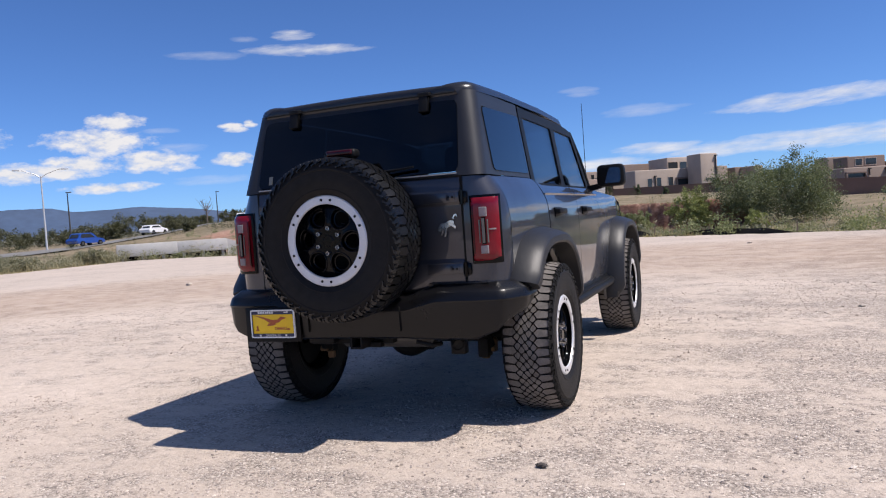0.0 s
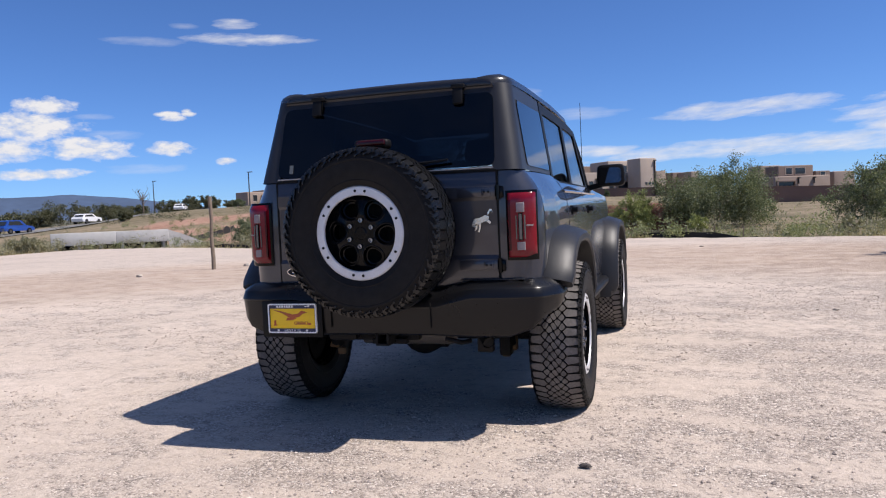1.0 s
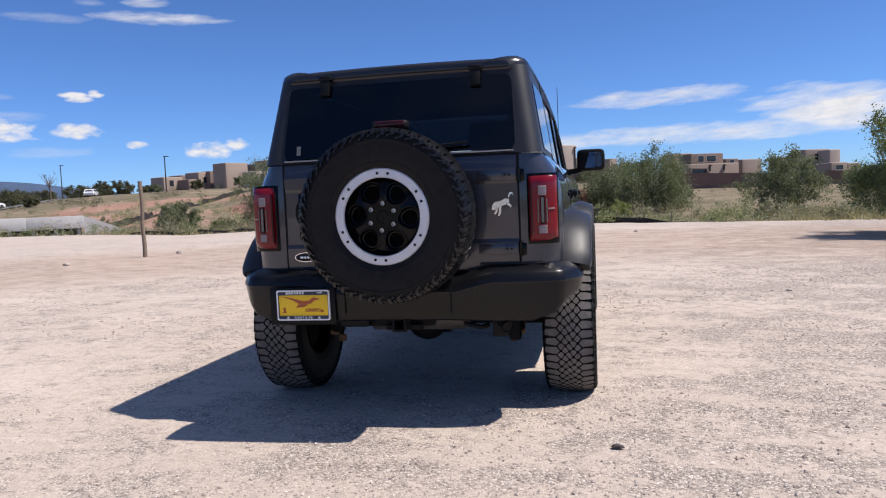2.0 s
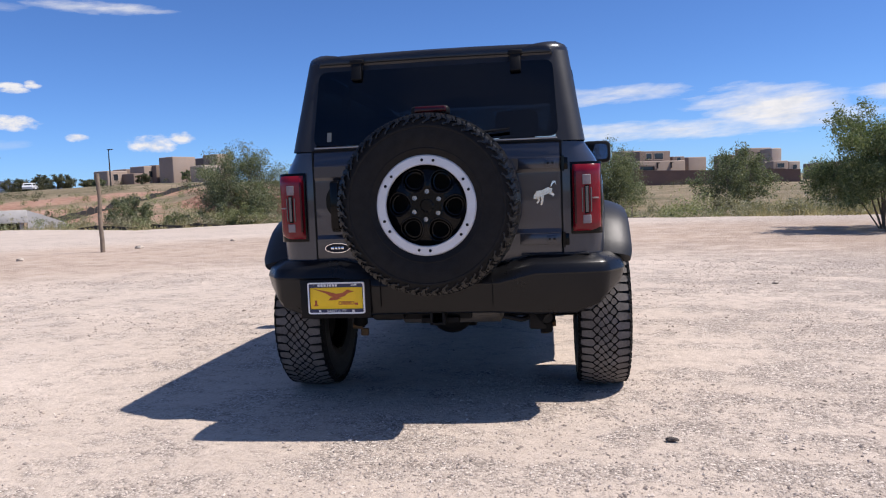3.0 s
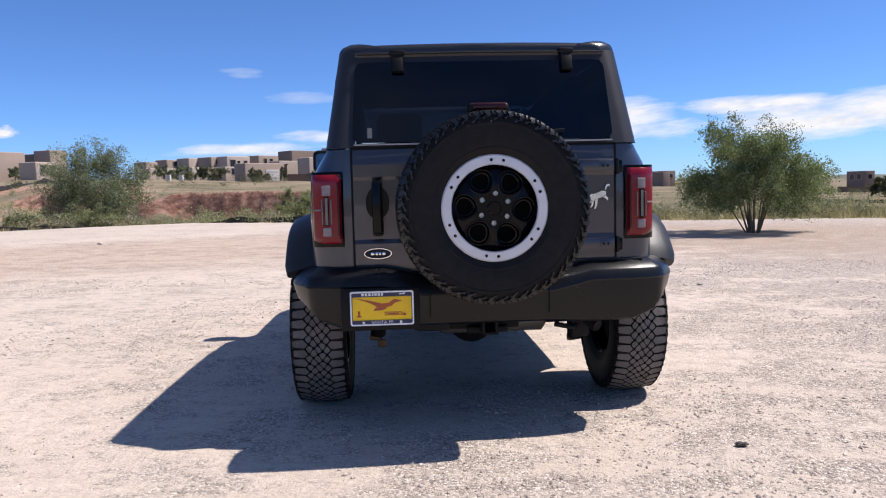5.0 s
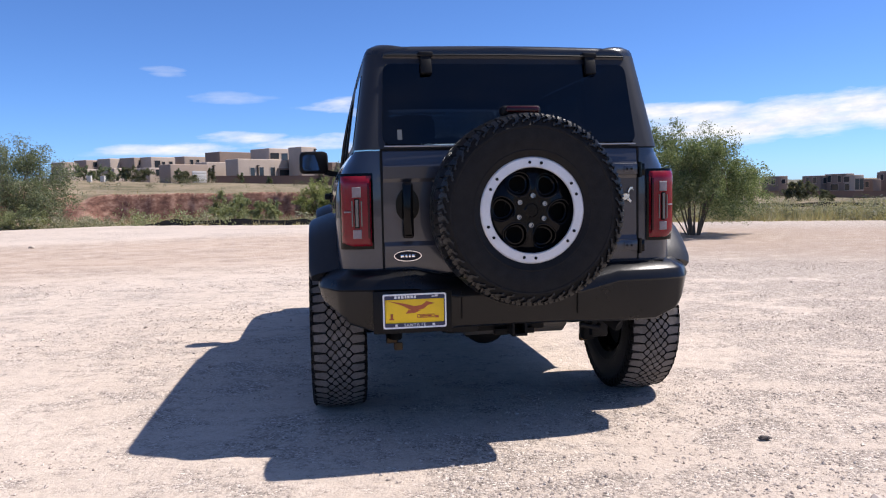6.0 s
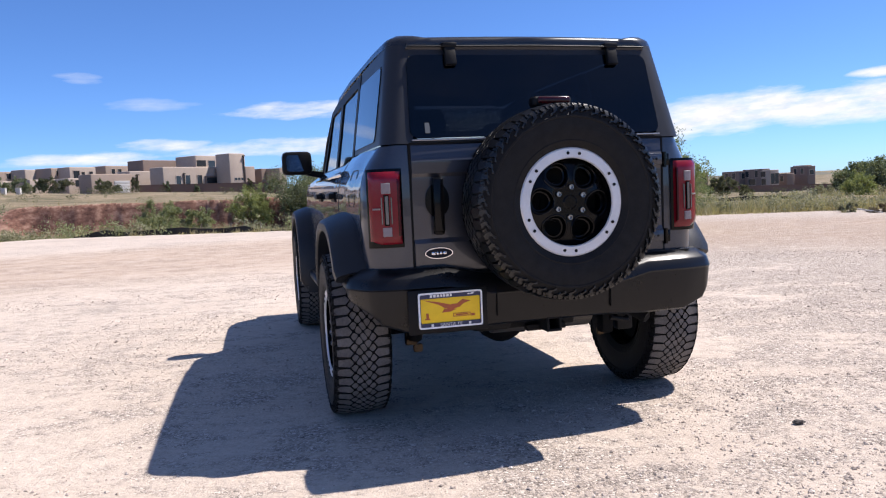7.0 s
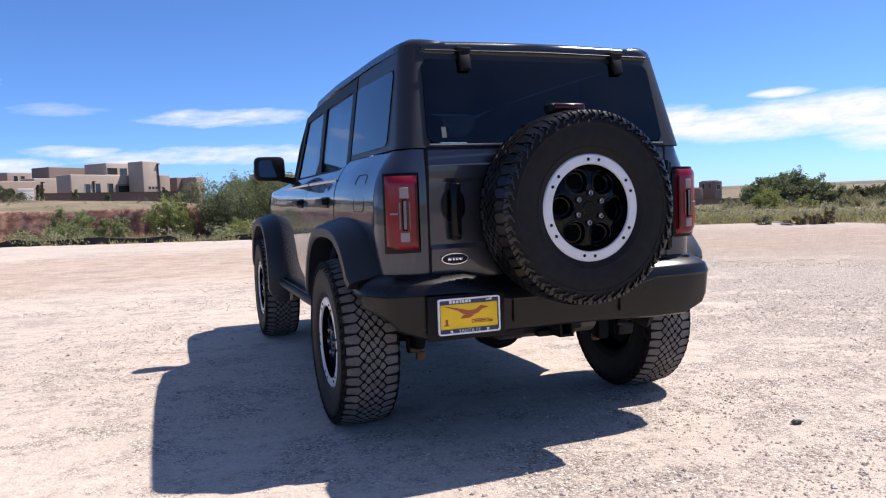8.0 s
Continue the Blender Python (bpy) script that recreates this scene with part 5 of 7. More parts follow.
for t in (0, 1, 2, 3):
    dx, dz = ((-0.031, 0), (0.031, 0), (0, -0.031), (0, 0.031))[t]
    box(bm, (dx, -0.70, 0.53 + dz), (0.012 if dx else 0.075, 0.17, 0.012 if dz else 0.075), 0.002)
box(bm, (0.0, -0.66, 0.50), (0.20, 0.05, 0.03), 0.004)
part("hitch_receiver", bm, UNDER, suv, "black tow hitch receiver")
bm = bmesh.new()
box(bm, (-0.27, -0.66, 0.535), (0.17, 0.10, 0.06), 0.02)
part("hitch_socket", bm, PLASTIC, suv)
bm = bmesh.new()
box(bm, (0.50, -0.50, 0.47), (0.09, 0.06, 0.11), 0.012)
part("exhaust_hanger", bm, PLASTIC, suv)
bm = bmesh.new()
box(bm, (0.545, -0.20, 0.40), (0.07, 0.09, 0.12), 0.015)
part("axle_bracket", bm, UNDER, suv)
bm = bmesh.new()
tube(bm, [(0.33, -0.70, 0.52), (0.42, -0.70, 0.50), (0.45, -0.64, 0.50)], 0.013, 8)
part("wiring_loom", bm, PLASTIC, suv)

# inside: dashboard, seats
bm = bmesh.new()
box(bm, (0, 1.92, 1.15), (1.48, 0.36, 0.34), 0.05)
part("dashboard", bm, SEAT, suv)
bm = bmesh.new()
box(bm, (0, 0.9, 0.80), (1.5, 2.5, 0.06), 0.01)
box(bm, (0, -0.62, 1.15), (1.30, 0.03, 0.5), 0.01)
part("cabin_floor", bm, SEAT, suv)
for x, y in ((0.37, 1.12), (-0.37, 1.12), (0.40, 0.22), (-0.40, 0.22), (0.0, 0.22)):
    front = y > 1
    bm = bmesh.new()
    lean = Matrix.Rotation(radians(-14), 4, "X")
    w = 0.50 if front else 0.39
    box(bm, (x, y + 0.22, 0.98), (w, 0.50, 0.16), 0.05, seg=3)
    box(bm, (x, y - 0.07, 1.20), (w - 0.02, 0.14, 0.56), 0.055, lean, seg=3)
    if x or front:
        tube(bm, [(x - 0.06, y - 0.13, 1.44), (x - 0.06, y - 0.15, 1.54)], 0.006, 6)
        tube(bm, [(x + 0.06, y - 0.13, 1.44), (x + 0.06, y - 0.15, 1.54)], 0.006, 6)
        box(bm, (x, y - 0.155, 1.555), (0.26, 0.10, 0.16), 0.045, lean, seg=3)
    part("seat", bm, SEAT, suv, "black cloth seat")
bm = bmesh.new()
ring = [(-0.37 + 0.185 * math.cos(2 * math.pi * k / 28), 1.64 - 0.06 * math.sin(2 * math.pi * k / 28), 1.24 + 0.175 * math.sin(2 * math.pi * k / 28)) for k in range(29)]
tube(bm, ring, 0.015, 8, caps=False)
box(bm, (-0.37, 1.68, 1.23), (0.34, 0.03, 0.04), 0.01)
part("steering_wheel", bm, PLASTIC, suv)


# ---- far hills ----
build_ridge("mountain_ridge", MOUNT, 3400, [(-95, 90), (-75, 130), (-64, 150), (-58.7, 156), (-57, 154), (-55.7, 136), (-53.9, 136), (-51.3, 144), (-49.5, 132), (-47.7, 123), (-44, 86), (-40, 55), (-36, 45), (-25, 60), (-10, 40), (5, 12), (40, 6), (80, 10)], 0.0, "wooded mountains far away, haze blue put into their colour", 0.25, 0.03)
build_ridge("scrub_ridge", HILL, 800, [(-80, 10), (-52, 10), (-44, 14), (-30, 12), (0, 6), (20, 5.0), (34, 3.2), (45, 3.6), (70, 7), (95, 6)], -0.5, "low dry scrub-covered ridge in the distance", 0.4, 0.5)


# ---- plants ----
def leaves(centres, spread, count, size, rng, droop=0.2):
    """Quads of leaf scattered about clump centres; returns verts and faces."""
    verts, faces = [], []
    for c in centres:
        r = spread * rng.uniform(0.55, 1.25)
        n = max(3, int(count * rng.uniform(0.6, 1.4)))
        for _ in range(n):
            d = Vector([max(-1.7, min(1.7, rng.gauss(0, q))) for q in (1, 1, 0.8)])
            p = c + d * r * 0.5
            u = Vector((rng.uniform(-1, 1), rng.uniform(-1, 1), rng.uniform(-0.7, 0.7) - droop)).normalized()
            v = u.cross(Vector((rng.uniform(-1, 1), rng.uniform(-1, 1), rng.uniform(-1, 1)))).normalized()
            s = size * rng.uniform(0.6, 1.5)
            k = len(verts)
            verts += [p - u * s, p + v * s * 0.42, p + u * s, p - v * s * 0.42]
            faces.append((k, k + 1, k + 2, k + 3))
    return verts, faces


def woody(name, at, width, height, low, mat, label, category, seed, clumps=220, per=34, size=0.055, stems=7, bark=BARK, group=""):
    """A many-stemmed tree or bush: tapered stems, limbs and twigs, each twig with its spray of leaves, in a lobed outline."""
    rng = random.Random(seed)
    ob = new(name)
    ob.location = at
    half, height = width * 0.58, height * 1.18
    tall = height - low
    heart = Vector((0, 0, low + tall * 0.38))
    shift = Vector((seed * 3.7, seed * 1.3, seed * 0.7))

    def outline(d):
        """The crown's edge in a direction."""
        k = 0.92 + 0.38 * noise.noise(d * 1.7 + shift) + 0.16 * noise.noise(d * 4.2 + shift)
        return heart + Vector((d.x * half * k, d.y * half * k, d.z * tall * (0.62 if d.z > 0 else 0.38) * k))

    def anyway():
        while True:
            d = Vector((rng.uniform(-1, 1), rng.uniform(-1, 1), rng.uniform(-1, 1)))
            if 0.05 < d.length < 1:
                return d.normalized()

    wood = bmesh.new()
    trunks = []
    for k in range(stems):
        a = 2 * math.pi * (k + rng.uniform(-0.3, 0.3)) / stems
        up = rng.uniform(0.35, 0.95)
        d = Vector((math.cos(a) * math.sqrt(1 - up * up), math.sin(a) * math.sqrt(1 - up * up), up))
        top = heart.lerp(outline(d), 0.75)
        foot = Vector((0.055 * half * math.cos(a), 0.055 * half * math.sin(a), -0.1))
        bend = foot.lerp(top, 0.4) + Vector((rng.uniform(-1, 1), rng.uniform(-1, 1), 0)) * half * 0.06 - Vector((math.cos(a), math.sin(a), -0.4)) * half * 0.06
        thick = 0.0085 * height * rng.uniform(0.6, 1.2)
        tube(wood, [foot, foot.lerp(bend, 0.5), bend, bend.lerp(top, 0.55) + Vector((0, 0, 0.04)), top], [thick * 1.2, thick * 0.9, thick * 0.7, thick * 0.42, thick * 0.12], 7)
        trunks.append((d, foot, bend, top, thick))
    sprays = []
    for _ in range(max(12, clumps // 3)):
        d = anyway()
        if d.z < -0.88:
            continue
        near = max(trunks, key=lambda q: q[0].dot(d) + rng.uniform(-0.25, 0.25))
        start = near[2].lerp(near[3], rng.uniform(0.0, 0.8))
        end = heart.lerp(outline(d), rng.uniform(0.62, 0.97) if rng.random() < 0.8 else rng.uniform(0.3, 0.6))
        knee = start.lerp(end, 0.5) + Vector((0, 0, 0.06 * half))
        tube(wood, [start, knee, end], [near[4] * 0.42, near[4] * 0.28, near[4] * 0.07], 5)
        run = end - start
        for _ in range(9):
            t = rng.uniform(0.35, 1.0)
            p = start.lerp(knee, t * 2) if t < 0.5 else knee.lerp(end, t * 2 - 1)
            way = (run.normalized() * 0.7 + anyway() * 0.75 + d * 0.35 + Vector((0, 0, 0.28))).normalized()
            sprays.append((p, way, half * rng.uniform(0.12, 0.30)))
    part("trunk", wood, bark, ob)
    count = max(14, int(clumps * per * 2.5 / len(sprays)))
    verts, faces = [], []
    for p, way, reach in sprays:
        side = way.orthogonal().normalized()
        other = way.cross(side)
        for _ in range(int(count * rng.uniform(0.5, 1.5))):
            t = rng.random() ** 0.8
            fan = reach * (0.34 - 0.22 * t)
            c = p + way * reach * t + side * rng.gauss(0, fan) + other * rng.gauss(0, fan) - Vector((0, 0, 0.12 * reach * t * t))
            if c.z < max(0.02, low * 0.7):
                continue
            u = (way * 0.6 + anyway()).normalized()
            v = u.cross(anyway()).normalized()
            s = size * rng.uniform(0.38, 0.86)
            k = len(verts)
            verts += [c - u * s, c + v * s * 0.45, c + u * s, c - v * s * 0.45]
            faces.append((k, k + 1, k + 2, k + 3))
    flat_mesh("crown", verts, faces, mat, ob)
    tagged(ob, label, category, group)
    return ob


def on_land(b, r, sink=0.05):
    p = polar(b, r)
    p.z = land(p.x, p.y) - sink
    return p


woody("elm_tree", Vector((3.74, 17.88, 0.0)), 3.15, 2.25, 0.16, ELM_BRIGHT, "small green many-stemmed elm on the gravel", "tree", 21, 340, 110, 0.038, 15)
woody("elm_tree", on_land(-29.6, 37), 4.7, 4.0, 0.0, ELM, "dense dark green elm above the lot edge", "tree", 6, 480, 44, 0.06, 8)
woody("elm_tree", on_land(-3.2, 56), 8.0, 3.8, -0.5, ELM, "broad grey-green elm in the dry wash", "tree", 8, 520, 46, 0.10, 9)
woody("elm_tree", on_land(6.6, 46), 4.5, 3.4, -0.2, ELM, "round dark green elm beyond the weeds", "tree", 11, 260, 36, 0.085, 7)
woody("elm_tree", on_land(36.4, 62), 4.4, 2.55, 0.0, ELM, "low dark green thicket beyond the weeds", "tree", 14, 320, 40, 0.10, 9)
woody("elm_tree", on_land(38.3, 60), 2.6, 1.75, 0.0, ELM, "low dark green thicket beyond the weeds", "tree", 16, 160, 34, 0.10, 6)
woody("elm_tree", on_land(34.4, 63), 3.4, 2.2, 0.0, ELM, "low dark green thicket beyond the weeds", "tree", 15, 180, 34, 0.10, 6)
woody("willow_bush", on_land(-9.2, 55), 3.2, 2.8, 0.0, WILLOW, "bright yellow-green willow bush in the wash", "bush", 17, 200, 36, 0.08, 8)
woody("willow_bush", on_land(-4.7, 50), 1.8, 1.2, 0.0, WILLOW, "bright yellow-green willow bush in the wash", "bush", 19, 120, 30, 0.07, 7)
woody("willow_bush", on_land(-15.4, 55), 3.0, 2.1, 0.0, CHAMISA, "feathery grey-green bush before the red bank", "bush", 21, 200, 32, 0.08, 8)
woody("willow_bush", on_land(-12.9, 54), 2.4, 1.5, 0.0, CHAMISA, "feathery grey-green bush before the red bank", "bush", 23, 130, 30, 0.08, 7)
woody("willow_bush", on_land(-37.3, 37), 2.1, 1.75, 0.0, ELM, "dark green bush on the bank", "bush", 25, 150, 34, 0.06, 7)
woody("willow_bush", on_land(-34.4, 36), 1.4, 0.75, 0.0, CHAMISA, "grey-green rabbitbrush on the bank", "bush", 27, 110, 30, 0.05, 6)
woody("rabbitbrush", on_land(-29.5, 34.5), 1.8, 0.95, 0.0, CHAMISA, "rounded grey-green rabbitbrush under the elm", "bush", 29, 130, 34, 0.045, 8)
woody("rabbitbrush", on_land(5.9, 34), 1.0, 0.8, 0.0, SAGE, "rounded pale rabbitbrush in dry grass", "bush", 31, 120, 32, 0.045, 8)
woody("rabbitbrush", on_land(7.9, 33), 1.3, 0.5, 0.0, SAGE, "rounded pale rabbitbrush in dry grass", "bush", 33, 90, 30, 0.045, 7)
woody("rabbitbrush", on_land(34.2, 50), 2.1, 1.25, -0.15, WILLOW, "rounded yellow-green rabbitbrush before the thicket", "bush", 35, 170, 40, 0.05, 8)
woody("rabbitbrush", on_land(37.0, 52), 1.4, 0.75, -0.15, WILLOW, "rounded yellow-green rabbitbrush before the thicket", "bush", 37, 130, 36, 0.05, 8)
woody("rabbitbrush", on_land(39.6, 52), 2.2, 0.7, -0.15, SAGE, "rounded pale rabbitbrush before the thicket", "bush", 38, 130, 36, 0.05, 8)
woody("rabbitbrush", on_land(42.2, 50), 2.4, 0.8, -0.15, SAGE, "rounded pale rabbitbrush before the thicket", "bush", 43, 130, 36, 0.05, 8)
woody("rabbitbrush", on_land(32.4, 60), 1.6, 0.9, -0.15, SAGE, "rounded pale rabbitbrush before the long wall", "bush", 44, 110, 34, 0.05, 8)
# dead brush at the edge of the lot
for i, (b, r, w, h) in enumerate(((34.1, 24.2, 0.75, 0.26), (35.2, 24.3, 0.85, 0.32), (36.3, 24.5, 0.7, 0.5))):
    woody("dead_brush", on_land(b, r), w, h, -0.05, DEADBRUSH, "heap of dead brown brush at the edge of the lot", "brush heap", 140 + i, 70, 30, 0.03, 9)
woody("rabbitbrush", on_land(32.2, 24.6), 0.6, 0.36, -0.05, SAGE, "small pale weed clump beside the brush heap", "bush", 45, 70, 34, 0.03, 7)
woody("rabbitbrush", on_land(-43.0, 52), 1.6, 1.1, 0.0, SAGE, "dusty sagebrush by the culvert", "bush", 39, 120, 32, 0.07, 7)
woody("rabbitbrush", on_land(-53.3, 46), 2.2, 0.8, 0.0, SAGE, "dusty sagebrush by the culvert", "bush", 41, 130, 32, 0.07, 7)
woody("rabbitbrush", on_land(-58.5, 43), 3.2, 0.6, 0.0, SAGE, "dusty sagebrush by the culvert", "bush", 42, 130, 32, 0.07, 7)
# garden shrubs before the houses
for i, (b, r, w, h) in enumerate(((-22.8, 140, 6.4, 4.3), (-25.2, 138, 6.2, 2.9), (-26.4, 136, 4.5, 3.0), (-19.7, 122, 5.2, 2.0), (-23.9, 140, 3.4, 3.2), (-20.2, 138, 3.0, 3.2), (-18.0, 138, 2.2, 3.6), (-15.9, 138, 1.9, 2.6), (-13.9, 136, 1.5, 1.8), (-10.2, 138, 1.9, 3.6), (-8.8, 136, 3.0, 2.8), (-35.7, 130, 2.2, 3.0), (-38.6, 115, 2.6, 2.2), (-41.5, 118, 2.8, 1.8))):
    woody("garden_shrub", on_land(b + 1.85, r), w * 0.7, h * 0.8, 0.0, JUNIPER if i % 3 == 0 else ELM, "dark green garden shrub by the stucco houses", "shrub", 50 + i, 90, 26, 0.17, 5)
for i, (b, r, w, h) in enumerate(((-53.4, 140, 9, 3.6), (-56.0, 142, 9, 2.6), (-58.5, 140, 10, 2.8), (-61.5, 138, 10, 3.0), (-51.4, 150, 8, 3.0), (-50.0, 160, 7, 2.6), (-48.9, 165, 6, 2.6), (-46.6, 175, 6, 3.4), (-45.2, 165, 5, 3.4), (-43.8, 165, 5, 3.6), (-42.2, 170, 4, 2.6), (-41.0, 170, 4, 2.4), (-49.4, 112, 1.8, 1.8), (25.4, 118, 4.2, 3.6), (27.0, 125, 2.5, 1.6), (42.0, 110, 6, 2.4), (40.2, 112, 5, 1.9), (-63.8, 140, 9, 3.2))):
    woody("juniper_tree", on_land(b + (1.9 if b < 0 else 1.0), r), w, h * 0.85, 0.0, JUNIPER, "dark green juniper in dry grassland", "tree", 80 + i, 130, 26, 0.22, 5)
# bare tree by the road
bare = new("bare_tree")
bare.location = on_land(-46.4, 142)
bm = bmesh.new()
rng = random.Random(5)
tube(bm, [(0, 0, -0.3), (0.05, 0, 1.6), (0.0, 0, 2.8)], [0.17, 0.13, 0.09], 7)
for k in range(12):
    a = rng.uniform(0, 6.28)
    s = Vector((0, 0, rng.uniform(1.6, 2.8)))
    e = s + Vector((math.cos(a) * rng.uniform(0.5, 1.5), math.sin(a) * rng.uniform(0.5, 1.5), rng.uniform(0.8, 2.2)))
    tube(bm, [s, s.lerp(e, 0.5) + Vector((0, 0, 0.15)), e], [0.07, 0.045, 0.015], 5)
    for _ in range(3):
        q = s.lerp(e, rng.uniform(0.4, 1))
        tube(bm, [q, q + Vector((rng.uniform(-0.6, 0.6), rng.uniform(-0.6, 0.6), rng.uniform(0.2, 0.8)))], [0.025, 0.01], 4)
part("trunk", bm, BARK, bare)
tagged(bare, "leafless grey tree beside the road", "tree")


def build_grass():
    """Dry grass and weeds along the lot edge and beyond."""
    rng = random.Random(77)
    verts, faces = [], []
    while len(faces) < 42000:
        b = rng.uniform(-66, 60)
        u = abs(rng.gauss(0, 5.5)) - 0.3 if rng.random() < 0.75 else rng.uniform(0, 36)
        r = lerp_table(EDGE, b) + u
        p = polar(b, r)
        if noise.noise(Vector((p.x * 0.22, p.y * 0.22, 1.7))) < -0.12 + (0.1 if b < 8 else -0.25):
            continue
        p.z = land(p.x, p.y) - 0.02
        tall = rng.uniform(0.12, 0.42) * (1.25 if b > 8 else 1.0) * (0.5 if u < 0.3 else 1.0)
        for _ in range(7):
            a = rng.uniform(0, 6.28)
            foot = p + Vector((rng.gauss(0, 0.09), rng.gauss(0, 0.09), 0))
            side = Vector((math.cos(a), math.sin(a), 0)) * rng.uniform(0.008, 0.022)
            tip = foot + Vector((rng.gauss(0, 0.10), rng.gauss(0, 0.10), tall * rng.uniform(0.6, 1.2)))
            k = len(verts)
            verts += [foot - side, foot + side, tip]
            faces.append((k, k + 1, k + 2))
    tagged(flat_mesh("dry_grass", verts, faces, DRYGRASS), "dry straw-coloured grass and weeds along the lot", "grass", kind="stuff")
    verts, faces = [], []
    centres = []
    while len(centres) < 1500:
        b = rng.uniform(-64, 58)
        u = abs(rng.gauss(0.8, 4.0)) if rng.random() < 0.45 else rng.uniform(2, 75)
        p = polar(b, lerp_table(EDGE, b) + u)
        if noise.noise(Vector((p.x * 0.15, p.y * 0.15, 9.2))) < -0.1:
            continue
        p.z = land(p.x, p.y) + 0.12
        for _ in range(3):
            centres.append(p + Vector((rng.gauss(0, 0.22), rng.gauss(0, 0.22), rng.uniform(0, 0.22))))
    v, f = leaves(centres, 0.34, 48, 0.04, rng)
    far = []
    while len(far) < 1800:
        b, r = rng.uniform(-64, 58), rng.uniform(88, 240)
        p = polar(b, r)
        if noise.noise(Vector((p.x * 0.05, p.y * 0.05, 5.2))) < (0.05 if b < 5 else -0.2):
            continue
        p.z = land(p.x, p.y) + 0.2
        for _ in range(4):
            far.append(p + Vector((rng.gauss(0, 0.5), rng.gauss(0, 0.5), rng.uniform(0, 0.5))))
    fv, ff = leaves(far, 0.62, 44, 0.07, rng)
    tagged(flat_mesh("far_scrub", fv, ff, JUNIPER), "dark low scrub scattered over far dry fields", "scrub", kind="stuff")
    tagged(flat_mesh("scrub", v, f, SAGE), "low grey-green sage scrub on dry ground", "scrub", kind="stuff")


build_grass()


def build_brush():
    """Knee-high brush crowding the edge of the lot and the dry wash."""
    rng = random.Random(91)
    for mat, label, key, lo, hi, total in ((CHAMISA, "grey-green brush crowding the edge of the lot", 2.2, -34, 6, 150), (SAGE, "pale dry brush along the edge of the lot", 6.1, -64, 58, 260), (CHAMISA, "scattered brush on the red earth mound", 3.3, -50, -30, 130)):
        centres = []
        made = 0
        while made < total:
            b = rng.uniform(lo, hi)
            u = abs(rng.gauss(1.2, 2.2)) if rng.random() < (0.55 if hi > -30 else 0.15) else rng.uniform(2, 24 if hi > -30 else 55)
            p = polar(b, lerp_table(EDGE, b) + u)
            if noise.noise(Vector((p.x * 0.3, p.y * 0.3, key))) < -0.05:
                continue
            made += 1
            p.z = land(p.x, p.y)
            w, h = rng.uniform(0.25, 0.7), rng.uniform(0.22, 0.75)
            for _ in range(9):
                centres.append(p + Vector((rng.gauss(0, 0.45) * w, rng.gauss(0, 0.45) * w, h * rng.uniform(0.15, 1.0))))
        v, f = leaves(centres, 0.30, 22, 0.042, rng, -0.5)
        tagged(flat_mesh("brush", v, f, mat), label, "brush", kind="stuff")


build_brush()


# ---- gravel ----
def build_gravel():
    m, n, s = material("loose_gravel")
    geo = n.add("ShaderNodeNewGeometry")
    n.link(n.ramp(geo.outputs["Random Per Island"], [(0.0, (0.234, 0.196, 0.169)), (0.2, (0.378, 0.320, 0.277)), (0.7, (0.468, 0.396, 0.342)), (1.0, (0.666, 0.583, 0.506))]), s.inputs["Base Color"])
    s.inputs["Roughness"].default_value = 0.95
    s.inputs["Specular IOR Level"].default_value = 0.1
    rng = random.Random(11)
    verts, faces = [], []
    count = 0
    while count < 72000:
        b = rng.uniform(-80, 80)
        r = 1.3 + 11 * rng.random() ** 1.4
        p = polar(b, r)
        if noise.noise(Vector((p.x * 0.55, p.y * 0.8, 4.4))) + 0.5 * noise.noise(Vector((p.x * 2.2, p.y * 2.6, 1.4))) < rng.uniform(-0.25, 0.35):
            continue
        size = (0.0034 + 0.0072 * rng.random() ** 5) * (1 + 0.025 * r)
        if rng.random() < 0.004:
            size *= 2.0
        k = len(verts)
        sx, sy, sz = size * rng.uniform(0.7, 1.4), size * rng.uniform(0.7, 1.4), size * rng.uniform(0.4, 0.85)
        a = rng.uniform(0, 3.14)
        c, q = math.cos(a), math.sin(a)
        for x, y, z in ((1, 0, 0.1), (0.1, 1, 0), (-1, 0.1, 0.15), (0, -1, 0.05), (0.2, 0.1, 1), (0, 0, -1)):
            x, y, z = (x + rng.uniform(-0.2, 0.2)) * sx, (y + rng.uniform(-0.2, 0.2)) * sy, (z + rng.uniform(-0.15, 0.15)) * sz
            verts.append((p.x + c * x - q * y, p.y + q * x + c * y, z + sz * 0.28))
        for i in range(4):
            faces.append((k + i, k + (i + 1) % 4, k + 4))
            faces.append((k + (i + 1) % 4, k + i, k + 5))
        count += 1
    tagged(flat_mesh("gravel", verts, faces, m), "loose pale gravel stones on the lot", "gravel", kind="stuff")


build_gravel()


def rock(name, at, size, mat, seed, label):
    bm = bmesh.new()
    bmesh.ops.create_icosphere(bm, subdivisions=3, radius=1.0)
    for v in bm.verts:
        d = v.co.normalized()
        k = 1 + 0.35 * noise.noise(d * 1.6 + Vector((seed, 0, 0))) + 0.12 * noise.noise(d * 5 + Vector((0, seed, 0)))
        v.co = Vector((d.x * size[0] * k, d.y * size[1] * k, d.z * size[2] * k))
    ob = part(name, bm, mat)
    ob.location = at
    tagged(ob, label, "stone")


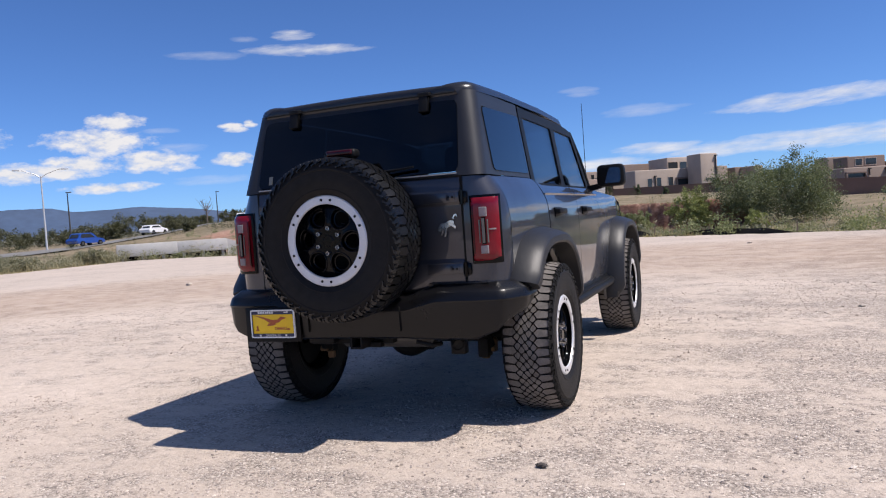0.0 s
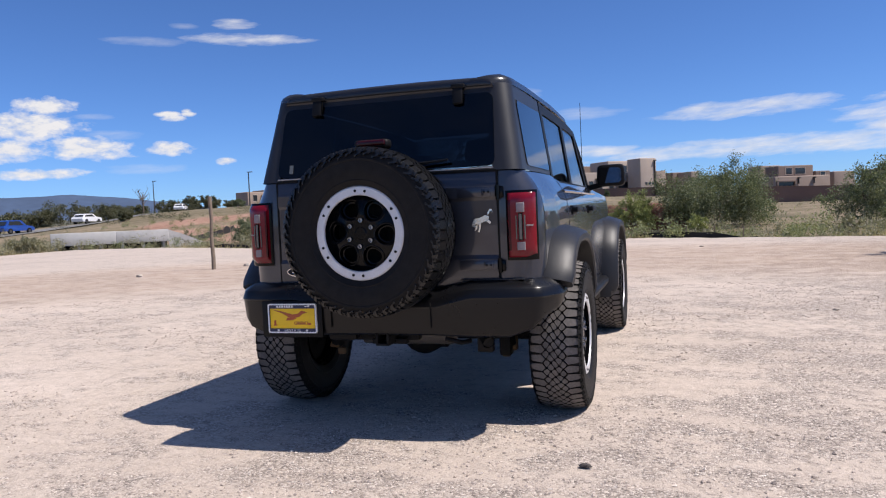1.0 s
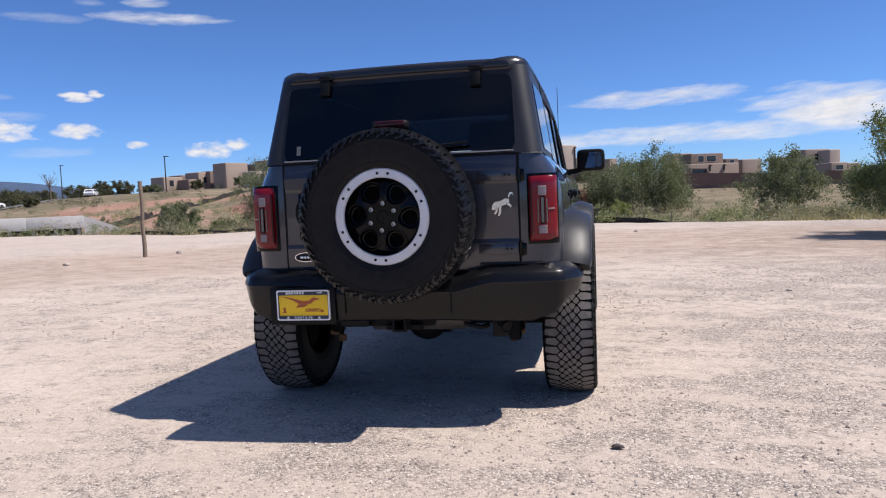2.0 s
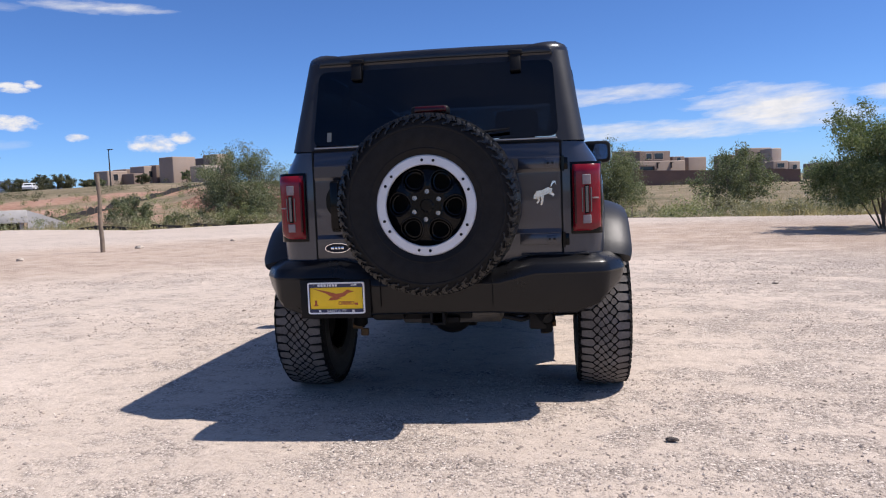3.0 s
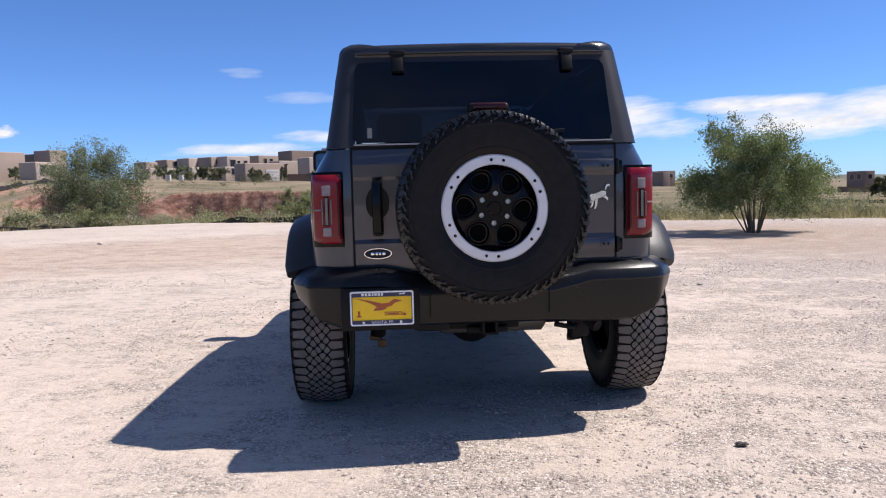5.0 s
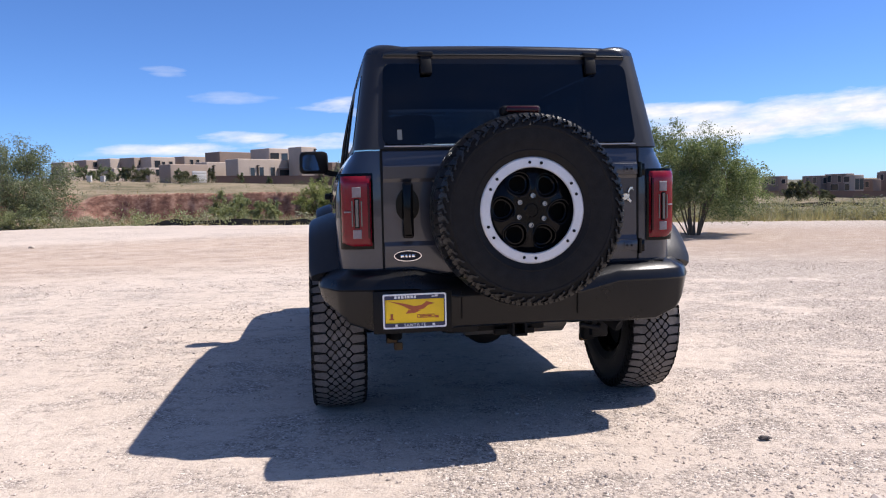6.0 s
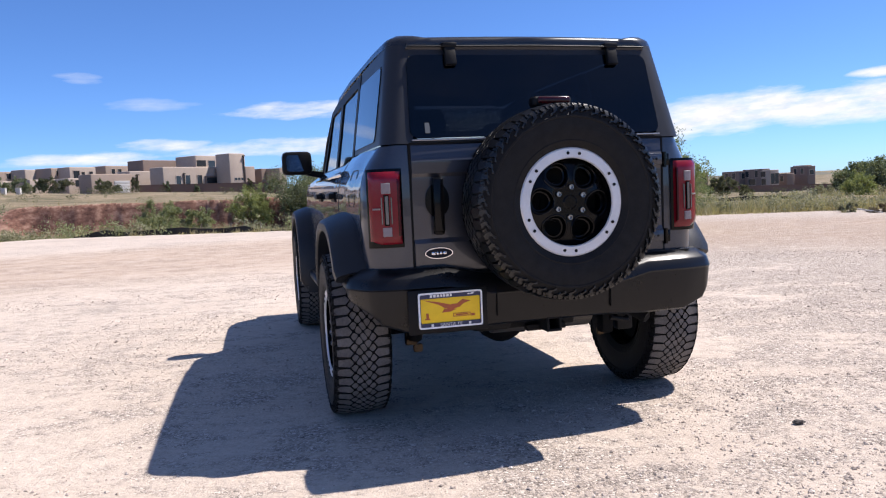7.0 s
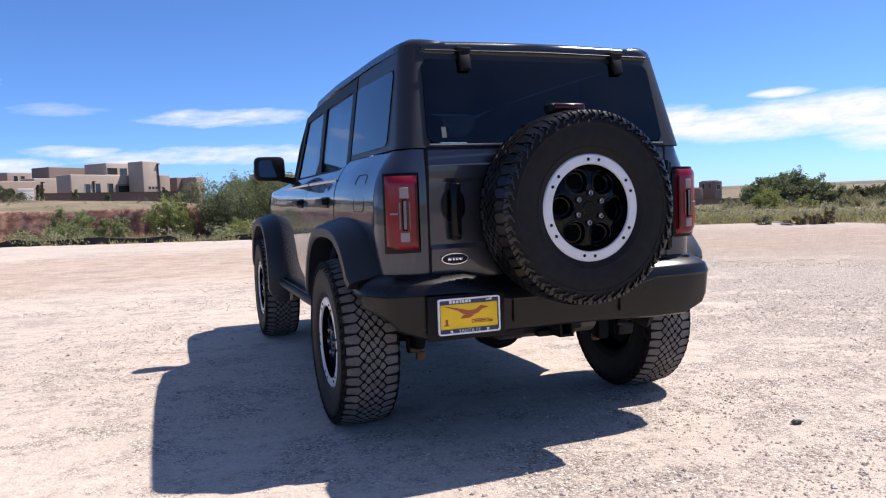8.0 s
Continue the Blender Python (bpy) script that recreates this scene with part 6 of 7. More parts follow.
DARKROCK = simple("dark_stone", (0.06, 0.05, 0.045), 0.9, 0, 0.3, 30, 0.5, 60)
PALEROCK = simple("pale_stone", (0.42, 0.36, 0.30), 0.9, 0, 0.25, 20, 0.5, 60)
rock("dark_stone", (-1.094, 3.55, 0.012), (0.028, 0.018, 0.010), DARKROCK, 2, "small dark stone lying on pale gravel")
for i, (b, r, k) in enumerate(((-36.5, 20, 0.10), (-30, 21, 0.07), (-44, 18, 0.08), (12, 9, 0.03), (38, 7, 0.03), (-2, 21, 0.05), (30, 4.2, 0.022), (-62, 6, 0.03))):
    rock("pale_stone", polar(b, r, k * 0.3), (k, k * 0.8, k * 0.55), PALEROCK, i + 5, "pale stone lying on the gravel lot")


# ---- post, silt fences, culvert, lamps ----
bm = bmesh.new()
tube(bm, [(0, 0, -0.2), (0.01, 0, 0.3), (-0.025, 0.01, 0.8), (0.02, 0, 1.3), (-0.015, 0.01, 1.88)], [0.055, 0.052, 0.046, 0.045, 0.05], 10)
post = part("wooden_post", bm, POST_WOOD)
post.location = (-13.8, 15.2, 0)
tagged(post, "weathered crooked wooden post standing on the lot", "post")

FABRIC = simple("black_silt_fabric", (0.018, 0.017, 0.016), 0.8, 0, 0.4, 3, 0.5, 20)


def silt_fence(points, high, seed, label):
    """Sagging black fabric between short stakes, following the ground."""
    rng = random.Random(seed)
    ob = new("silt_fence")
    ob.location = points[0]
    bm = bmesh.new()
    stakes = bmesh.new()
    rings = []
    long = sum((b - a).length for a, b in zip(points, points[1:]))
    gone = 0.0
    for a, b in zip(points, points[1:]):
        n = max(2, int((b - a).length / 0.45))
        for k in range(n):
            p = a.lerp(b, k / n)
            z = land(p.x, p.y)
            sag = high * (0.62 + 0.38 * noise.noise(Vector((p.x * 0.9, p.y * 0.9, seed)))) * (0.35 if noise.noise(Vector((p.x * 0.3, p.y * 0.3, seed + 3))) < -0.28 else 1)
            gone += (b - a).length / n
            sag *= max(0.15, smooth(min(gone, long - gone) / 1.8))
            lean = 0.12 * noise.noise(Vector((p.x * 0.6, p.y * 0.6, seed + 1)))
            q = p - points[0]
            rings.append([Vector((q.x, q.y, z - 0.1 - points[0].z)), Vector((q.x, q.y + lean, z + sag - points[0].z)), Vector((q.x, q.y + lean + 0.02, z + sag - points[0].z)), Vector((q.x, q.y + 0.03, z - 0.1 - points[0].z))])
            if k % 4 == 0:
                tube(stakes, [Vector((q.x, q.y + 0.05, z - 0.1 - points[0].z)), Vector((q.x + 0.02, q.y + 0.05 + lean, z + high * 1.15 - points[0].z))], 0.018, 5)
    loft(bm, rings)
    part("fabric", bm, FABRIC, ob, smooth=0)
    tagged(part("stakes", stakes, POST_WOOD, ob), kind="stuff")
    tagged(ob, label, "fence")


silt_fence([on_land(b, lerp_table(EDGE, b) + 0.35, 0) for b in range(-22, 3, 2)], 0.33, 1, "torn black silt fence along the lot edge")
silt_fence([on_land(b, lerp_table(EDGE, b) + 0.3, 0) for b in (-41, -38, -35, -32, -29)], 0.26, 2, "torn black silt fence along the lot edge")
silt_fence([on_land(b, 44, 0) for b in range(19, 34, 2)], 0.36, 3, "low black silt fence across dry grass")
silt_fence([on_land(b, r, 0) for b, r in ((-31.5, 104), (-33.0, 99), (-34.2, 93), (-35.8, 85), (-37.4, 77), (-39.0, 68), (-41.0, 61), (-43.0, 57))], 0.75, 4, "black silt fence climbing the earth bank")

# plank lying in the weeds
bm = bmesh.new()
box(bm, (0, 0, 0), (0.66, 0.09, 0.04), 0.008)
plank = part("plank", bm, PALE_WOOD)
plank.matrix_world = Matrix.Translation(polar(33.45, 23.9, 0.06)) @ pose(0, 0, 0, 0, 11, -30)
tagged(plank, "short bleached plank lying by the dead brush", "plank")

# concrete culvert under the road
left, right = polar(-51.7, 50), polar(-44.0, 50)
way = (right - left)
culvert = new("road_culvert")
culvert.matrix_world = Matrix.Translation((left + right) / 2) @ pose(0, 0, 0, 0, 0, math.degrees(math.atan2(way.y, way.x)))
span = way.length
bm = bmesh.new()
box(bm, (-span * 0.23, 0, 0.58), (span * 0.54, 0.35, 0.78), 0.03)
part("parapet", bm, CONCRETE, culvert)
bm = bmesh.new()
box(bm, (span * 0.27, 0.02, 0.575), (span * 0.46, 0.35, 0.76), 0.03)
part("parapet", bm, CONCRETE, culvert)
bm = bmesh.new()
box(bm, (0, 2.0, 0.29), (span, 3.6, 0.16), 0.02)
part("deck", bm, CONCRETE, culvert)
for k in range(6):
    bm = bmesh.new()
    box(bm, (-span / 2 + 0.3 + (span - 0.6) * k / 5, 1.2, -0.3), (0.18, 2.4, 1.1), 0.02)
    part("pier", bm, CONCRETE, culvert)
# black sheet behind the piers stands in for the shade under the deck
bm = bmesh.new()
box(bm, (0, 3.2, -0.2), (span, 0.2, 1.1), 0.01)
part("shade_backing", bm, UNDER, culvert)
bm = bmesh.new()
loft(bm, [[Vector((span / 2 + x, -0.1, z)), Vector((span / 2 + x, 0.25, z)), Vector((span / 2 + x, 0.25, -0.9)), Vector((span / 2 + x, -0.1, -0.9))] for x, z in ((0.0, 0.92), (0.8, 0.64), (2.2, 0.0))], closed=True, caps=True)
part("wing_wall", bm, CONCRETE, culvert)
tagged(culvert, "pale weathered concrete road culvert with low parapets", "culvert")

# asphalt road behind it
ASPHALT = simple("worn_asphalt", (0.17, 0.165, 0.155), 0.9, 0, 0.15, 0.6, 0.3, 20)
bm = bmesh.new()
rings = []
for b, r in ((-70, 84), (-63, 88), (-58, 95), (-55, 101), (-52, 110), (-49, 121), (-46.5, 134), (-44, 152), (-41.5, 178)):
    rings.append([on_land(b, r + q, -0.10 - 0.05 * (1 - abs(q) / 5)) for q in (-5, -2.5, 0, 2.5, 5)])
loft(bm, rings)
tagged(part("road", bm, ASPHALT), "grey asphalt road climbing past the culvert", "road", kind="structure")


def street_lamp(at, high, arms, mat, label):
    ob = new("street_lamp")
    ob.location = at
    bm = bmesh.new()
    tube(bm, [(0, 0, -0.3), (0, 0, 0.5), (0, 0, high)], [0.14, 0.12, 0.07], 10)
    part("pole", bm, mat, ob)
    for d in arms:
        bm = bmesh.new()
        tube(bm, [(0, 0, high - 0.2), (d * 0.6, 0, high + 0.25), (d * 1.9, 0, high + 0.75), (d * 2.3, 0, high + 0.82)], [0.05, 0.045, 0.04, 0.04], 6)
        arm = part("arm", bm, mat, ob)
        bm = bmesh.new()
        box(bm, (d * 2.6, 0, high + 0.80), (0.75, 0.3, 0.14), 0.05)
        part("lamp_head", bm, mat, arm)
    tagged(ob, label, "street lamp")
    return ob


lamp_a = street_lamp(on_land(-56.82, 100), 9.0, (1, -1), GALV, "pale double-armed street lamp on a tall pole")
lamp_a.rotation_euler.z = radians(50)
for b, r, h in ((-55.4, 118, 7.6), (-38.9, 125, 5.5), (-45.7, 165, 7.0)):
    lamp_b = street_lamp(on_land(b, r), h, (), DARK_POLE, "dark square-headed street lamp on a slim pole")
    bm = bmesh.new()
    box(bm, (0.3, 0, h + 0.05), (0.9, 0.35, 0.12), 0.03)
    part("lamp_head", bm, DARK_POLE, lamp_b)


# ---- far cars ----
def far_car(b, r, turn, paint, high, label, name):
    ob = new(name)
    p = on_land(b, r, -0.14)
    ob.matrix_world = Matrix.Translation(p) @ pose(0, 0, 0, 0, 0, turn)
    bm = bmesh.new()
    low = [(-2.25, 0.45), (-2.3, 0.75), (-2.15, 0.95), (-1.2, 1.0), (1.0, 0.98), (2.0, 0.85), (2.3, 0.65), (2.25, 0.35), (-2.1, 0.32)]
    loft(bm, [[Vector((x * k, y, z)) for x, z in low] for y, k in ((-0.9, 0.97), (-0.86, 1.0), (0.86, 1.0), (0.9, 0.97))], closed=True, caps=True)
    part("body", bm, paint, ob)
    bm = bmesh.new()
    cab = [(-1.9, 0.96), (-1.55, high - 0.1), (-1.2, high), (0.1, high), (0.45, high - 0.08), (1.15, 0.95)]
    loft(bm, [[Vector((x, y * k2, z)) for x, z in cab] for y, k2 in ((-0.78, 1), (0.78, 1))], closed=True, caps=True)
    part("cabin", bm, paint, ob)
    bm = bmesh.new()
    glass = [(-1.55, 1.02), (-1.35, high - 0.14), (0.05, high - 0.12), (0.75, 1.0)]
    for y in (-0.795, 0.795):
        slab(bm, glass, [], lambda u, v, d: Vector((u, y + (d if y < 0 else -d), v)), 0.02)
    part("windows", bm, WINDOW, ob)
    for name_of, foot, head in (("rear_window", (-1.87, 1.02), (-1.60, high - 0.15)), ("windscreen", (1.10, 1.00), (0.56, high - 0.14))):
        bm = bmesh.new()
        out = 0.03 if foot[0] > 0 else -0.03
        loft(bm, [[Vector((foot[0] + k, y, foot[1])), Vector((head[0] + k, y * 0.92, head[1]))] for y, k in ((-0.66, 0), (-0.66, out), (0.66, out), (0.66, 0))], caps=False)
        part(name_of, bm, WINDOW, ob)
    for x in (-1.4, 1.4):
        for y in (-0.86, 0.86):
            bm = bmesh.new()
            tube(bm, [(x, y - 0.1, 0.33), (x, y + 0.1, 0.33)], 0.33, 18)
            wheel = part("wheel", bm, RUBBER, ob)
            bm = bmesh.new()
            tube(bm, [(x, y - 0.11, 0.33), (x, y + 0.11, 0.33)], 0.19, 14)
            part("rim", bm, STEEL, wheel)
    tagged(ob, label, "car")


far_car(-50.0, 117.5, 106, WHITE_PAINT, 1.42, "white saloon car driving on the far road", "white_car")
far_car(-54.4, 102.0, 100, BLUE_PAINT, 1.62, "blue hatchback car driving on the far road", "blue_car")
far_car(-43.9, 157, 122, WHITE_PAINT, 1.45, "small white car far along the road", "white_car")


# ---- stucco houses ----
FACE = radians(36)


def house(label, blocks, base_b, base_r, windows=(), porches=(), doors=(), posts=(), swing=0.0, shaded=()):
    """A flat-roofed house of rounded stucco blocks, turned so that one face meets the sun.
    Blocks: bearing of the far end of the shaded face, of the near corner, of the far end of the sunny face, top, distance, tone.
    Windows: block, place along the sunny (or shaded) face (0 to 1), height, width, height of pane."""
    base_b += swing
    blocks = [(b0 + swing, bc + swing, b1 + swing, top, r, tone) for b0, bc, b1, top, r, tone in blocks]
    at = on_land(base_b, base_r)
    ob = new("stucco_house")
    ob.matrix_world = Matrix.Translation(at) @ pose(0, 0, 0, 0, 0, -base_b)
    back = ob.matrix_world.inverted()
    made, sides = [], []
    for b0, bm_, b1, top, r, tone in blocks:
        q = back @ polar(bm_, r, at.z)
        w = max(2.0, math.radians(b1 - bm_) * r / math.cos(FACE))
        d = max(4.0, math.radians(bm_ - b0) * r / math.sin(FACE))
        m = Matrix.Translation((q.x, q.y, 0)) @ Matrix.Rotation(FACE, 4, "Z")
        high = top - at.z + 1.5
        bm = bmesh.new()
        box(bm, (w / 2, d / 2, high / 2 - 1.5), (w, d, high), 0.16, seg=3)
        wall = part("wall", bm, ADOBE[tone], ob)
        wall.matrix_basis = m
        made.append((m, w))
        sides.append((m @ Matrix.Translation((0, d, 0)) @ Matrix.Rotation(-math.pi / 2, 4, "Z"), d))
    for face, (k, t, z, w, h) in [(made, q) for q in windows] + [(sides, q) for q in shaded]:
        m, wide = face[k]
        x, v0, v1 = t * wide, z - at.z - h / 2, z - at.z + h / 2
        bm = bmesh.new()
        slab(bm, [(x - w / 2 - 0.1, v0 - 0.1), (x + w / 2 + 0.1, v0 - 0.1), (x + w / 2 + 0.1, v1 + 0.1), (x - w / 2 - 0.1, v1 + 0.1)], [[(x - w / 2, v0), (x + w / 2, v0), (x + w / 2, v1), (x - w / 2, v1)]], lambda u, v, d: Vector((u, d - 0.05, v)), 0.12)
        frame_ = part("window", bm, ADOBE[2], ob)
        frame_.matrix_basis = m
        bm = bmesh.new()
        box(bm, (x, -0.012, (v0 + v1) / 2), (w, 0.03, h), 0)
        part("pane", bm, WINDOW, frame_)
    for k, t0, t1, z0, z1 in porches:
        m, wide = made[k]
        x0, x1, z0, z1 = t0 * wide, t1 * wide, z0 - at.z, z1 - at.z
        bm = bmesh.new()
        box(bm, ((x0 + x1) / 2, -0.08, z1 + 0.15), (x1 - x0 + 0.6, 0.5, 0.3), 0.03)
        box(bm, (x0 - 0.15, -0.08, (z0 + z1) / 2), (0.3, 0.5, z1 - z0), 0.03)
        box(bm, (x1 + 0.15, -0.08, (z0 + z1) / 2), (0.3, 0.5, z1 - z0), 0.03)
        porch = part("porch", bm, ADOBE[1], ob)
        porch.matrix_basis = m
        # dark panel flat on the wall in place of the porch's shaded depth
        bm = bmesh.new()
        box(bm, ((x0 + x1) / 2, -0.012, (z0 + z1) / 2), (x1 - x0, 0.02, z1 - z0), 0)
        part("porch_shade_panel", bm, WINDOW, porch)
    for k, t0, t1, z0, z1 in doors:
        m, wide = made[k]
        bm = bmesh.new()
        for j in range(4):
            box(bm, ((t0 + t1) / 2 * wide, -0.03, z0 + (z1 - z0) * (j + 0.5) / 4 - at.z), ((t1 - t0) * wide, 0.08, (z1 - z0) / 4 - 0.03), 0.01)
        leaf = part("garage_door", bm, simple("grey_garage_door", (0.48, 0.47, 0.46), 0.6, 0, 0.08, 2), ob)
        leaf.matrix_basis = m
    for k, t, z0, z1 in posts:
        m, wide = made[k]
        bm = bmesh.new()
        tube(bm, [(t * wide, -0.12, z0 - at.z), (t * wide, -0.12, z1 - at.z)], 0.11, 8)
        box(bm, (t * wide, -0.2, z1 - at.z), (0.4, 0.5, 0.2), 0.03)
        spout = part("downspout", bm, DARK_POLE, ob)
        spout.matrix_basis = m
    tagged(ob, label, "house", "stucco houses")
    return ob


def Z(z):
    """Height at the houses' distance."""
    return 1.17 + (z - 1.17) * 1.45


house("tan two-storey stucco house with a square tower and garage", [
    (-18.42, -17.31, -14.9, Z(7.05), 156, 1), (-15.15, -13.78, -12.2, Z(7.36), 153, 2), (-11.9, -11.45, -10.25, Z(7.32), 148, 2),
    (-16.85, -16.07, -11.4, Z(5.72), 145, 2), (-18.5, -18.25, -15.9, Z(5.5), 151, 2), (-21.0, -20.75, -18.2, Z(5.1), 145, 0),
    (-10.5, -10.35, -9.6, Z(5.6), 150, 0), (-9.8, -9.2, -8.5, Z(5.35), 154, 1), (-8.7, -7.9, -7.4, Z(5.3), 152, 0)], -14.5, 149,
    windows=[(3, 0.22, Z(4.05), 1.0, 1.5), (3, 0.36, Z(3.95), 1.0, 2.0), (3, 0.54, Z(3.95), 1.1, 2.0), (1, 0.25, Z(6.3), 2.2, 1.2), (1, 0.72, Z(6.25), 1.6, 1.3), (2, 0.35, Z(3.95), 0.6, 0.5), (2, 0.55, Z(3.95), 0.6, 0.5), (2, 0.75, Z(3.95), 0.6, 0.5)],
    porches=[(3, 0.64, 0.93, Z(3.4), Z(4.35))], doors=[(5, 0.55, 0.92, Z(2.75), Z(4.25))], posts=[(2, 0.88, Z(3.6), Z(7.0)), (3, 0.30, Z(3.5), Z(4.85)), (3, 0.95, Z(4.2), Z(5.0)), (4, 0.2, Z(3.0), Z(5.0))], swing=1.83)
house("tan stucco terrace house with stepped flat roofs", [
    (-28.4, -27.7, -26.9, Z(5.9), 162, 0), (-27.1, -26.3, -25.2, Z(6.3), 166, 0), (-25.6, -24.8, -23.8, Z(6.45), 164, 2), (-24.2, -23.25, -22.1, Z(6.5), 162, 0), (-27.9, -27.5, -25.4, Z(4.8), 154, 2), (-25.2, -24.6, -22.4, Z(4.85), 153, 2)], -25.2, 159,
    windows=[(4, 0.3, Z(4.2), 0.9, 1.2), (4, 0.7, Z(4.2), 0.9, 1.2), (5, 0.4, Z(4.2), 1.0, 1.3), (3, 0.4, Z(5.8), 1.0, 1.0), (1, 0.5, Z(5.7), 0.9, 1.0)], swing=2.0)
house("tan stucco terrace house with stepped flat roofs", [
    (-22.7, -22.15, -20.5, Z(6.52), 160, 2), (-20.9, -19.9, -18.2, Z(6.7), 164, 0), (-22.6, -22.3, -20.4, Z(4.85), 152, 2)], -20.6, 158,
    windows=[(0, 0.25, Z(5.5), 1.3, 1.5), (0, 0.5, Z(5.5), 0.7, 1.0), (0, 0.8, Z(5.6), 0.8, 0.9), (1, 0.3, Z(5.9), 0.8, 1.0), (1, 0.55, Z(5.9), 0.8, 1.0), (2, 0.3, Z(4.2), 1.0, 1.2), (2, 0.75, Z(4.1), 0.8, 1.2)], swing=2.0)


def A(z):
    return 1.17 + (z - 1.17) * 138 / 95


house("brown stucco house with a tall plain block", [
    (-37.5, -36.55, -34.95, A(6.4), 138, 0), (-35.2, -34.4, -33.5, A(6.45), 146, 1), (-34.2, -33.5, -32.4, A(6.75), 142, 0), (-38.4, -37.7, -37.0, A(5.6), 143, 1), (-34.8, -34.4, -33.0, A(5.2), 135, 2)], -35.8, 140,
    windows=[(4, 0.3, A(4.4), 1.0, 1.3), (4, 0.7, A(4.4), 1.0, 1.3), (3, 0.5, A(4.8), 0.7, 1.2)], swing=1.8)
house("low tan stucco house beside the bank", [
    (-42.4, -41.9, -40.6, A(5.0), 142, 0), (-41.2, -40.7, -40.1, A(5.3), 147, 1), (-39.9, -39.5, -38.4, A(5.5), 143, 0), (-40.6, -40.2, -39.6, A(4.6), 141, 1)], -40.2, 142,
    windows=[(0, 0.4, A(4.2), 0.9, 1.1), (2, 0.45, A(4.5), 1.1, 1.1)], swing=2.8)
house("brown two-storey stucco house behind a garden wall", [
    (-2.9, -2.3, -1.0, Z(5.5), 152, 0), (-1.6, -1.1, 1.1, Z(5.25), 148, 1), (-1.6, -1.3, 2.2, Z(3.85), 143, 0), (0.8, 1.2, 2.1, Z(4.5), 154, 1), (1.9, 2.3, 3.6, Z(4.4), 158, 0)], 0.2, 149,
    windows=[(1, 0.3, Z(4.55), 1.2, 1.1), (1, 0.62, Z(4.55), 2.0, 1.1), (3, 0.5, Z(4.1), 0.9, 0.8)], porches=[(2, 0.05, 0.34, Z(2.7), Z(3.15))], posts=[(2, 0.42, Z(2.9), Z(3.6)), (2, 0.7, Z(2.9), Z(3.6)), (0, 0.9, Z(4), Z(5.3))], swing=0.8)
house("tan stucco house with stepped parapets and garden wall", [
    (5.2, 5.9, 7.4, A(4.78), 141, 0), (7.2, 7.4, 7.95, A(4.6), 140, 2), (7.2, 7.5, 8.5, A(3.05), 136, 0), (8.3, 8.5, 9.25, A(2.95), 138, 2), (3.9, 4.4, 5.6, A(4.2), 147, 1)], 7.0, 141,
    windows=[(2, 0.5, A(2.5), 1.3, 0.7), (0, 0.5, A(3.9), 1.0, 1.0), (3, 0.5, A(2.3), 0.8, 0.7)], swing=1.25)


def G(z):
    return 1.17 + (z - 1.17) * 174 / 120


def D(z):
    return G(z) - 1.2


house("dark brown stucco house behind a long wall", [
    (25.4, 26.6, 27.1, D(2.95), 178, 1), (26.8, 28.1, 28.5, D(3.12), 174, 1), (28.3, 28.6, 29.2, D(2.9), 172, 2), (28.7, 29.7, 30.2, D(2.3), 180, 1)], 27.5, 176,
    windows=[(0, 0.5, D(2.2), 0.8, 1.2), (1, 0.5, D(2.3), 0.8, 1.2), (2, 0.3, D(1.6), 0.9, 2.2), (2, 0.75, D(1.6), 0.9, 2.2)], swing=1.2,
    shaded=[(0, 0.3, D(2.25), 1.1, 1.2), (0, 0.7, D(2.25), 1.1, 1.2), (0, 0.5, D(1.2), 2.2, 1.2), (1, 0.25, D(2.4), 1.2, 1.3), (1, 0.72, D(2.4), 1.0, 1.3), (1, 0.5, D(1.2), 2.4, 1.3), (2, 0.45, D(2.3), 1.6, 1.1), (2, 0.5, D(1.2), 1.4, 1.3), (3, 0.3, D(1.5), 1.0, 1.2), (3, 0.7, D(1.5), 1.0, 1.2)])
house("dark brown stucco house behind a long wall", [(29.9, 31.0, 31.4, G(2.45), 182, 1), (30.4, 30.8, 31.0, G(2.6), 185, 1)], 30.6, 182, windows=[(0, 0.5, G(1.5), 1.0, 1.0)], swing=1.2, shaded=[(0, 0.3, G(1.7), 1.0, 1.2), (0, 0.7, G(1.7), 1.0, 1.2)])
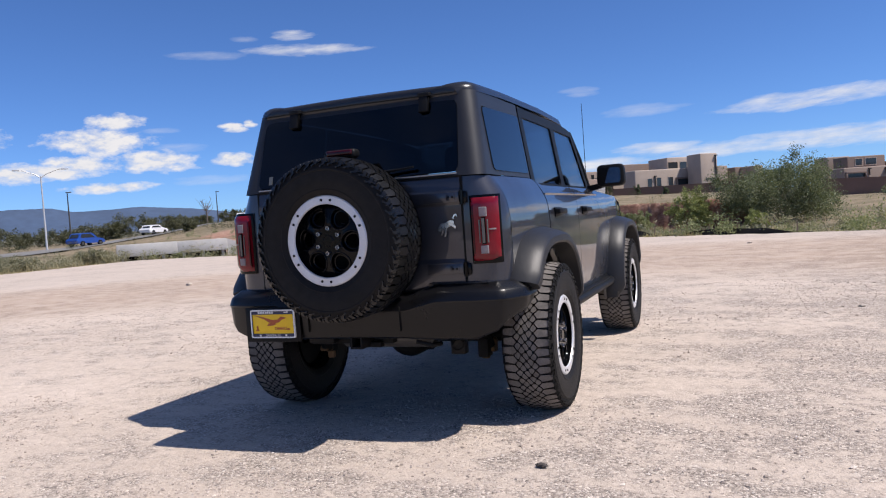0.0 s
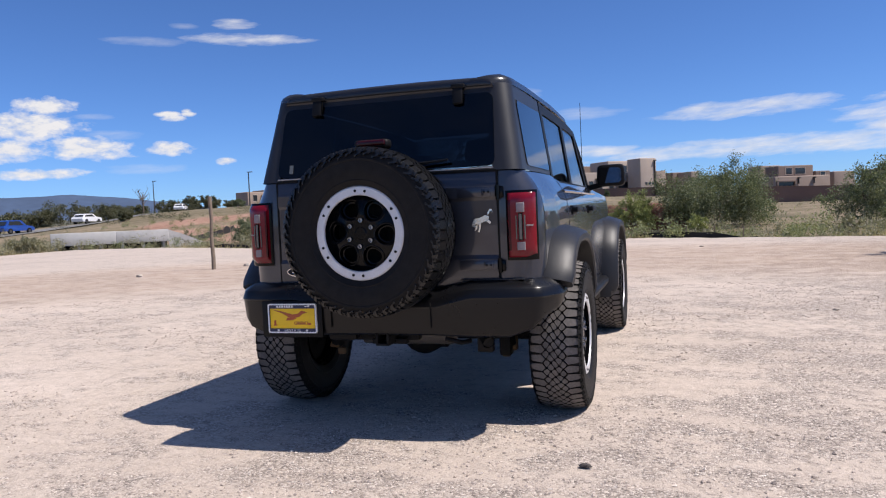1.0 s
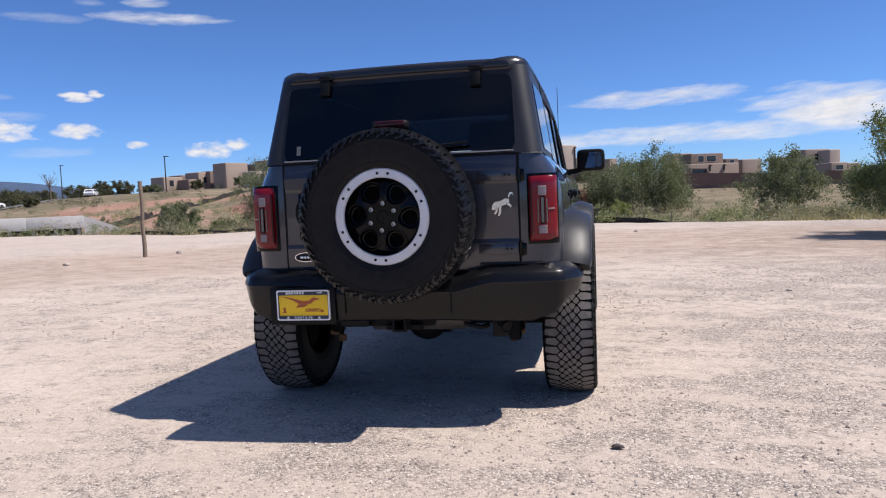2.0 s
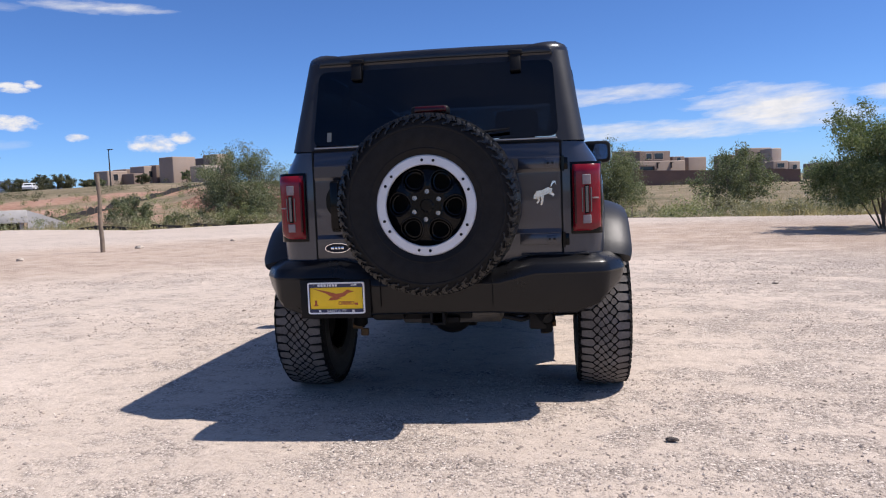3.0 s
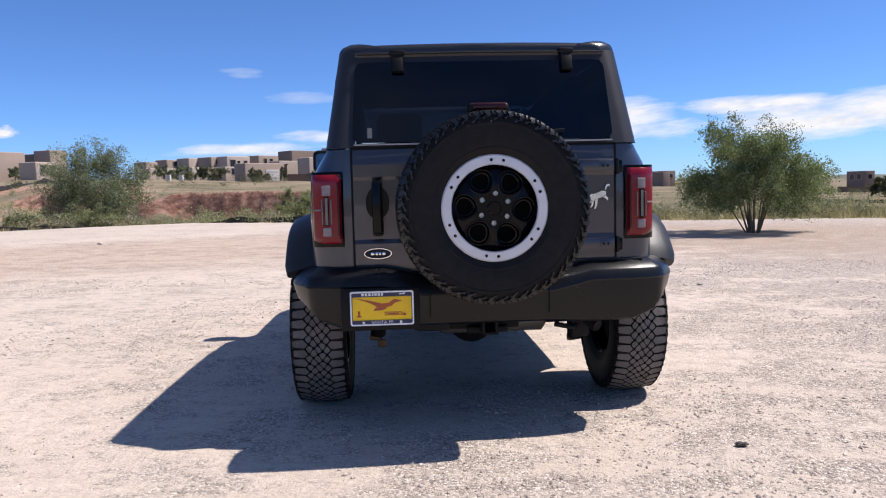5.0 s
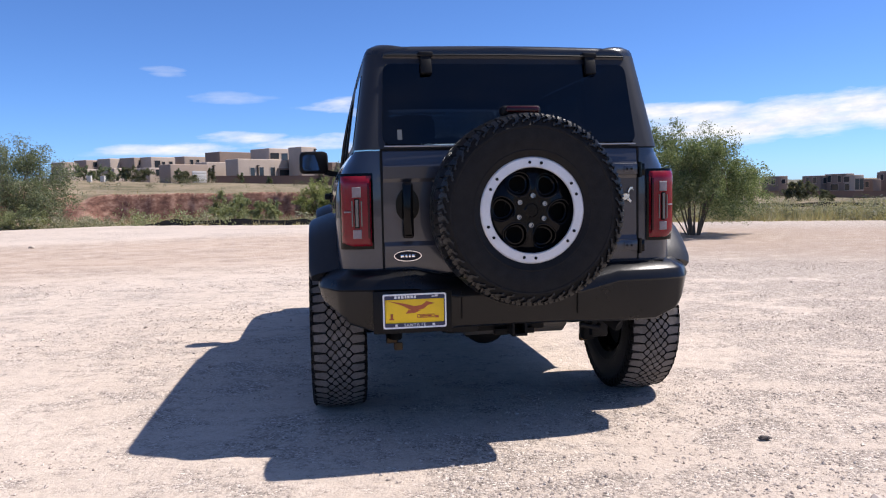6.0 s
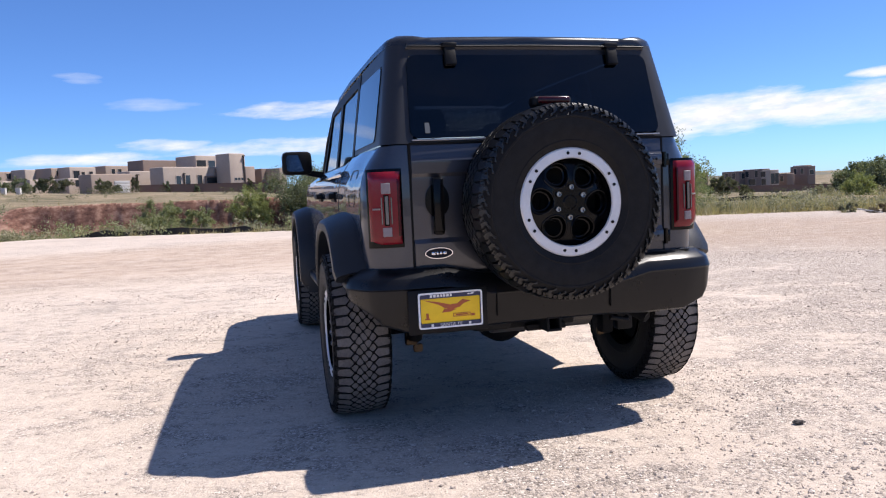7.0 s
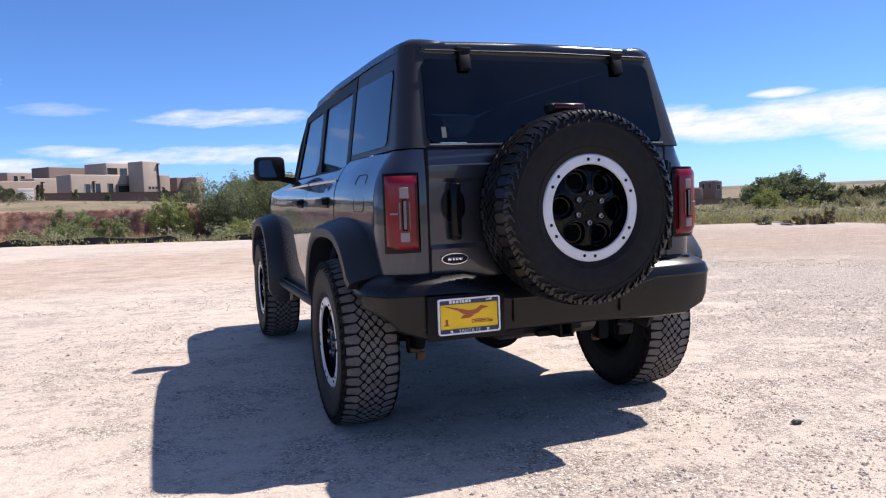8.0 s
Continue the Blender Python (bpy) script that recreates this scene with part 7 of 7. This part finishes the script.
house("distant low brown house", [(9.3, 11.2, 11.9, 4.28, 200, 1), (10.4, 11.0, 11.5, 3.95, 197, 1)], 10.6, 200, windows=[(0, 0.5, 3.0, 1.2, 1.0)], swing=1.2)
house("distant low brown house", [(22.9, 24.0, 24.6, D(3.1), 192, 1)], 23.7, 192, windows=[(0, 0.5, D(2.2), 1.0, 1.0)], swing=1.2, shaded=[(0, 0.3, D(2.2), 1.4, 1.2), (0, 0.7, D(2.2), 1.4, 1.2)])


def garden_wall(b0, r0, b1, r1, top, label):
    """A capped stucco wall that follows the ground."""
    bm = bmesh.new()
    rings = []
    start = on_land(b0, r0)
    for k in range(13):
        t = k / 12
        p = on_land(b0 + (b1 - b0) * t, r0 + (r1 - r0) * t)
        z = top[0] + (top[1] - top[0]) * t
        q = p - start
        low = min(p.z, z) - start.z - 0.8
        rings.append([Vector((q.x, q.y, low)), Vector((q.x, q.y, z - start.z - 0.08)), Vector((q.x, q.y - 0.05, z - start.z - 0.08)), Vector((q.x, q.y - 0.05, z - start.z)), Vector((q.x, q.y + 0.35, z - start.z)), Vector((q.x, q.y + 0.35, low))])
    loft(bm, rings, closed=True, caps=True)
    ob = part("garden_wall", bm, WALL_BROWN, smooth=0)
    ob.location = start
    tagged(ob, label, "wall")


garden_wall(-15.9, 138, -6.0, 138, (Z(3.45), Z(3.25)), "brown stucco garden wall before the house")
garden_wall(-2.0, 135, 4.8, 135, (Z(2.7), Z(2.3)), "dark brown stucco garden wall before the house")
garden_wall(8.4, 131, 10.5, 131, (A(2.2), A(1.95)), "brown stucco garden wall before the house")
garden_wall(23.6, 160, 34.2, 160, (-0.35, -0.8), "long brown stucco wall before dark houses")

# pale utility boxes and a parked truck by the houses
for b in (-24.27, -23.42):
    bm = bmesh.new()
    box(bm, (0, 0, 0.42), (0.62, 0.55, 0.95), 0.05)
    box(bm, (0, 0, 0.92), (0.68, 0.61, 0.07), 0.03)
    ob = part("utility_box", bm, CONCRETE)
    ob.location = on_land(b, 120)
    tagged(ob, "pale metal utility box on dry ground", "utility box")
